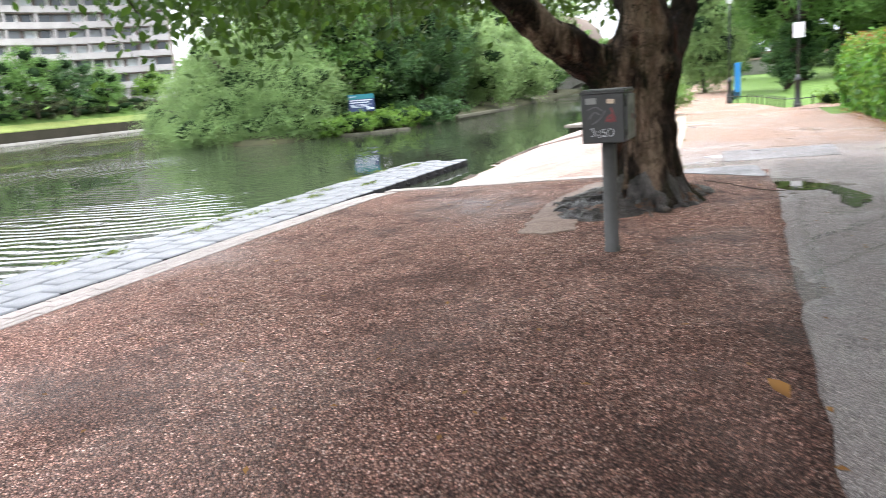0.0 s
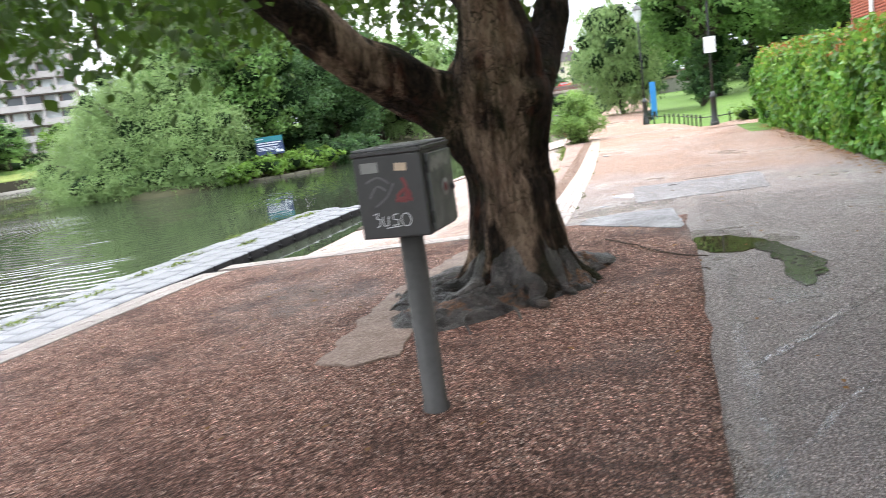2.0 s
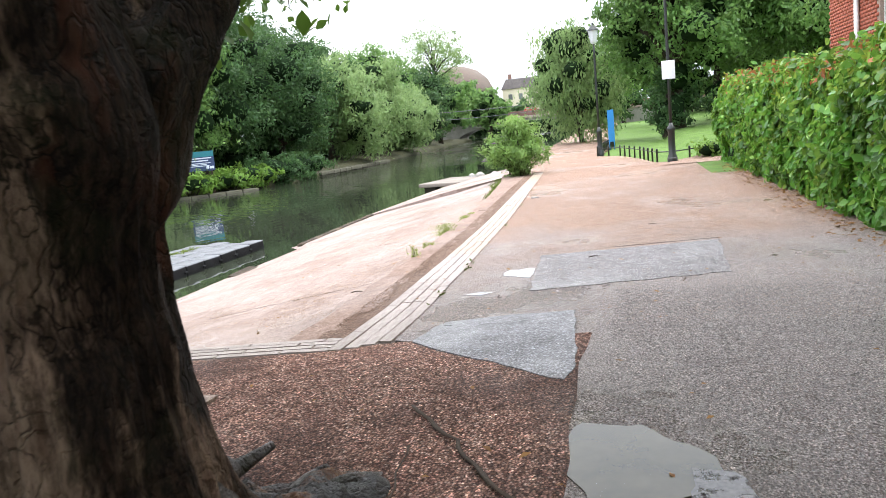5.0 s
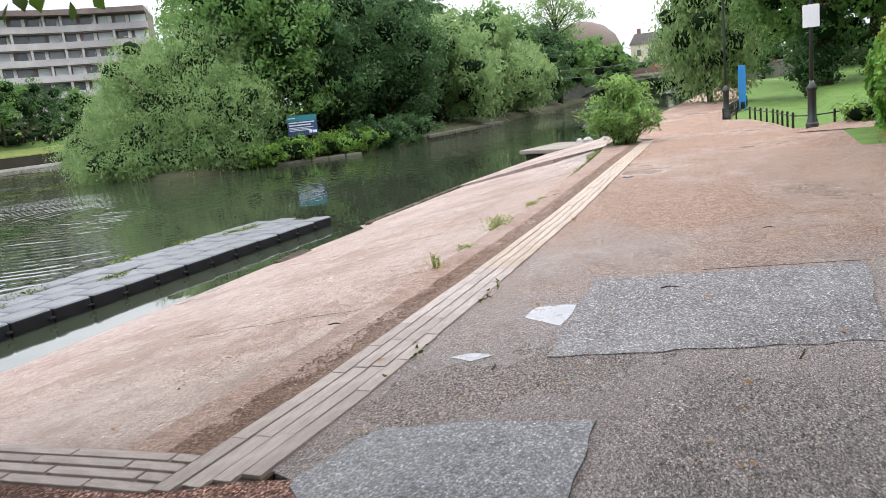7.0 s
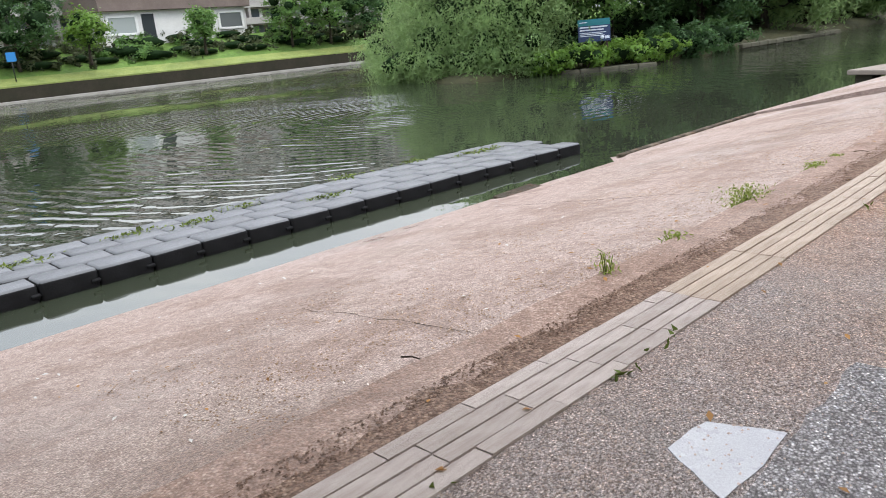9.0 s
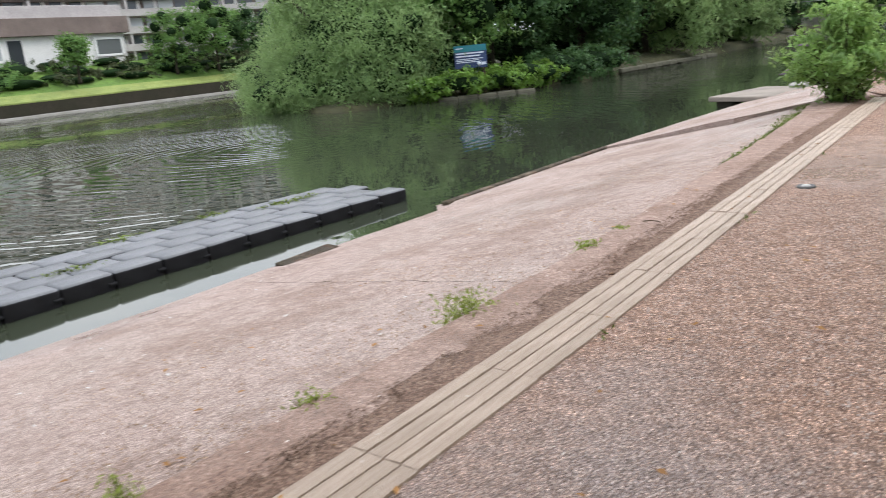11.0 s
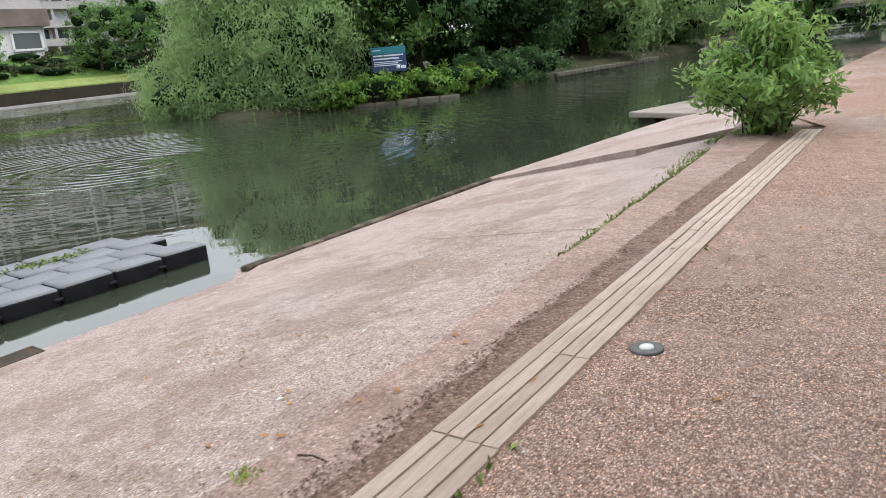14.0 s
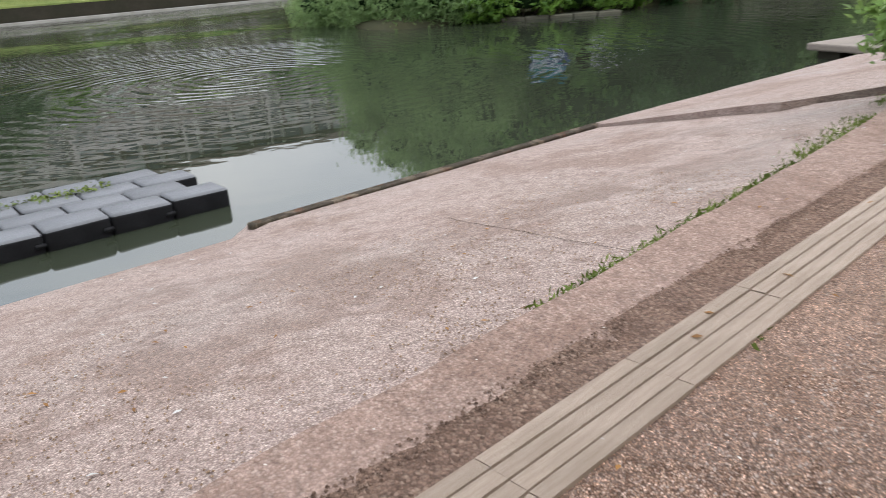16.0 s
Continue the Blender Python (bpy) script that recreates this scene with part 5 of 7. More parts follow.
def brick_flats():
    t = thing("apartment_house", "red brick apartment house with white windows and a white bay", "house", pose(5.55, 27.3, 0))
    # local: y runs from 0 (far corner) to -22, the facade faces -x
    wins = [(-5.2, 2.5), (-9.1, 2.5), (-12.9, 2.5), (-16.7, 2.5)]
    zlow, zhigh = 1.4, 3.12
    edges = sorted([-22.0, 0.0] + [c - w / 2 for c, w in wins] + [c + w / 2 for c, w in wins])
    for a, b in zip(edges, edges[1:]):
        hole = any(abs((a + b) / 2 - c) < 0.2 for c, w in wins)
        for lo, hi in (((-1, zlow), (zhigh, 7.5)) if hole else ((-1, 7.5),)):
            part("wall_panel", from_bm("wall_panel", box_bm((0.3, b - a, hi - lo), (0.155, (a + b) / 2, (lo + hi) / 2)), M["mortar"]), t)
    part("rear_wall", from_bm("rear_wall", box_bm((9, 22, 8.5), (4.81, -11, 3.25)), M["mortar"]), t)
    part("roof", from_bm("roof", box_bm((10.4, 23, 0.35), (4.6, -11, 7.7), 0.05), M["slate"]), t)
    for c, w in wins:
        win = part("window", from_bm("window", box_bm((0.05, w - 0.02, 0.07), (0.10, c, zhigh - 0.035)), M["white_frame"]), t)
        for yy, ww in ((c - w / 2 + 0.04, 0.07), (c, 0.08), (c + w / 2 - 0.04, 0.07), (c + w / 4, 0.05)):
            part("window_frame", from_bm("window_frame", box_bm((0.06, ww, zhigh - zlow - 0.08), (0.10, yy, (zlow + zhigh) / 2 - 0.01)), M["white_frame"]), win)
        part("window_sill", from_bm("window_sill", box_bm((0.22, w + 0.1, 0.07), (-0.02, c, zlow + 0.035), 0.01), M["white_frame"]), win)
        for k in (-1, 1):
            part("pane", from_bm("pane", box_bm((0.012, w / 2 - 0.06, zhigh - zlow - 0.12), (0.125, c + k * w / 4, (zlow + zhigh) / 2)), M["glass"]), win)
            part("curtain", from_bm("curtain", box_bm((0.01, w / 6, zhigh - zlow - 0.14), (0.112, c + k * w / 2.9, (zlow + zhigh) / 2)), M["curtain"]), win)
    part("downpipe", lathe("downpipe", [(0.055, -0.5), (0.055, 3.7)], M["white_frame"], 10), t, "white plastic downpipe", pose(-0.07, -2.6, 0))
    bay = part("balcony", from_bm("balcony", box_bm((0.42, 8.4, 0.34), (-0.15, -5.9, 3.98), 0.02), M["white_frame"]), t, "white balcony slab")
    for k in range(10):
        part("rail_post", from_bm("rail_post", box_bm((0.05, 0.05, 0.95), (-0.32, -9.95 + 0.88 * k, 4.64)), M["white_frame"]), bay)
    part("balcony_panel", from_bm("balcony_panel", box_bm((0.02, 8.2, 0.8), (-0.32, -5.9, 4.62)), M["white_wall"]), bay)
    BRICKS.append((t, edges, wins, zlow, zhigh))


brick_flats()


# ---- lamps, fence, notices ----
def lamp_post(at, top, plate):
    t = thing("street_lamp", "black iron lamp post with a white notice plate" if plate else "black iron lamp post with a glazed lantern", "street lamp", pose(*at), "lamps along the path")
    part("base", lathe("base", [(0.15, -0.15), (0.15, 0.12), (0.135, 0.14), (0.13, 0.22), (0.105, 0.26), (0.10, 0.95), (0.125, 0.98), (0.125, 1.04), (0.075, 1.10), (0.05, 1.2)], M["black_iron"], 18), t)
    part("column", lathe("column", [(0.048, 1.15), (0.045, 2.6), (0.04, top - 0.5), (0.036, top - 0.1)], M["black_iron"], 14), t)
    lantern = part("lantern", lathe("lantern", [(0.05, top - 0.12), (0.12, top - 0.05), (0.20, top + 0.38), (0.21, top + 0.40)], M["lantern_glass"], 8, False), t)
    part("lantern_cap", lathe("lantern_cap", [(0.24, top + 0.40), (0.22, top + 0.45), (0.08, top + 0.60), (0.04, top + 0.62), (0.03, top + 0.72)], M["black_iron"], 8, False), lantern)
    if plate:
        p = part("notice_plate", box("notice_plate", (0.38, 0.012, 0.54), M["white_plate"], (-0.0, -0.062, 2.76), 0.006, 1), t, "blank white notice plate")
        for z in (2.58, 2.98):
            part("clamp", lathe("clamp", [(0.052, z - 0.02), (0.052, z + 0.02)], M["box_metal"], 12), p)
        part("band", lathe("band", [(0.13, 0.10), (0.156, 0.11), (0.156, 0.15), (0.13, 0.16)], M["post_grey"], 16), t)
    return t


lamp_post((1.88, 30.6, walk_z(30.6)), 6.6, True)
lamp_post((-0.62, 38.8, walk_z(38.8)), 4.65, False)


def low_fence():
    t = thing("low_fence", "low black iron rail fence round the lawn", "fence")
    line = [(-0.35, 51.0), (-0.62, 44.0), (-0.72, 38.6), (0.2, 37.6), (0.95, 34.6), (1.45, 31.4), (1.9, 30.9), (2.45, 31.7), (3.6, 34.0)]
    pts = [Vector((x, y, 0)) for x, y in line]
    posts = []
    for a, b in zip(pts, pts[1:]):
        n = max(1, round((b - a).length / 0.78))
        posts += [a.lerp(b, k / n) for k in range(n)]
    posts.append(pts[-1])
    shape = lathe("fence_post", [(0.03, -0.1), (0.03, 0.38), (0.036, 0.39), (0.036, 0.42), (0.015, 0.45)], M["black_iron"], 8)
    for p in posts:
        z = max(walk_z(p.y), land_z(p.x, p.y)) - 0.02
        part("fence_post", shape, t, at=pose(p.x, p.y, z))
    for h in (0.34,):
        for a, b in zip(posts, posts[1:]):
            za, zb = (max(walk_z(q.y), land_z(q.x, q.y)) - 0.02 for q in (a, b))
            v, f = tube([(a.x, a.y, za + h), (b.x, b.y, zb + h)], [0.018, 0.018], 6)
            part("rail", mesh("rail", v, f, M["black_iron"], True), t)


low_fence()
banner = thing("blue_post_sign", "tall narrow bright blue sign panel on two posts", "sign", pose(-0.35, 46.0, walk_z(46), 0, 0, 20))
part("panel", box("panel", (0.32, 0.06, 1.6), M["blue_panel"], (0, 0, 1.1), 0.01, 1), banner)
for x in (-0.12, 0.12):
    part("leg", lathe("leg", [(0.03, -0.1), (0.03, 0.5)], M["blue_panel"], 8), banner, at=pose(x, 0, 0))


# ---- bush, weeds and grass on the bank ----
def buddleia():
    rng = np.random.default_rng(31)
    t = thing("buddleia_bush", "bright green leafy bush with faded mauve flower spikes", "bush", pose(-2.8, 30.7, walk_z(30.6) - 0.14))
    stems, where, face, tips = [], [], [], []
    for k in range(74):
        a, lean = rng.uniform(0, 6.28), rng.uniform(0.0, 1.0) ** 0.8
        h = 1.85 * (1 - 0.55 * lean * lean) * rng.uniform(0.55, 1.08)
        foot = Vector((rng.normal(0, 0.13), rng.normal(0, 0.28), 0))
        reach = lean * rng.uniform(0.7, 1.05)
        tip = foot + Vector((math.cos(a) * reach, math.sin(a) * reach, h))
        mid = foot + Vector((math.cos(a) * reach * 0.38, math.sin(a) * reach * 0.38, h * 0.62))
        end = tip + Vector((math.cos(a) * 0.16, math.sin(a) * 0.16, -0.05))
        line = smooth_path([foot, mid, tip, end], 5)
        stems.append(tube(line, [0.016 - 0.0008 * i for i in range(len(line))], 4))
        for i in range(int(54 + 56 * h)):
            f = 0.12 + 0.88 * rng.random() ** 0.8
            p = line[min(len(line) - 1, int(len(line) * f))]
            where.append(np.array(p) + rng.normal(0, 0.085, 3))
            face.append((math.cos(a) * 0.5, math.sin(a) * 0.5, 1.0))
        if math.cos(a) < -0.3 and lean > 0.45:
            tips.append((end, a))
    v, f = leaves(np.array(where), np.array(face), 0.072, rng, 2.3, 0.35, "diamond", 0.65)
    part("leaves", fast_mesh("leaves", v, f, M["leaf_bush"]), t)
    v, f = join(stems)
    tagged(part("branchwork", mesh("branchwork", v, f, M["bark_far"]), t), kind="stuff")
    for tip, a in tips[:6]:
        out = Vector((math.cos(a), math.sin(a), 0))
        v, f = tube(smooth_path([tip, tip + out * 0.09 + Vector((0, 0, 0.03)), tip + out * 0.20 + Vector((0, 0, 0.02))], 3), [0.02, 0.026, 0.027, 0.024, 0.019, 0.012, 0.005], 7, 0.5, 30)
        part("flower_spike", mesh("flower_spike", v, f, M["flower"]), t, "faded mauve flower spike")


buddleia()


def weed(at, r, h, n, seed, leaf="leaf_weed"):
    rng = np.random.default_rng(seed)
    n *= 5
    pts = np.array(at) + rng.normal(0, 1, (n, 3)) * np.array((r * 0.5, r * 0.5, 0.0)) + np.stack([np.zeros(n), np.zeros(n), h * rng.random(n) ** 1.4], 1)
    v, f = leaves(pts, np.tile((0, 0, 0.8), (n, 1)), 0.015, rng, 2.6, -0.9, "diamond", 0.6)
    t = thing("weed", "small green weed growing at the edge of the slipway", "weed", group="weeds on the bank")
    part("leaves", fast_mesh("leaves", v, f, M[leaf]), t)
    st = [tube([(at[0], at[1], at[2] - 0.05), tuple(np.array(at) + np.array((rng.normal(0, r * 0.4), rng.normal(0, r * 0.4), h * 0.9)))], [0.005, 0.002], 4) for k in range(7)]
    v, f = join(st)
    part("stems", mesh("stems", v, f, M["moss"]), t)


for k, (dx, y, r, h, n) in enumerate(((-0.05, 17.92, 0.17, 0.16, 130), (0.0, 19.5, 0.10, 0.09, 60), (0.02, 15.6, 0.08, 0.2, 30), (-0.02, 16.6, 0.1, 0.08, 40), (0.03, 20.1, 0.07, 0.07, 40))):
    weed((step_x(y) + dx, y, walk_z(y) - 0.08), r, h, n, 40 + k)
rng = np.random.default_rng(50)
n = 3000
gy = 23.4 + 7.2 * rng.random(n) ** 0.8
gy = gy[[noise.noise(Vector((0, float(q) * 1.1, 4))) > -0.12 for q in gy]]
n = len(gy)
gx = np.array([step_x(a) for a in gy]) - 0.07 + 0.05 * rng.normal(0, 1, n) * (1 + (gy > 27) * 1.5)
pts = np.stack([gx, gy, [slab_z(a, b) + 0.02 + 0.05 * rng.random() for a, b in zip(gx, gy)]], 1)
v, f = leaves(pts, np.tile((0, 0, 0.7), (n, 1)), 0.020, rng, 2.8, -1.0, "diamond", 0.5)
thing("grass_line", "bright grass growing in the joint of the slipway", "grass", kind="stuff", data=fast_mesh("grass_line", v, f, M["moss"]))
n = 260
gy = rng.uniform(12, 30, n)
gx = np.array([kerb_x(a) + kerb_w(a) for a in gy]) + 0.015 + 0.02 * rng.normal(0, 1, n)
keep = np.array([noise.noise(Vector((0, float(a) * 1.2, 0))) > 0.12 for a in gy])
pts = np.stack([gx, gy, [walk_z(a) + 0.012 for a in gy]], 1)[keep]
v, f = leaves(pts, np.tile((0, 0, 0.7), (len(pts), 1)), 0.03, rng, 2.0, -0.6, "diamond", 0.6)
thing("kerb_grass", "sparse grass tufts along the kerb", "grass", kind="stuff", data=fast_mesh("kerb_grass", v, f, M["moss"]))

stud = thing("ground_stud", "round iron cover with a white lens set in the path", "ground light", pose(-1.21, 21.88, walk_z(21.88) + 0.004))
part("ring", lathe("ring", [(0.085, -0.03), (0.085, 0.006), (0.078, 0.012), (0.045, 0.012), (0.04, 0.006)], M["iron_ring"], 22), stud)
part("lens", lathe("lens", [(0.042, 0.004), (0.036, 0.016), (0.02, 0.022), (0.005, 0.024)], M["white_stone"], 16), stud)

# loose sticks, leaves and litter
rng = np.random.default_rng(61)
for x, y, l, a in ((-2.05, 17.0, 0.3, 60), (-2.0, 20.3, 0.22, 10), (0.35, 14.7, 0.2, 15), (1.2, 13.3, 0.25, 80), (-0.4, 12.9, 0.16, 100), (0.55, 8.4, 0.16, 130), (1.3, 8.1, 0.12, 20), (-1.6, 18.9, 0.2, 35), (1.0, 17.0, 0.15, 0), (-2.2, 14.1, 0.2, 20)):
    z = plaza_z(x, y) + 0.022 if y < 11 else (walk_z(y) + 0.016 if x > kerb_x(y) else (edging_top(x, y) + 0.014 if x > step_x(y) else slab_z(x, y) + 0.02))
    d = Vector((math.cos(radians(a)), math.sin(radians(a)), 0)) * l * 0.32
    c = Vector((x, y, z))
    v, f = tube([c - d, c - d * 0.2 + Vector((0.01, 0.012, 0.006)), c + d], [0.0055, 0.005, 0.003], 5, 0.3, 20)
    thing("twig", "dry brown twig lying on the ground", "twig", group="fallen twigs", data=mesh("twig", v, f, M["stick"]))
for name, lab, n, x0, x1, y0, y1, mat, size in (("grit_litter", "scattered pale crumbs and grit on the ground", 700, -7.0, 2.6, 11.8, 30, "litter", 0.014), ("leaf_litter", "scattered brown leaf scraps on the ground", 420, -4.8, 2.8, 1.5, 26, "dead_leaf", 0.035), ("droppings", "pale bird droppings and feathers on the slipway", 160, -7.4, -2.4, 12.3, 30, "white_stone", 0.03)):
    px, py = rng.uniform(x0, x1, n), rng.uniform(y0, y1, n)
    def rest(x, y):
        if y < 11.35:
            return rough_z(x, y, 0.005) + (0.02 if x < 0.5 else 0.010)
        return walk_z(y) + 0.017 if x > kerb_x(y) else (edging_top(x, y) + 0.012 if x > step_x(y) else slab_z(x, y) + 0.012)
    keep = [not (y < 11.9 and y > 11.0) and not (x < -5.1 and y < 12) for x, y in zip(px, py)]
    pts = np.array([(x, y, rest(x, y)) for x, y, k in zip(px, py, keep) if k])
    v, f = leaves(pts, np.tile((0, 0, 1.0), (len(pts), 1)), size, rng, 1.5, 0.0, "diamond", 0.15)
    thing(name, lab, "litter", kind="stuff", data=fast_mesh(name, v, f, M[mat]))
yl = thing("fallen_leaf", "large yellow fallen leaf on the terrace", "leaf", pose(0.33, 2.95, 0.04), data=None)
v, f = leaves(np.array([(0, 0, 0.012)]), np.array([(0, 0, 1.0)]), 0.12, np.random.default_rng(3), 1.3, 0, "broad", 0.1)
part("blade", fast_mesh("blade", v, f, M["dead_leaf"]), yl)


# loose pebbles on the walking surfaces
for name, lab, n, x0, x1, y0, y1, mat in (("terrace_pebbles", "loose brown grit on the terrace", 26000, -4.8, 0.4, 1.2, 10.8, "dirt"), ("path_pebbles", "loose pale grit on the path", 20000, -1.3, 2.6, 11.8, 25.0, "pale_concrete"), ("kerb_pebbles", "loose grit in the gutter beside the kerb", 9000, -2.6, -1.3, 12.0, 27.0, "dirt"), ("slipway_pebbles", "loose pale grit on the slipway", 16000, -4.6, -2.1, 13.0, 27.0, "seed"), ("wet_path_pebbles", "loose pale grit on the wet path", 26000, 0.62, 3.1, 3.6, 13.0, "grit_grey")):
    rng = np.random.default_rng(len(name) * 7)
    px, py = rng.uniform(x0, x1, n), rng.uniform(y0, y1, n)
    if name == "kerb_pebbles":
        px = np.array([kerb_x(y) for y in py]) - 0.28 * rng.random(n) ** 1.3
    if name == "slipway_pebbles":
        px = np.array([step_x(y) for y in py]) - 0.05 - 2.9 * rng.random(n) ** 1.3
        thick = np.array([noise.noise(Vector((float(x) * 0.9, float(y) * 0.9, 2))) for x, y in zip(px, py)]) > rng.uniform(-0.35, 0.45, n)
        px, py = px[thick], py[thick]
        n = len(px)
    pz = np.array([rest(x, y) for x, y in zip(px, py)]) - 0.008 - (0.006 if "path" in name or "terrace" in name else 0) + (0.004 if "wet" in name else 0)
    r = rng.uniform(0.004, 0.0095, n)
    ring = np.array([(1, 0, 0), (0.2, 0.9, 0), (-0.9, 0.3, 0), (-0.3, -1, 0), (0.1, 0, 0.85)])
    turn = rng.uniform(0, 6.28, n)
    c, s = np.cos(turn)[:, None], np.sin(turn)[:, None]
    v = np.empty((n, 5, 3))
    v[:, :, 0] = px[:, None] + r[:, None] * (c * ring[:, 0] - s * ring[:, 1])
    v[:, :, 1] = py[:, None] + r[:, None] * (s * ring[:, 0] + c * ring[:, 1])
    v[:, :, 2] = pz[:, None] + r[:, None] * ring[:, 2]
    f = [tuple(5 * k + i for i in q) for k in range(n) for q in ((0, 1, 4), (1, 2, 4), (2, 3, 4), (3, 0, 4))]
    thing(name, lab, "grit", kind="stuff", data=fast_mesh(name, v.reshape(-1, 3), f, M[mat]))


# ---- island with willow, trees and a notice ----
def island():
    rim = [(-46, 52), (-36, 44.5), (-31, 42.2), (-28.6, 42.6), (-27.0, 46.0), (-25.4, 48.0), (-24.0, 51), (-23.2, 60), (-22.8, 72), (-24.6, 92), (-27, 120), (-30, 150), (-44, 150), (-52, 110), (-54, 70)]
    pts = smooth_path([(x, y, 0) for x, y in rim + rim[:1]], 5)[:-1]
    c = Vector((-36, 85, 0))
    verts, faces = [], []
    for k, (s, z) in enumerate(((1.02, -2.6), (1.0, WATER - 0.05), (0.995, WATER + 0.22), (0.95, -0.75), (0.6, -0.2))):
        for p in pts:
            q = c + (p - c) * s
            verts.append((q.x, q.y, z + 0.12 * noise.noise(Vector((q.x, q.y, k)))))
    n = len(pts)
    for k in range(4):
        for i in range(n):
            faces.append((k * n + i, k * n + (i + 1) % n, (k + 1) * n + (i + 1) % n, (k + 1) * n + i))
    faces.append(tuple(4 * n + i for i in range(n)))
    thing("ground_island", "overgrown earth bank of the island", "bank", kind="structure", data=mesh("ground_island", verts, faces, M["soil"], True))


island()


def ledge(at, size, turn):
    t = thing("stone_ledge", "low pale stone ledge at the island's waterline", "ledge", pose(*at, 0, 0, turn))
    n = int(size[0] / 1.1)
    for k in range(n):
        part("coping_stone", box("coping_stone", (1.06, size[1], 0.30), M["ledge"], (0, 0, 0), 0.05, 1), t, at=pose((k - (n - 1) / 2) * 1.1, 0, 0.02 * math.sin(k * 3), 0, 0, math.sin(k * 5) * 1.5))


ledge((-24.6, 48.6, WATER + 0.0), (6.6, 1.0, 0.3), 52)
ledge((-23.2, 66, WATER + 0.16), (9.0, 1.2, 0.3), 86)
ledge((-23.2, 74, WATER + 0.12), (8.0, 1.2, 0.3), 90)


def willow():
    rng = np.random.default_rng(71)
    lobes = [(-3.0, -2.9, 0.9, 2.8, 1.2, 1.1), (1.6, -2.6, 0.8, 2.4, 1.2, 1.0), (-7.0, 0.2, 1.0, 2.6, 1.5, 1.1), (4.2, -1.6, 0.8, 1.8, 1.4, 1.0), (0, 0, 4.0, 4.6, 3.6, 3.2), (-4.2, 1.6, 3.6, 4.0, 3.2, 2.9), (-8.0, 4.0, 3.0, 3.4, 3.0, 2.6), (3.4, -0.2, 3.2, 3.0, 3.0, 2.8), (1.0, 1.0, 6.2, 3.4, 3.2, 2.2), (-3.6, 2.6, 5.8, 3.2, 3.0, 2.0), (-10.5, 6.0, 2.2, 2.2, 2.2, 1.9), (-1.5, -1.8, 1.8, 3.4, 2.0, 1.9), (2.6, -1.6, 1.4, 2.4, 1.8, 1.6), (-5.5, 0.2, 1.6, 3.0, 2.0, 1.7)]
    for k in range(22):
        x, y, z, rx, ry, rz = lobes[k % 10]
        u, w = rng.uniform(0, 6.28), rng.uniform(-0.2, 0.9)
        s = rng.uniform(0.7, 1.3)
        lobes.append((x + rx * 0.85 * math.cos(u), y + ry * 0.85 * math.sin(u), z + rz * w, s, s, s * 0.8))
    t = thing("willow_tree", "broad grey-green willow drooping over the water", "tree", pose(-32.6, 46.4, -0.9))
    v, f = clumps(rng, lobes, 70, 0.62, 0.098, 2.8, 0.6, 0.28)
    crown = part("crown", fast_mesh("crown", v, f, M["leaf_willow"]), t)
    part("crown_shade_mass", blob(rng, lobes, 0.55, M["shade_core"], "crown_shade_mass"), crown)
    pieces = [tube([(0, 0, -0.5), (-0.3, 0.2, 2), (x * 0.6, y * 0.6, z * 0.8), (x, y, z + rz * 0.6)], [0.4, 0.3, 0.15, 0.04], 7, 0.2) for x, y, z, rx, ry, rz in lobes]
    v, f = join(pieces)
    part("trunk", mesh("trunk", v, f, M["bark_far"], True), t)


willow()
tree("tree", "tall dark green tree on the island", (-29.5, 56, -0.6), 15.0, 6.2, 2.0, M["leaf_dark"], 0.204, 81, 0.4, 16, 20.9, 0.2, group="island trees")
tree("tree", "tall green tree on the island with hanging boughs", (-30.0, 51, -0.6), 13.0, 5.4, 1.6, M["leaf_mid"], 0.204, 82, 0.35, 15, 22.8, 0.3, group="island trees")
tree("tree", "dark leafy tree leaning over the channel", (-27.2, 64, -0.6), 11.0, 5.2, 1.0, M["leaf_dark"], 0.204, 83, 0.35, 15, 22.8, 0.3, group="island trees")
tree("tree", "grey-green willow along the channel", (-26.6, 73, -0.6), 9.6, 5.2, 0.8, M["leaf_willow"], 0.231, 84, 0.35, 15, 20.9, 0.5, length=2.2, group="island trees")
tree("tree", "grey-green willow along the channel", (-27.2, 83, -0.6), 9.8, 5.4, 0.8, M["leaf_willow"], 0.245, 85, 0.35, 14, 19.0, 0.5, length=2.2, group="island trees")
tree("tree", "rounded willow at the water's edge", (-26.8, 93, -0.6), 7.6, 4.8, 0.5, M["leaf_willow"], 0.245, 86, 0.3, 13, 20.9, 0.5, length=2.2, group="island trees")
tree("tree", "bright green tree behind the willows", (-33, 103, -0.6), 13.0, 6.0, 2.0, M["leaf_mid"], 0.286, 87, 0.4, 14, 15.2, group="island trees")
tree("tree", "dark tree near the end of the island", (-29.5, 112, -0.6), 11.0, 5.5, 0.8, M["leaf_dark"], 0.286, 88, 0.4, 13, 15.2, group="island trees")
tree("tree", "tall tree with a light open crown", (-38, 62, -0.6), 17.0, 6.6, 3.0, M["leaf_mid"], 0.231, 89, 0.4, 16, 15.2, core=0.45, group="island trees")
tree("tree", "tall dark tree in the middle of the island", (-37, 74, -0.6), 15.5, 6.5, 3.0, M["leaf_dark"], 0.245, 90, 0.45, 16, 15.2, core=0.5, group="island trees")
tree("tree", "dark tree filling the middle of the island", (-36, 88, -0.6), 14.0, 6.2, 2.0, M["leaf_dark"], 0.272, 91, 0.4, 14, 15.2, group="island trees")
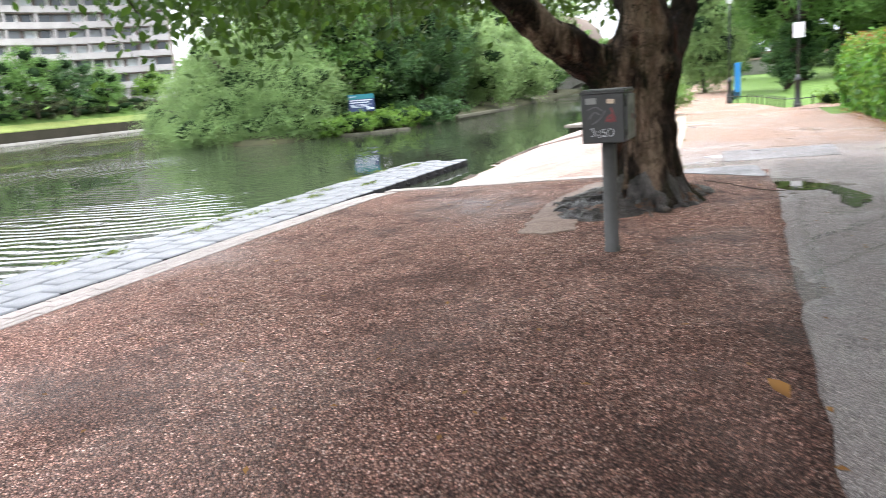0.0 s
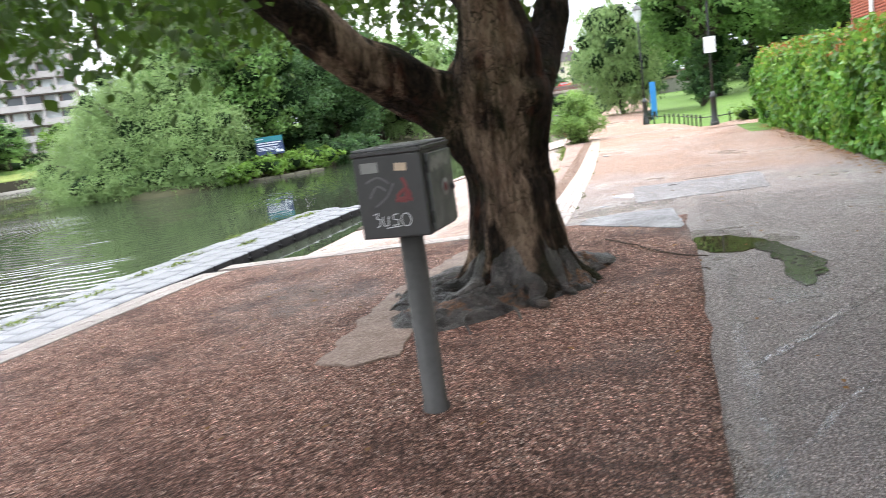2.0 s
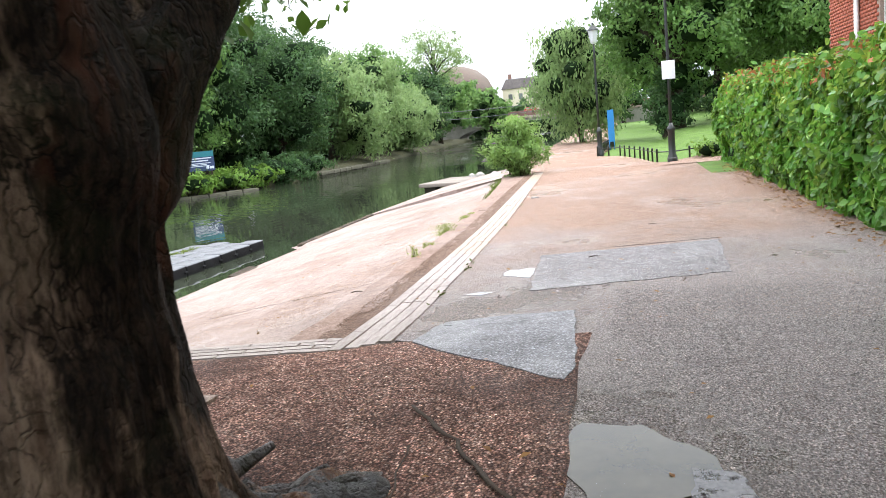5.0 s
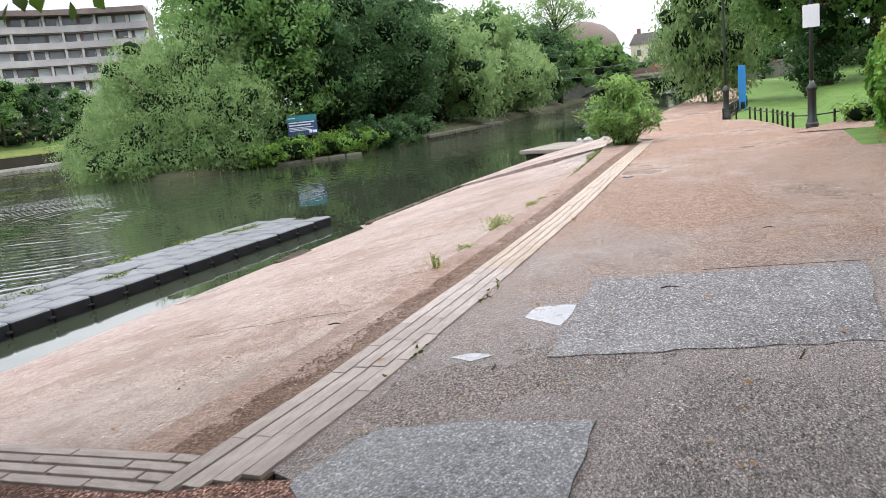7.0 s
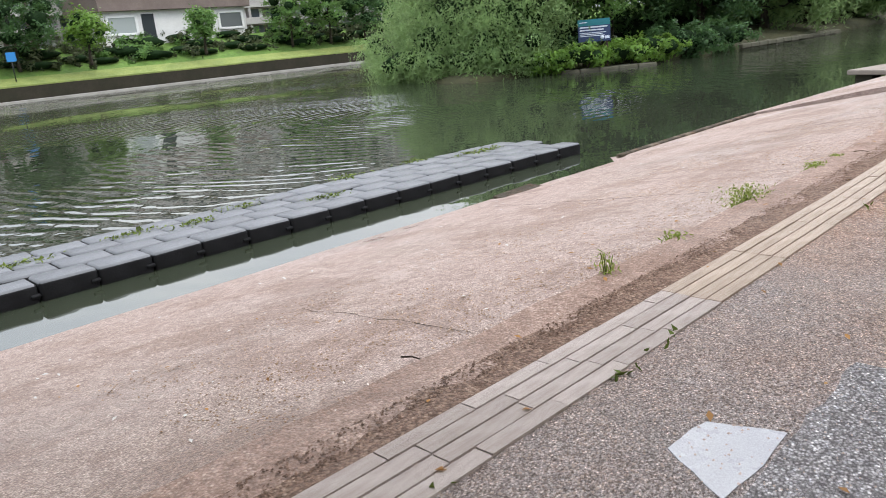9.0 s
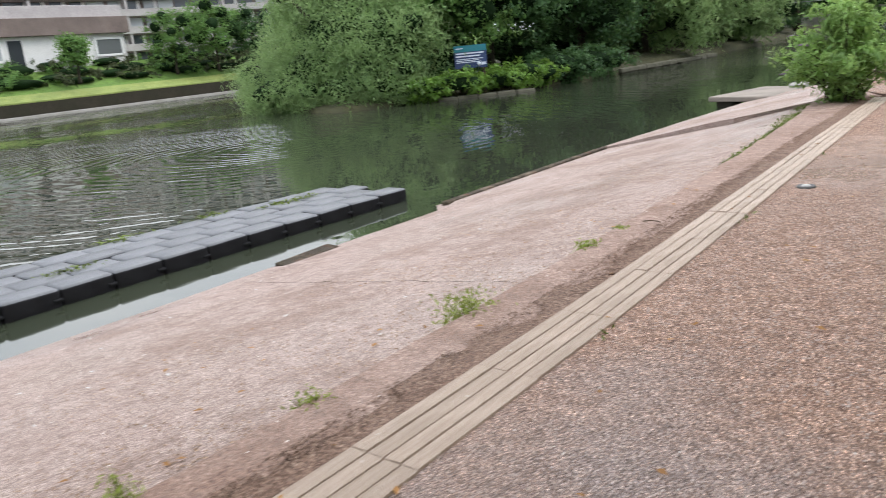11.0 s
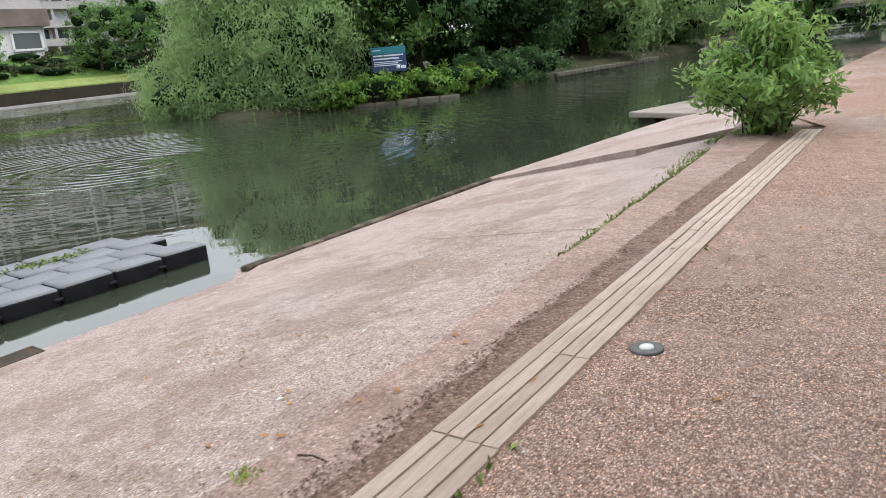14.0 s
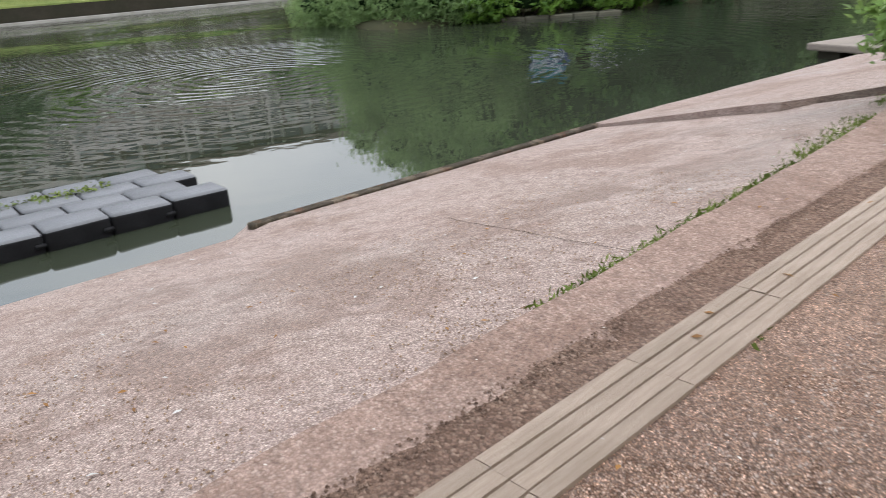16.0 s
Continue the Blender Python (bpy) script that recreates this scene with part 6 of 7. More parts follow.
tree("bare_tree", "thin-crowned tree showing its bare branches", (-27.5, 118, -0.6), 17.0, 5.0, 8.0, M["leaf_willow"], 0.22, 92, 0.30, 26, 2.2, core=0, group="island trees")
for k, (x, y, s) in enumerate(((-25.6, 47.3, 1.0), (-24.2, 49.6, 0.9), (-23.9, 51.8, 1.2), (-26.8, 45.4, 1.0), (-23.8, 55, 1.5), (-23.6, 59, 1.4), (-24.8, 49.9, 0.9))):
    shrub("shrub", "bright undergrowth on the island's bank", (x, y, -0.95), [(0, 0, 0.5 * s, 1.3 * s, 1.3 * s, 0.75 * s), (0.7 * s, 0.6 * s, 0.4 * s, 0.9 * s, 0.9 * s, 0.6 * s), (-0.7 * s, -0.3 * s, 0.45 * s, 0.9 * s, 0.9 * s, 0.6 * s)], M["leaf_bright"] if k < 4 or k == 6 else M["leaf_dark"], 0.16, 100 + k, 34, 0.2, 0.3, group="undergrowth on the island")


for k in range(17):
    y = 51.5 + 4.6 * k
    x = -30.5 - 1.5 * math.sin(k * 1.7) - 0.03 * (y - 50)
    shrub("shrub", "dark undergrowth filling the island", (x, y, -0.7), [(0, 0, 1.3, 2.2, 2.6, 1.9), (-1.6, 1.2, 1.8, 2.0, 2.2, 2.0), (1.2, -1.0, 0.9, 1.6, 1.8, 1.4)], M["leaf_dark"], 0.22, 400 + k, 13, 0.2, 0.5, group="undergrowth on the island")


def notice_sign():
    t = thing("waterside_sign", "navy information sign with a teal heading band on timber posts", "sign", pose(-25.2, 48.35, -0.75, 0, 0, 24) @ Matrix.Translation((0, 0, 1.6)) @ Matrix.Diagonal((0.84, 0.84, 0.84, 1)) @ Matrix.Translation((0, 0, -1.6)))
    board = part("board", box("board", (2.15, 0.06, 1.45), M["sign_navy"], (0, 0, 1.58), 0.01, 1), t)
    part("heading_band", box("heading_band", (2.15, 0.02, 0.40), M["sign_teal"], (0, -0.035, 2.10)), board)
    for z, w, h in ((1.80, 1.85, 0.085), (1.62, 1.6, 0.085), (1.44, 1.75, 0.045), (1.34, 1.5, 0.045), (1.24, 1.65, 0.045), (2.12, 0.5, 0.05)):
        part("text_bar", box("text_bar", (w, 0.012, h), M["sign_white"], (-0.95 + w / 2, -0.038 if z < 2 else -0.048, z)), board)
    part("emblem", lathe("emblem", [(0.12, 0), (0.12, 0.012)], M["sign_white"], 14), board, at=pose(0.55, -0.03, 1.1, 90))
    part("text_bar", box("text_bar", (0.3, 0.012, 0.18), M["sign_white"], (0.86, -0.038, 1.1)), board)
    for x in (-0.8, 0.8):
        part("post", box("post", (0.12, 0.12, 2.6), M["timber"], (x, 0.09, 0.5), 0.01, 1), t)


notice_sign()


# ---- far bank, apartments ----
def bank_x(y):
    return -82.5 - 0.03 * y


wall = thing("wall_bank", "dark stained canal wall with a pale coping on the far bank", "wall", kind="structure")
for k in range(36):
    y = -30 + 5 * k
    part("wall_section", box("wall_section", (0.8, 5.0, 3.4), M["bank_wall"], (0, 0, 0)) if k == 0 else bpy.data.meshes["wall_section"], wall, at=pose(bank_x(y), y, -1.42, 0, 0, 1.7))
strip("ground_verge", list(np.arange(-34, 148, 2.0)), lambda y: bank_x(y) - 2.6, lambda y: bank_x(y) + 0.42, lambda x, y: 0.33 + 0.24 * (bank_x(y) + 0.42 - x) + 0.05 * noise.noise(Vector((x, y, 0))), M["grass_yellow"], "yellow-green grass verge on top of the bank wall", "verge", 5, 0.15)
thing("landing_stage", "pale timber landing along the far wall", "landing", data=from_bm("landing_stage", box_bm((1.2, 78, 0.35), (bank_x(64) + 1.1, 64, WATER + 0.05), 0.03, turn=Matrix.Rotation(radians(1.7), 4, "Z")), M["concrete"]))
rng = np.random.default_rng(120)
for k in range(18):
    y = -8 + 6.6 * k + rng.uniform(-1, 1)
    s = rng.uniform(0.8, 1.25)
    shrub("shrub", "low olive-green shrub on the far bank", (bank_x(y) - 5.0, y, 1.7), [(0, 0, 0.4 * s, 1.8, 3.8 * s, 0.8 * s), (-2.6, 1, 1.6 * s, 2.0, 3.6, 1.0 * s), (-1, -2.5, 0.9 * s, 1.8, 2.8, 0.9 * s), (-4.2, -1.0, 2.3, 1.6, 3.2, 0.8)], M["leaf_scrub"] if k % 3 else M["leaf_mid"], 0.30, 130 + k, 7, 0.1, 0.5, group="shrubs on the far bank")
for k, (x, y, h, s, leaf) in enumerate(((-88.5, 69.8, 8.0, 3.4, "leaf_mid"), (-87, 75, 9.0, 3.8, "leaf_mid"), (-86.5, 80.5, 7.6, 3.4, "leaf_dark"), (-84.8, 55.4, 5.2, 1.5, "leaf_mid"), (-88, 36, 9.5, 4.6, "leaf_dark"), (-88, 27, 8.5, 4.0, "leaf_dark"), (-84.3, 42, 5.2, 2.0, "leaf_bright"), (-88, 88, 6.0, 3.0, "leaf_mid"), (-87, 97, 5.5, 2.2, "leaf_bright"), (-89, 18, 10, 5, "leaf_dark"))):
    tree("tree", "leafy young tree on the far bank" if h < 7 else "dense green tree on the far bank", (x, y, 2.0), h, s, 1.2, M[leaf], 0.24, 160 + k, 0.16, 11, 13, group="far bank trees")


def apartments():
    t = thing("apartment_building", "curved pale concrete apartment block with continuous balcony bands", "apartment block")
    a, b, c = Vector((-97, 28, 0)), Vector((-121, 82, 0)), Vector((-90, 106, 0))
    def at(u):
        p = a.lerp(b, u).lerp(b.lerp(c, u), u)
        d = (b - a).lerp(c - b, u).normalized()
        return p, d
    n = 30
    pts = [at(k / n) for k in range(n + 1)]
    out = [Vector((d.y, -d.x, 0)) for p, d in pts]
    base, storey, floors = 3.2, 2.42, 7
    def ribbon(lo, hi, front, back, name, mat):
        verts, faces = [], []
        for (p, d), o in zip(pts, out):
            for s, z in ((front, lo), (front, hi), (-back, hi), (-back, lo)):
                q = p + o * s
                verts.append((q.x, q.y, z))
        for k in range(n):
            for i in range(4):
                j = (i + 1) % 4
                faces.append((k * 4 + i, k * 4 + j, (k + 1) * 4 + j, (k + 1) * 4 + i))
        faces += [(0, 1, 2, 3), (n * 4 + 3, n * 4 + 2, n * 4 + 1, n * 4)]
        return mesh(name, verts, faces, mat)
    part("wall", ribbon(base - 3, base + storey * floors, 0.0, 10, "wall", M["facade_brown"]), t)
    pane = box("pane", (1, 0.06, 1.35), M["ribbon_glass"])
    panel = box("panel", (1, 0.08, 1.35), M["white_wall"])
    pier_mesh = box("pier", (0.35, 1.25, storey), M["facade"])
    for f in range(floors):
        z = base + storey * f
        part("balcony_band", ribbon(z - 0.12, z + 0.86, 1.35, 0, "balcony_band", M["facade"]), t)
        # Solid brown strip that paints the shadow below each balcony band.
        part("painted_band_shadow", ribbon(z - 0.32, z - 0.16, 1.15, 0, "painted_band_shadow", M["facade_brown"]), t)
        for k in range(n):
            p, d = at((k + 0.5) / n)
            o = Vector((d.y, -d.x, 0))
            w = (pts[k + 1][0] - pts[k][0]).length
            turn = math.degrees(math.atan2(d.y, d.x))
            h = (k * 7 + f * 5) % 9
            win = part("window", pane, t, at=pose(p.x + o.x * 0.08, p.y + o.y * 0.08, z + 1.42, 0, 0, turn) @ Matrix.Diagonal((w * (0.62 if h < 6 else 0.9), 1, 1, 1)))
            if h < 6:
                s = d * (w * 0.38)
                part("wall_panel", panel, t, at=pose(p.x + o.x * 0.10 + s.x, p.y + o.y * 0.10 + s.y, z + 1.42, 0, 0, turn) @ Matrix.Diagonal((w * 0.2, 1, 1, 1)))
            if k % 5 == 0 or (k > 19 and (k + f) % 3 == 0):
                q, d2 = pts[k]
                o2 = out[k]
                part("pier", pier_mesh, t, at=pose(q.x + o2.x * 0.6, q.y + o2.y * 0.6, z + storey * 0.5, 0, 0, turn))
    top = base + storey * floors
    part("roof", ribbon(top - 0.1, top + 0.7, 2.2, 11, "roof", M["facade_brown"]), t)
    part("penthouse", ribbon(top + 0.5, top + 1.5, -4.0, 9, "penthouse", M["white_wall"]), t)


apartments()


def bank_house():
    t = thing("low_wing", "low white wing with dark windows under a brown fascia", "building", pose(-93.5, 56.9, 3.5, 0, 0, 96))
    # local x along the front, -y towards the water
    part("wall", from_bm("wall", box_bm((20, 8, 5.2), (0, 4, 1.8)), M["white_wall"]), t)
    part("fascia", from_bm("fascia", box_bm((21, 9.0, 2.0), (0, 3.8, 4.9), 0.05), M["facade_brown"]), t)
    part("upper_band", from_bm("upper_band", box_bm((21, 8, 1.5), (0, 4.4, 6.6), 0.05), M["facade"]), t)
    for x in (-7.6, 7.6):
        w = part("window", from_bm("window", box_bm((3.4, 0.1, 1.9), (x, -0.04, 2.3)), M["glass"]), t)
        for dx, dz, sx, sz in ((0, 1.02, 3.9, 0.28), (0, -1.02, 3.9, 0.28), (-1.82, 0, 0.3, 2.3), (1.82, 0, 0.3, 2.3)):
            part("window_frame", from_bm("window_frame", box_bm((sx, 0.16, sz), (x + dx, -0.09, 2.3 + dz), 0.02), M["white_frame"]), w)
    for x in (-4.2, 2.6):
        part("dark_bay", from_bm("dark_bay", box_bm((1.6, 0.1, 3.4), (x, -0.03, 1.8)), M["glass"]), t)


bank_house()
sign_post = thing("bank_sign", "small blue sign on a pole on the far bank", "sign", pose(bank_x(36) - 1.0, 34.5, 0.6))
part("post", lathe("post", [(0.06, -0.1), (0.06, 2.6)], M["black_iron"], 8), sign_post)
part("plate", box("plate", (0.06, 0.9, 0.9), M["blue_panel"], (0.07, 0, 2.5), 0.02, 1), sign_post)


# ---- park to the right ----
tree("park_tree", "large dark ivy-clad tree on the lawn", (3.2, 55, 0.0), 15.8, 5.0, 1.8, M["leaf_mid"], 0.218, 201, 0.6, 20, 22.8, 0.3, group="park trees")
shrub("ivy", "dark ivy wrapped round the tree trunk", (3.2, 54.6, 0.0), [(0, 0, 1.2, 1.1, 1.1, 1.6), (0.1, 0, 3.2, 1.3, 1.2, 1.6), (-0.8, 0, 0.8, 0.8, 0.8, 1.0)], M["leaf_dark"], 0.16, 203, 40, 0.2, 0.3, category="ivy")
tree("park_tree", "yellow-green drooping tree beside the water", (-2.7, 60, -0.5), 8.6, 3.0, 0.4, M["leaf_willow"], 0.16, 204, 0.2, 20, 26, 1.3, length=2.2, lean=-0.8, group="park trees")
tree("park_tree", "broad green tree at the back of the lawn", (12, 60, 1.0), 12.5, 6.6, 2.6, M["leaf_mid"], 0.245, 205, 0.5, 18, 19.0, 0.2, group="park trees")
tree("park_tree", "broad dark tree at the back of the lawn", (22, 66, 2.0), 13.0, 7.2, 2.0, M["leaf_dark"], 0.258, 206, 0.5, 18, 17.1, 0.2, group="park trees")
tree("park_tree", "green tree behind the lawn", (8, 78, 1.4), 13.0, 6.6, 2.0, M["leaf_mid"], 0.272, 207, 0.45, 16, 15.2, 0.2, group="park trees")
tree("park_tree", "dark green tree behind the brick house", (13, 40, 1.0), 11.5, 5.2, 3.0, M["leaf_mid"], 0.218, 208, 0.4, 16, 19.0, 0.2, group="park trees")
tree("park_tree", "small tree beside the path", (-3.0, 92, -0.4), 9.0, 3.6, 1.8, M["leaf_mid"], 0.231, 209, 0.2, 12, 17.1, 0.2, group="park trees")
for k, (x, y, s) in enumerate(((3.0, 31.4, 0.55), (4.0, 33.0, 0.8), (9, 50, 1.5), (6.5, 62, 1.6))):
    shrub("shrub", "leafy green shrub on the lawn", (x, y, land_z(x, y)), [(0, 0, 0.5 * s, 1.0 * s, 1.0 * s, 0.7 * s), (0.6 * s, 0.4 * s, 0.4 * s, 0.7 * s, 0.7 * s, 0.6 * s)], M["leaf_bright"] if k < 2 else M["leaf_dark"], 0.12, 220 + k, 40, 0.1, 0.25, group="shrubs on the lawn")


for k in range(9):
    x, y = 5 + 4.2 * k, 80 - 3.2 * k
    shrub("shrub", "dense dark shrubbery behind the lawn", (x, y, land_z(x, y)), [(0, 0, 1.6, 2.6, 2.4, 2.2), (1.6, 0.6, 2.6, 2.2, 2.2, 2.4), (-1.4, 0.4, 1.2, 2.0, 2.0, 1.8)], M["leaf_mid"] if k % 2 else M["leaf_dark"], 0.24, 230 + k, 14, 0.1, 0.5, group="shrubbery behind the lawn")


# ---- far end of the channel ----
def bridge():
    t = thing("bridge", "low road bridge with a red brick parapet and a pale arch", "bridge", pose(-16, 150, 0))
    for y in (-4.0, 4.0):
        part("parapet", from_bm("parapet", box_bm((60, 0.4, 0.9), (0, y, 2.75), 0.05), M["red_wall"]), t)
    part("deck", from_bm("deck", box_bm((60, 8.6, 0.5), (0, 0, 2.05), 0.08), M["pale_concrete"]), t)
    for x, w in ((-22, 14), (20, 18)):
        part("abutment", from_bm("abutment", box_bm((w, 8.2, 4.6), (x, 0, -0.5)), M["concrete"]), t)
    verts, faces = [], []
    n = 16
    for k in range(n + 1):
        a = math.pi * k / n
        x, z = -2 + 13.2 * math.cos(a), -1.1 + 2.5 * math.sin(a)
        for y in (-3.9, 3.9):
            verts += [(x, y, z), (x, y, 1.85)]
    for k in range(n):
        i = k * 4
        faces += [(i, i + 1, i + 5, i + 4), (i + 2, i + 6, i + 7, i + 3), (i, i + 4, i + 6, i + 2)]
    part("arch", mesh("arch", verts, faces, M["concrete"]), t)


bridge()


def car(at, paint_name, label):
    t = thing("car", label, "car", pose(*at))
    v = bmesh.new()
    box_bm((4.2, 1.75, 0.62), (0, 0, 0.62), 0.16, 3, v)
    cab = bmesh.ops.create_cube(v, size=1)["verts"]
    for p in cab:
        p.co = Vector((p.co.x * (2.5 if p.co.z < 0 else 1.5) - 0.2, p.co.y * (1.6 if p.co.z < 0 else 1.3), 1.2 + p.co.z * 0.56))
    part("body", from_bm("body", v, M[paint_name]), t)
    part("window", box("window", (1.5, 1.5, 0.36), M["glass"], (-0.2, 0, 1.22), 0.05, 1), t)
    for x in (-1.3, 1.3):
        for y in (-0.82, 0.82):
            w = part("wheel", lathe("wheel", [(0.2, -0.1), (0.32, -0.1), (0.33, 0.0), (0.32, 0.1), (0.2, 0.1)], M["rubber"], 14), t, at=pose(x, y, 0.33, 90))
            part("rim", lathe("rim", [(0.19, -0.105), (0.19, 0.105)], M["box_metal"], 12), w)


car((-17.5, 149, 2.3), "car_red", "red car crossing the bridge")
car((-24, 151, 2.3), "car_white", "white car on the bridge")


def far_house():
    t = thing("house", "cream rendered house with a dark mansard roof", "house", pose(-33.6, 262, 1.2, 0, 0, 6))
    part("wall", from_bm("wall", box_bm((15, 9, 13), (0, 0, 4.5)), M["cream_wall"]), t)
    v = bmesh.new()
    box_bm((15.8, 9.8, 3.2), (0, 0, 12.4), bm=v)
    for p in v.verts:
        if p.co.z > 13:
            p.co.x *= 0.78
            p.co.y *= 0.7
    roof = part("roof", from_bm("roof", v, M["slate"]), t)
    for x in (-5, 5):
        part("chimney", from_bm("chimney", box_bm((1.2, 1.0, 2.2), (x, 0, 14.6)), M["red_wall"]), roof)
    for x in (-5, -1.7, 1.7, 5):
        for z in (4.5, 8.2):
            part("window", box("window", (1.3, 0.12, 1.8), M["glass"], (x, -4.55, z)), t)


far_house()
dome = thing("domed_hall", "far hall with a brown domed roof", "building", pose(-54.5, 250, 1.4))
part("wall", lathe("wall", [(12, -1), (12, 9)], M["cream_wall"], 24, False), dome)
part("roof", lathe("roof", [(12.6, 9), (12.2, 11), (10.5, 14.5), (7.5, 17.2), (3.5, 18.8), (0.4, 19.3)], M["rust_roof"], 24), dome)
for k in range(12):
    x = -44 + 5.0 * k
    shrub("shrub", "dark thicket beyond the bridge", (x, 186 + 4 * (k % 2), -1.2), [(0, 0, 1.8, 3.6, 3.0, 2.6), (2.2, 0.5, 1.2, 2.6, 2.6, 2.0)], M["leaf_dark"], 0.6, 430 + k, 4, 0.1, 0.9, core=0.7, group="thicket beyond the bridge")
rng = np.random.default_rng(240)
for k in range(15):
    x = -62 + 4.6 * k + rng.uniform(-1, 1)
    if -28 < x < -10:
        h = 5.5
    else:
        h = rng.uniform(9, 14)
    tree("far_tree", "distant green tree beyond the bridge", (x - 6, 172 + rng.uniform(-6, 30), 0), h, h * 0.42, 1.0, M["leaf_mid" if k % 2 else "leaf_dark"], 0.7, 250 + k, 0.3, 9, 3, group="trees beyond the bridge")
for k, (x, y, h, s) in enumerate(((-30, 128, 11, 5), (-34, 140, 12, 5.5), (-24, 141, 8, 3.6), (-3, 118, 10, 4.5), (3, 105, 13, 6), (-1, 140, 11, 5), (16, 95, 16, 8), (32, 80, 16, 8), (30, 55, 15, 7), (26, 40, 13, 6))):
    tree("far_tree", "green tree further along the water" if x < 0 else "green tree in the park", (x, y, -0.4 if x < 0 else 1.5), h, s, 1.0, M["leaf_dark" if k % 2 else "leaf_mid"], 0.5, 270 + k, 0.35, 13, 5.5, 0.2, group="park trees")
for k in range(14):
    x, y = -130 + 14 * k - 60, 150 + (k % 3) * 12
    if x > -52:
        continue
    tree("far_tree", "distant tree behind the far bank", (x, y, 1), 11 + (k % 3) * 2, 6, 1.0, M["leaf_mid"], 0.8, 300 + k, 0.3, 9, 2.5, group="trees behind the far bank")
cable = thing("cable", "thin cable strung across the channel", "cable")
for dz in (0.0, 0.9):
    pts = [(-27 + 26 * k / 12, 96 + 10 * k / 12, 2.6 + dz + 0.5 * k / 12 - 1.6 * (1 - (k / 6 - 1) ** 2) * 0.3) for k in range(13)]
    v, f = tube(pts, [0.035] * 13, 5)
    part("strand", mesh("strand", v, f, M["box_metal"]), cable)


# ---- ribbed kerb stones ----
kerb = thing("kerb", "pale ribbed stone kerb of narrow blocks with dark joints", "kerb", kind="structure")
strip("kerb_bed", list(np.arange(11.12, 31.0, 0.3)), lambda y: kerb_x(y) - 0.01, lambda y: kerb_x(y) + kerb_w(y) + 0.01, lambda x, y: walk_z(y) - 0.006, M["joint"], "dark soil bed under the kerb stones", "kerb bed", 2, 0.1)
rib = box("kerb_stone", (1, 1, 0.05), M["rib"], (0, 0, 0), 0.0)
pale_rib = box("kerb_stone", (1, 1, 0.05), M["rib_pale"], (0, 0, 0), 0.0)
rng = np.random.default_rng(330)
count = 0
for row in range(4):
    y = 11.20 + 0.07 * row
    joints = np.random.default_rng(77)
    while y < 30.6:
        if y < 15.2:
            l = 0.46 + 0.08 * rng.random()
            if y + l > 15.2:
                l = 15.4 - y
        else:
            l = 0.82 + 0.14 * joints.random()
        m = y + l / 2
        w = kerb_w(m) / 4
        x = kerb_x(m) + w * (row + 0.5)
        slope = math.degrees(math.atan2(walk_z(m + 0.3) - walk_z(m - 0.3), 0.6))
        turn = math.degrees(math.atan2(-(kerb_x(m + 0.3) - kerb_x(m - 0.3)), 0.6))
        part("kerb_stone", pale_rib if m < 15.4 else rib, kerb, at=pose(x, m, walk_z(m) - 0.012 + rng.normal(0, 0.0018), slope, rng.normal(0, 0.6), turn) @ Matrix.Diagonal((w - 0.011, l - (0.007 if y < 15.2 else 0.003), 1, 1)))
        y += l
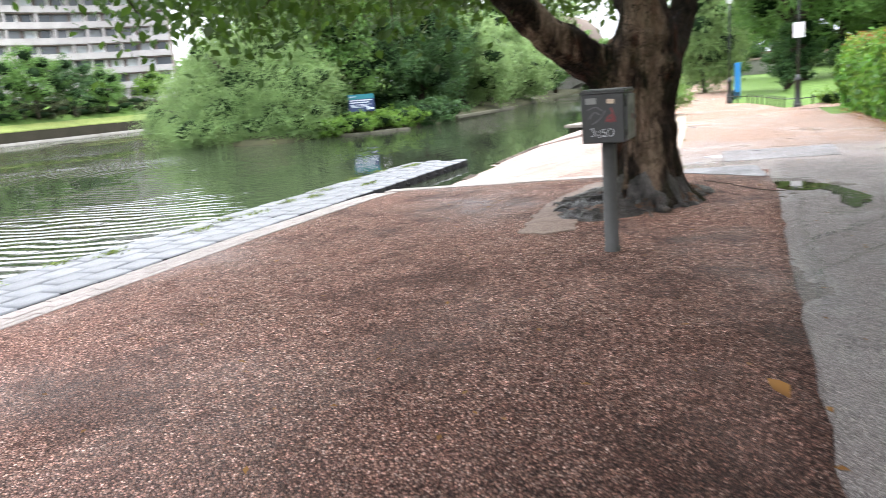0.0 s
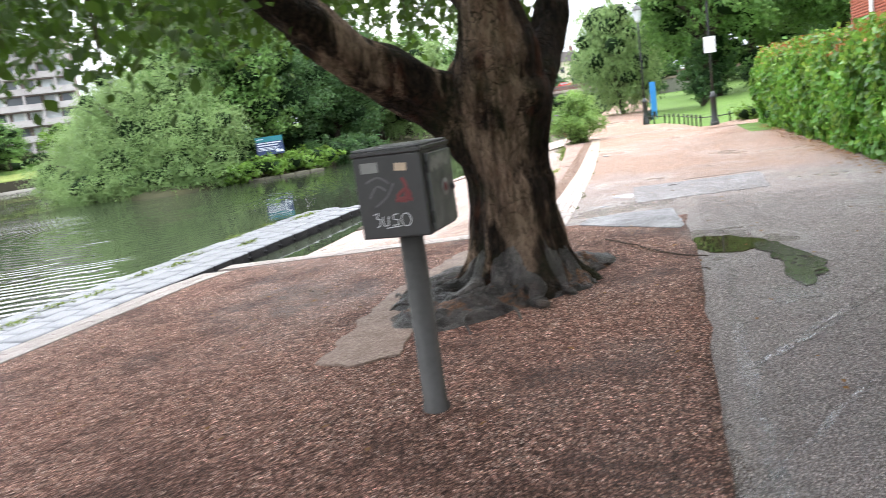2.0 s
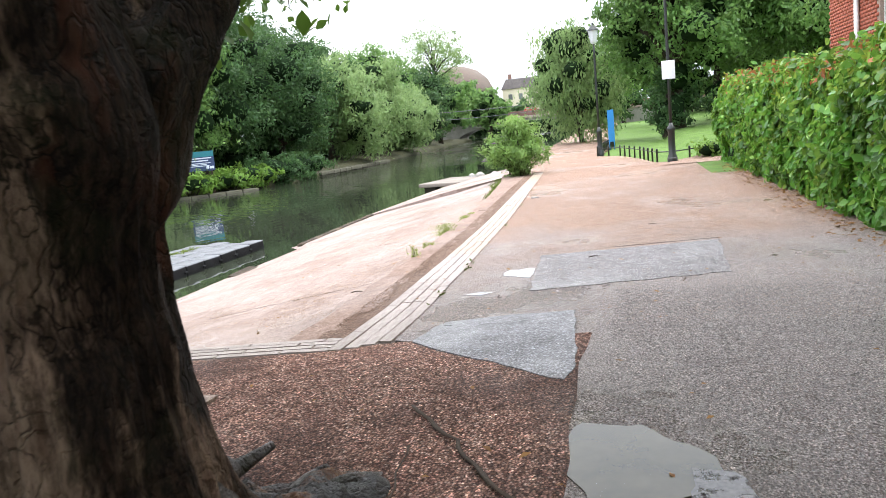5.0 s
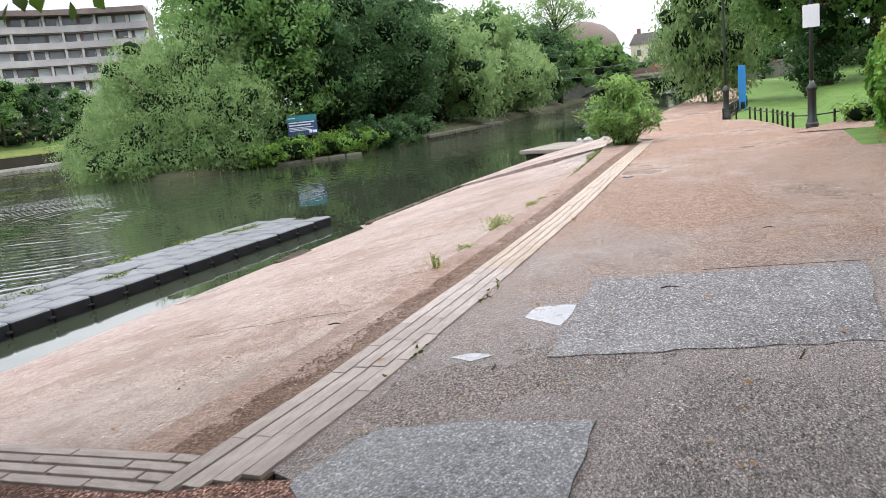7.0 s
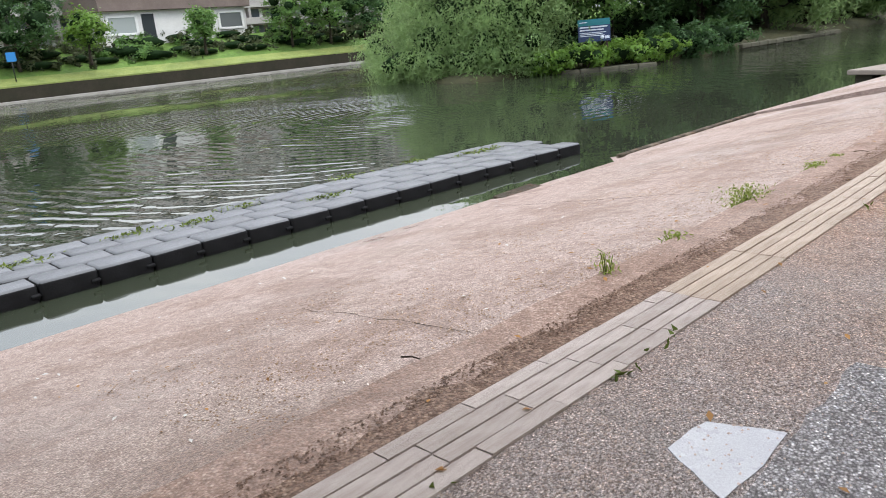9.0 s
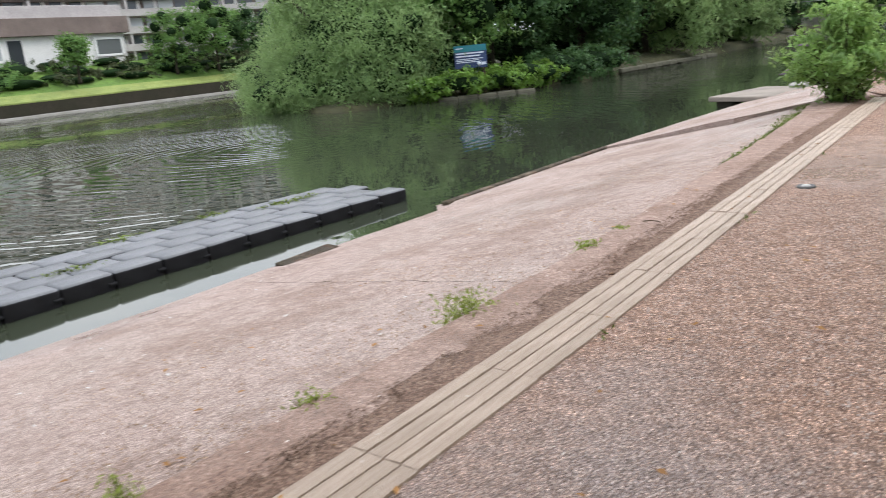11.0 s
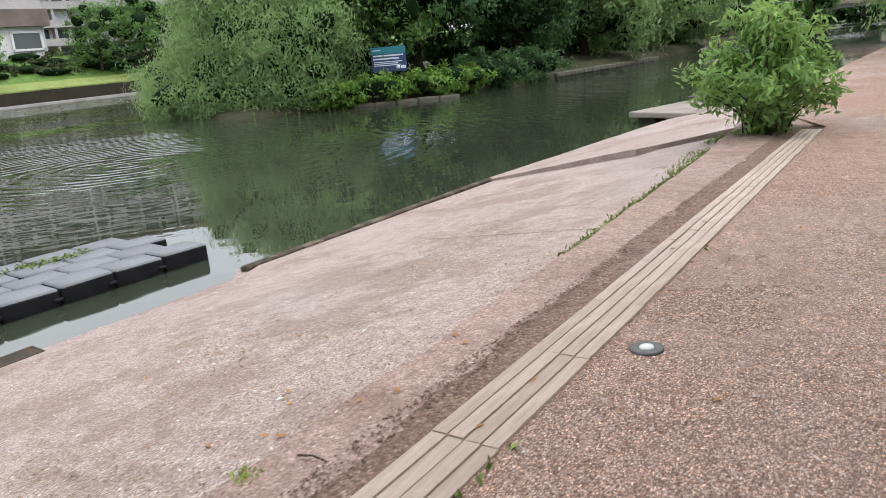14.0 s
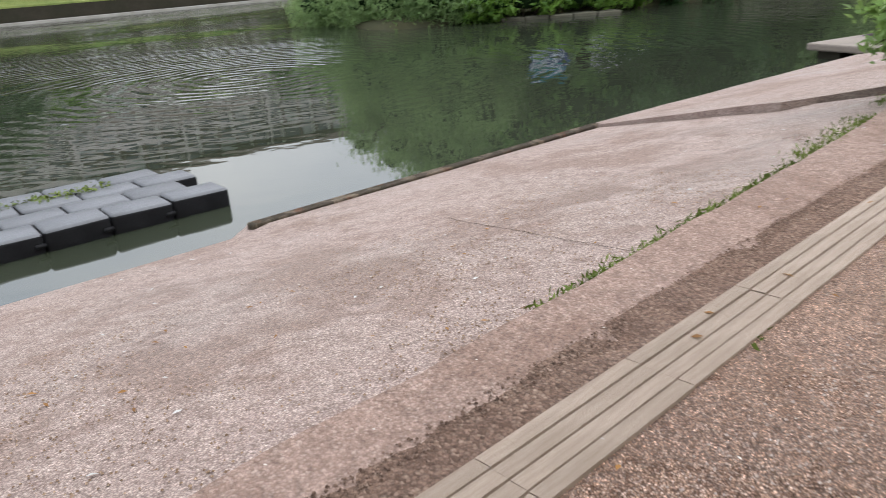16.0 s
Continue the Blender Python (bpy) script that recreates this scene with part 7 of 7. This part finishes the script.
for line, rows, width in (([(-5.5, 10.98), (-1.30, 11.16)], 4, 0.38), ([(-5.38, -2.0), (-5.38, 10.80)], 4, 0.42)):
    a, b = Vector(line[0]), Vector(line[1])
    d = (b - a).normalized()
    s = Vector((-d.y, d.x))
    bed = box_bm(((b - a).length, width + 0.02, 0.12), (0, 0, 0))
    mid = (a + b) / 2 + s * (width / 2 if d.x > 0.5 else 0)
    turn = math.degrees(math.atan2(d.y, d.x))
    fall = math.degrees(math.atan2(plaza_z(b.x, b.y) - plaza_z(a.x, a.y), (b - a).length))
    thing("kerb_bed_plain", "dark soil bed under the terrace kerb", "kerb bed", pose(mid.x, mid.y, (plaza_z(a.x, a.y) + plaza_z(b.x, b.y)) / 2 - 0.088, 0, 0, turn) @ pose(0, 0, 0, 0, -fall, 0), kind="structure", data=from_bm("kerb_bed_plain", bed, M["joint"]))
    for row in range(rows):
        u = 0.0
        off = (row + 0.5) * width / rows - (0 if d.x > 0.5 else width / 2)
        while u < (b - a).length - 0.05:
            l = min((0.5 if d.x > 0.5 else 0.24) + 0.12 * rng.random(), (b - a).length - u)
            c = a + d * (u + l / 2) + s * off
            e, g = c - d * 0.2, c + d * 0.2
            rise = math.degrees(math.atan2(plaza_z(g.x, g.y) - plaza_z(e.x, e.y), 0.4))
            part("kerb_stone", pale_rib, kerb, at=pose(c.x, c.y, plaza_z(c.x, c.y) - 0.008 + rng.normal(0, 0.0015), rise, rng.normal(0, 0.3), turn - 90) @ Matrix.Diagonal((width / rows - (0.030 if d.x > 0.5 else 0.016), l - 0.016, 1, 1)))
            u += l


# ---- brick courses of the house ----
house, edges, wins, zlow, zhigh = BRICKS[0]
one = box("brick", (0.024, 0.218, 0.066), M["brick"], (0, 0, 0), 0.004, 1)
rest_v, rest_f = [], []
count = 0
for r in range(34):
    z = 1.55 + r * 0.076
    y = -0.11 - (0.115 if r % 2 else 0)
    while y > -13:
        if not (zlow - 0.04 < z < zhigh + 0.02 and any(abs(y - c) < w / 2 + 0.09 for c, w in wins)) and z < 7.2:
            count += 1
            if count <= 300 and y > -9:
                part("brick", one, house, at=pose(-0.004, y, z))
            else:
                n = len(rest_v)
                rest_v += [(-0.014, y - 0.108, z - 0.033), (-0.014, y + 0.108, z - 0.033), (-0.014, y + 0.108, z + 0.033), (-0.014, y - 0.108, z + 0.033), (0.006, y - 0.108, z - 0.033), (0.006, y + 0.108, z - 0.033), (0.006, y + 0.108, z + 0.033), (0.006, y - 0.108, z + 0.033)]
                rest_f += [(n, n + 3, n + 2, n + 1), (n, n + 1, n + 5, n + 4), (n + 3, n + 7, n + 6, n + 2), (n, n + 4, n + 7, n + 3), (n + 1, n + 2, n + 6, n + 5)]
        y -= 0.228
courses = part("brickwork", fast_mesh("brickwork", rest_v, rest_f, M["brick"]), house)
tagged(courses, kind="stuff")
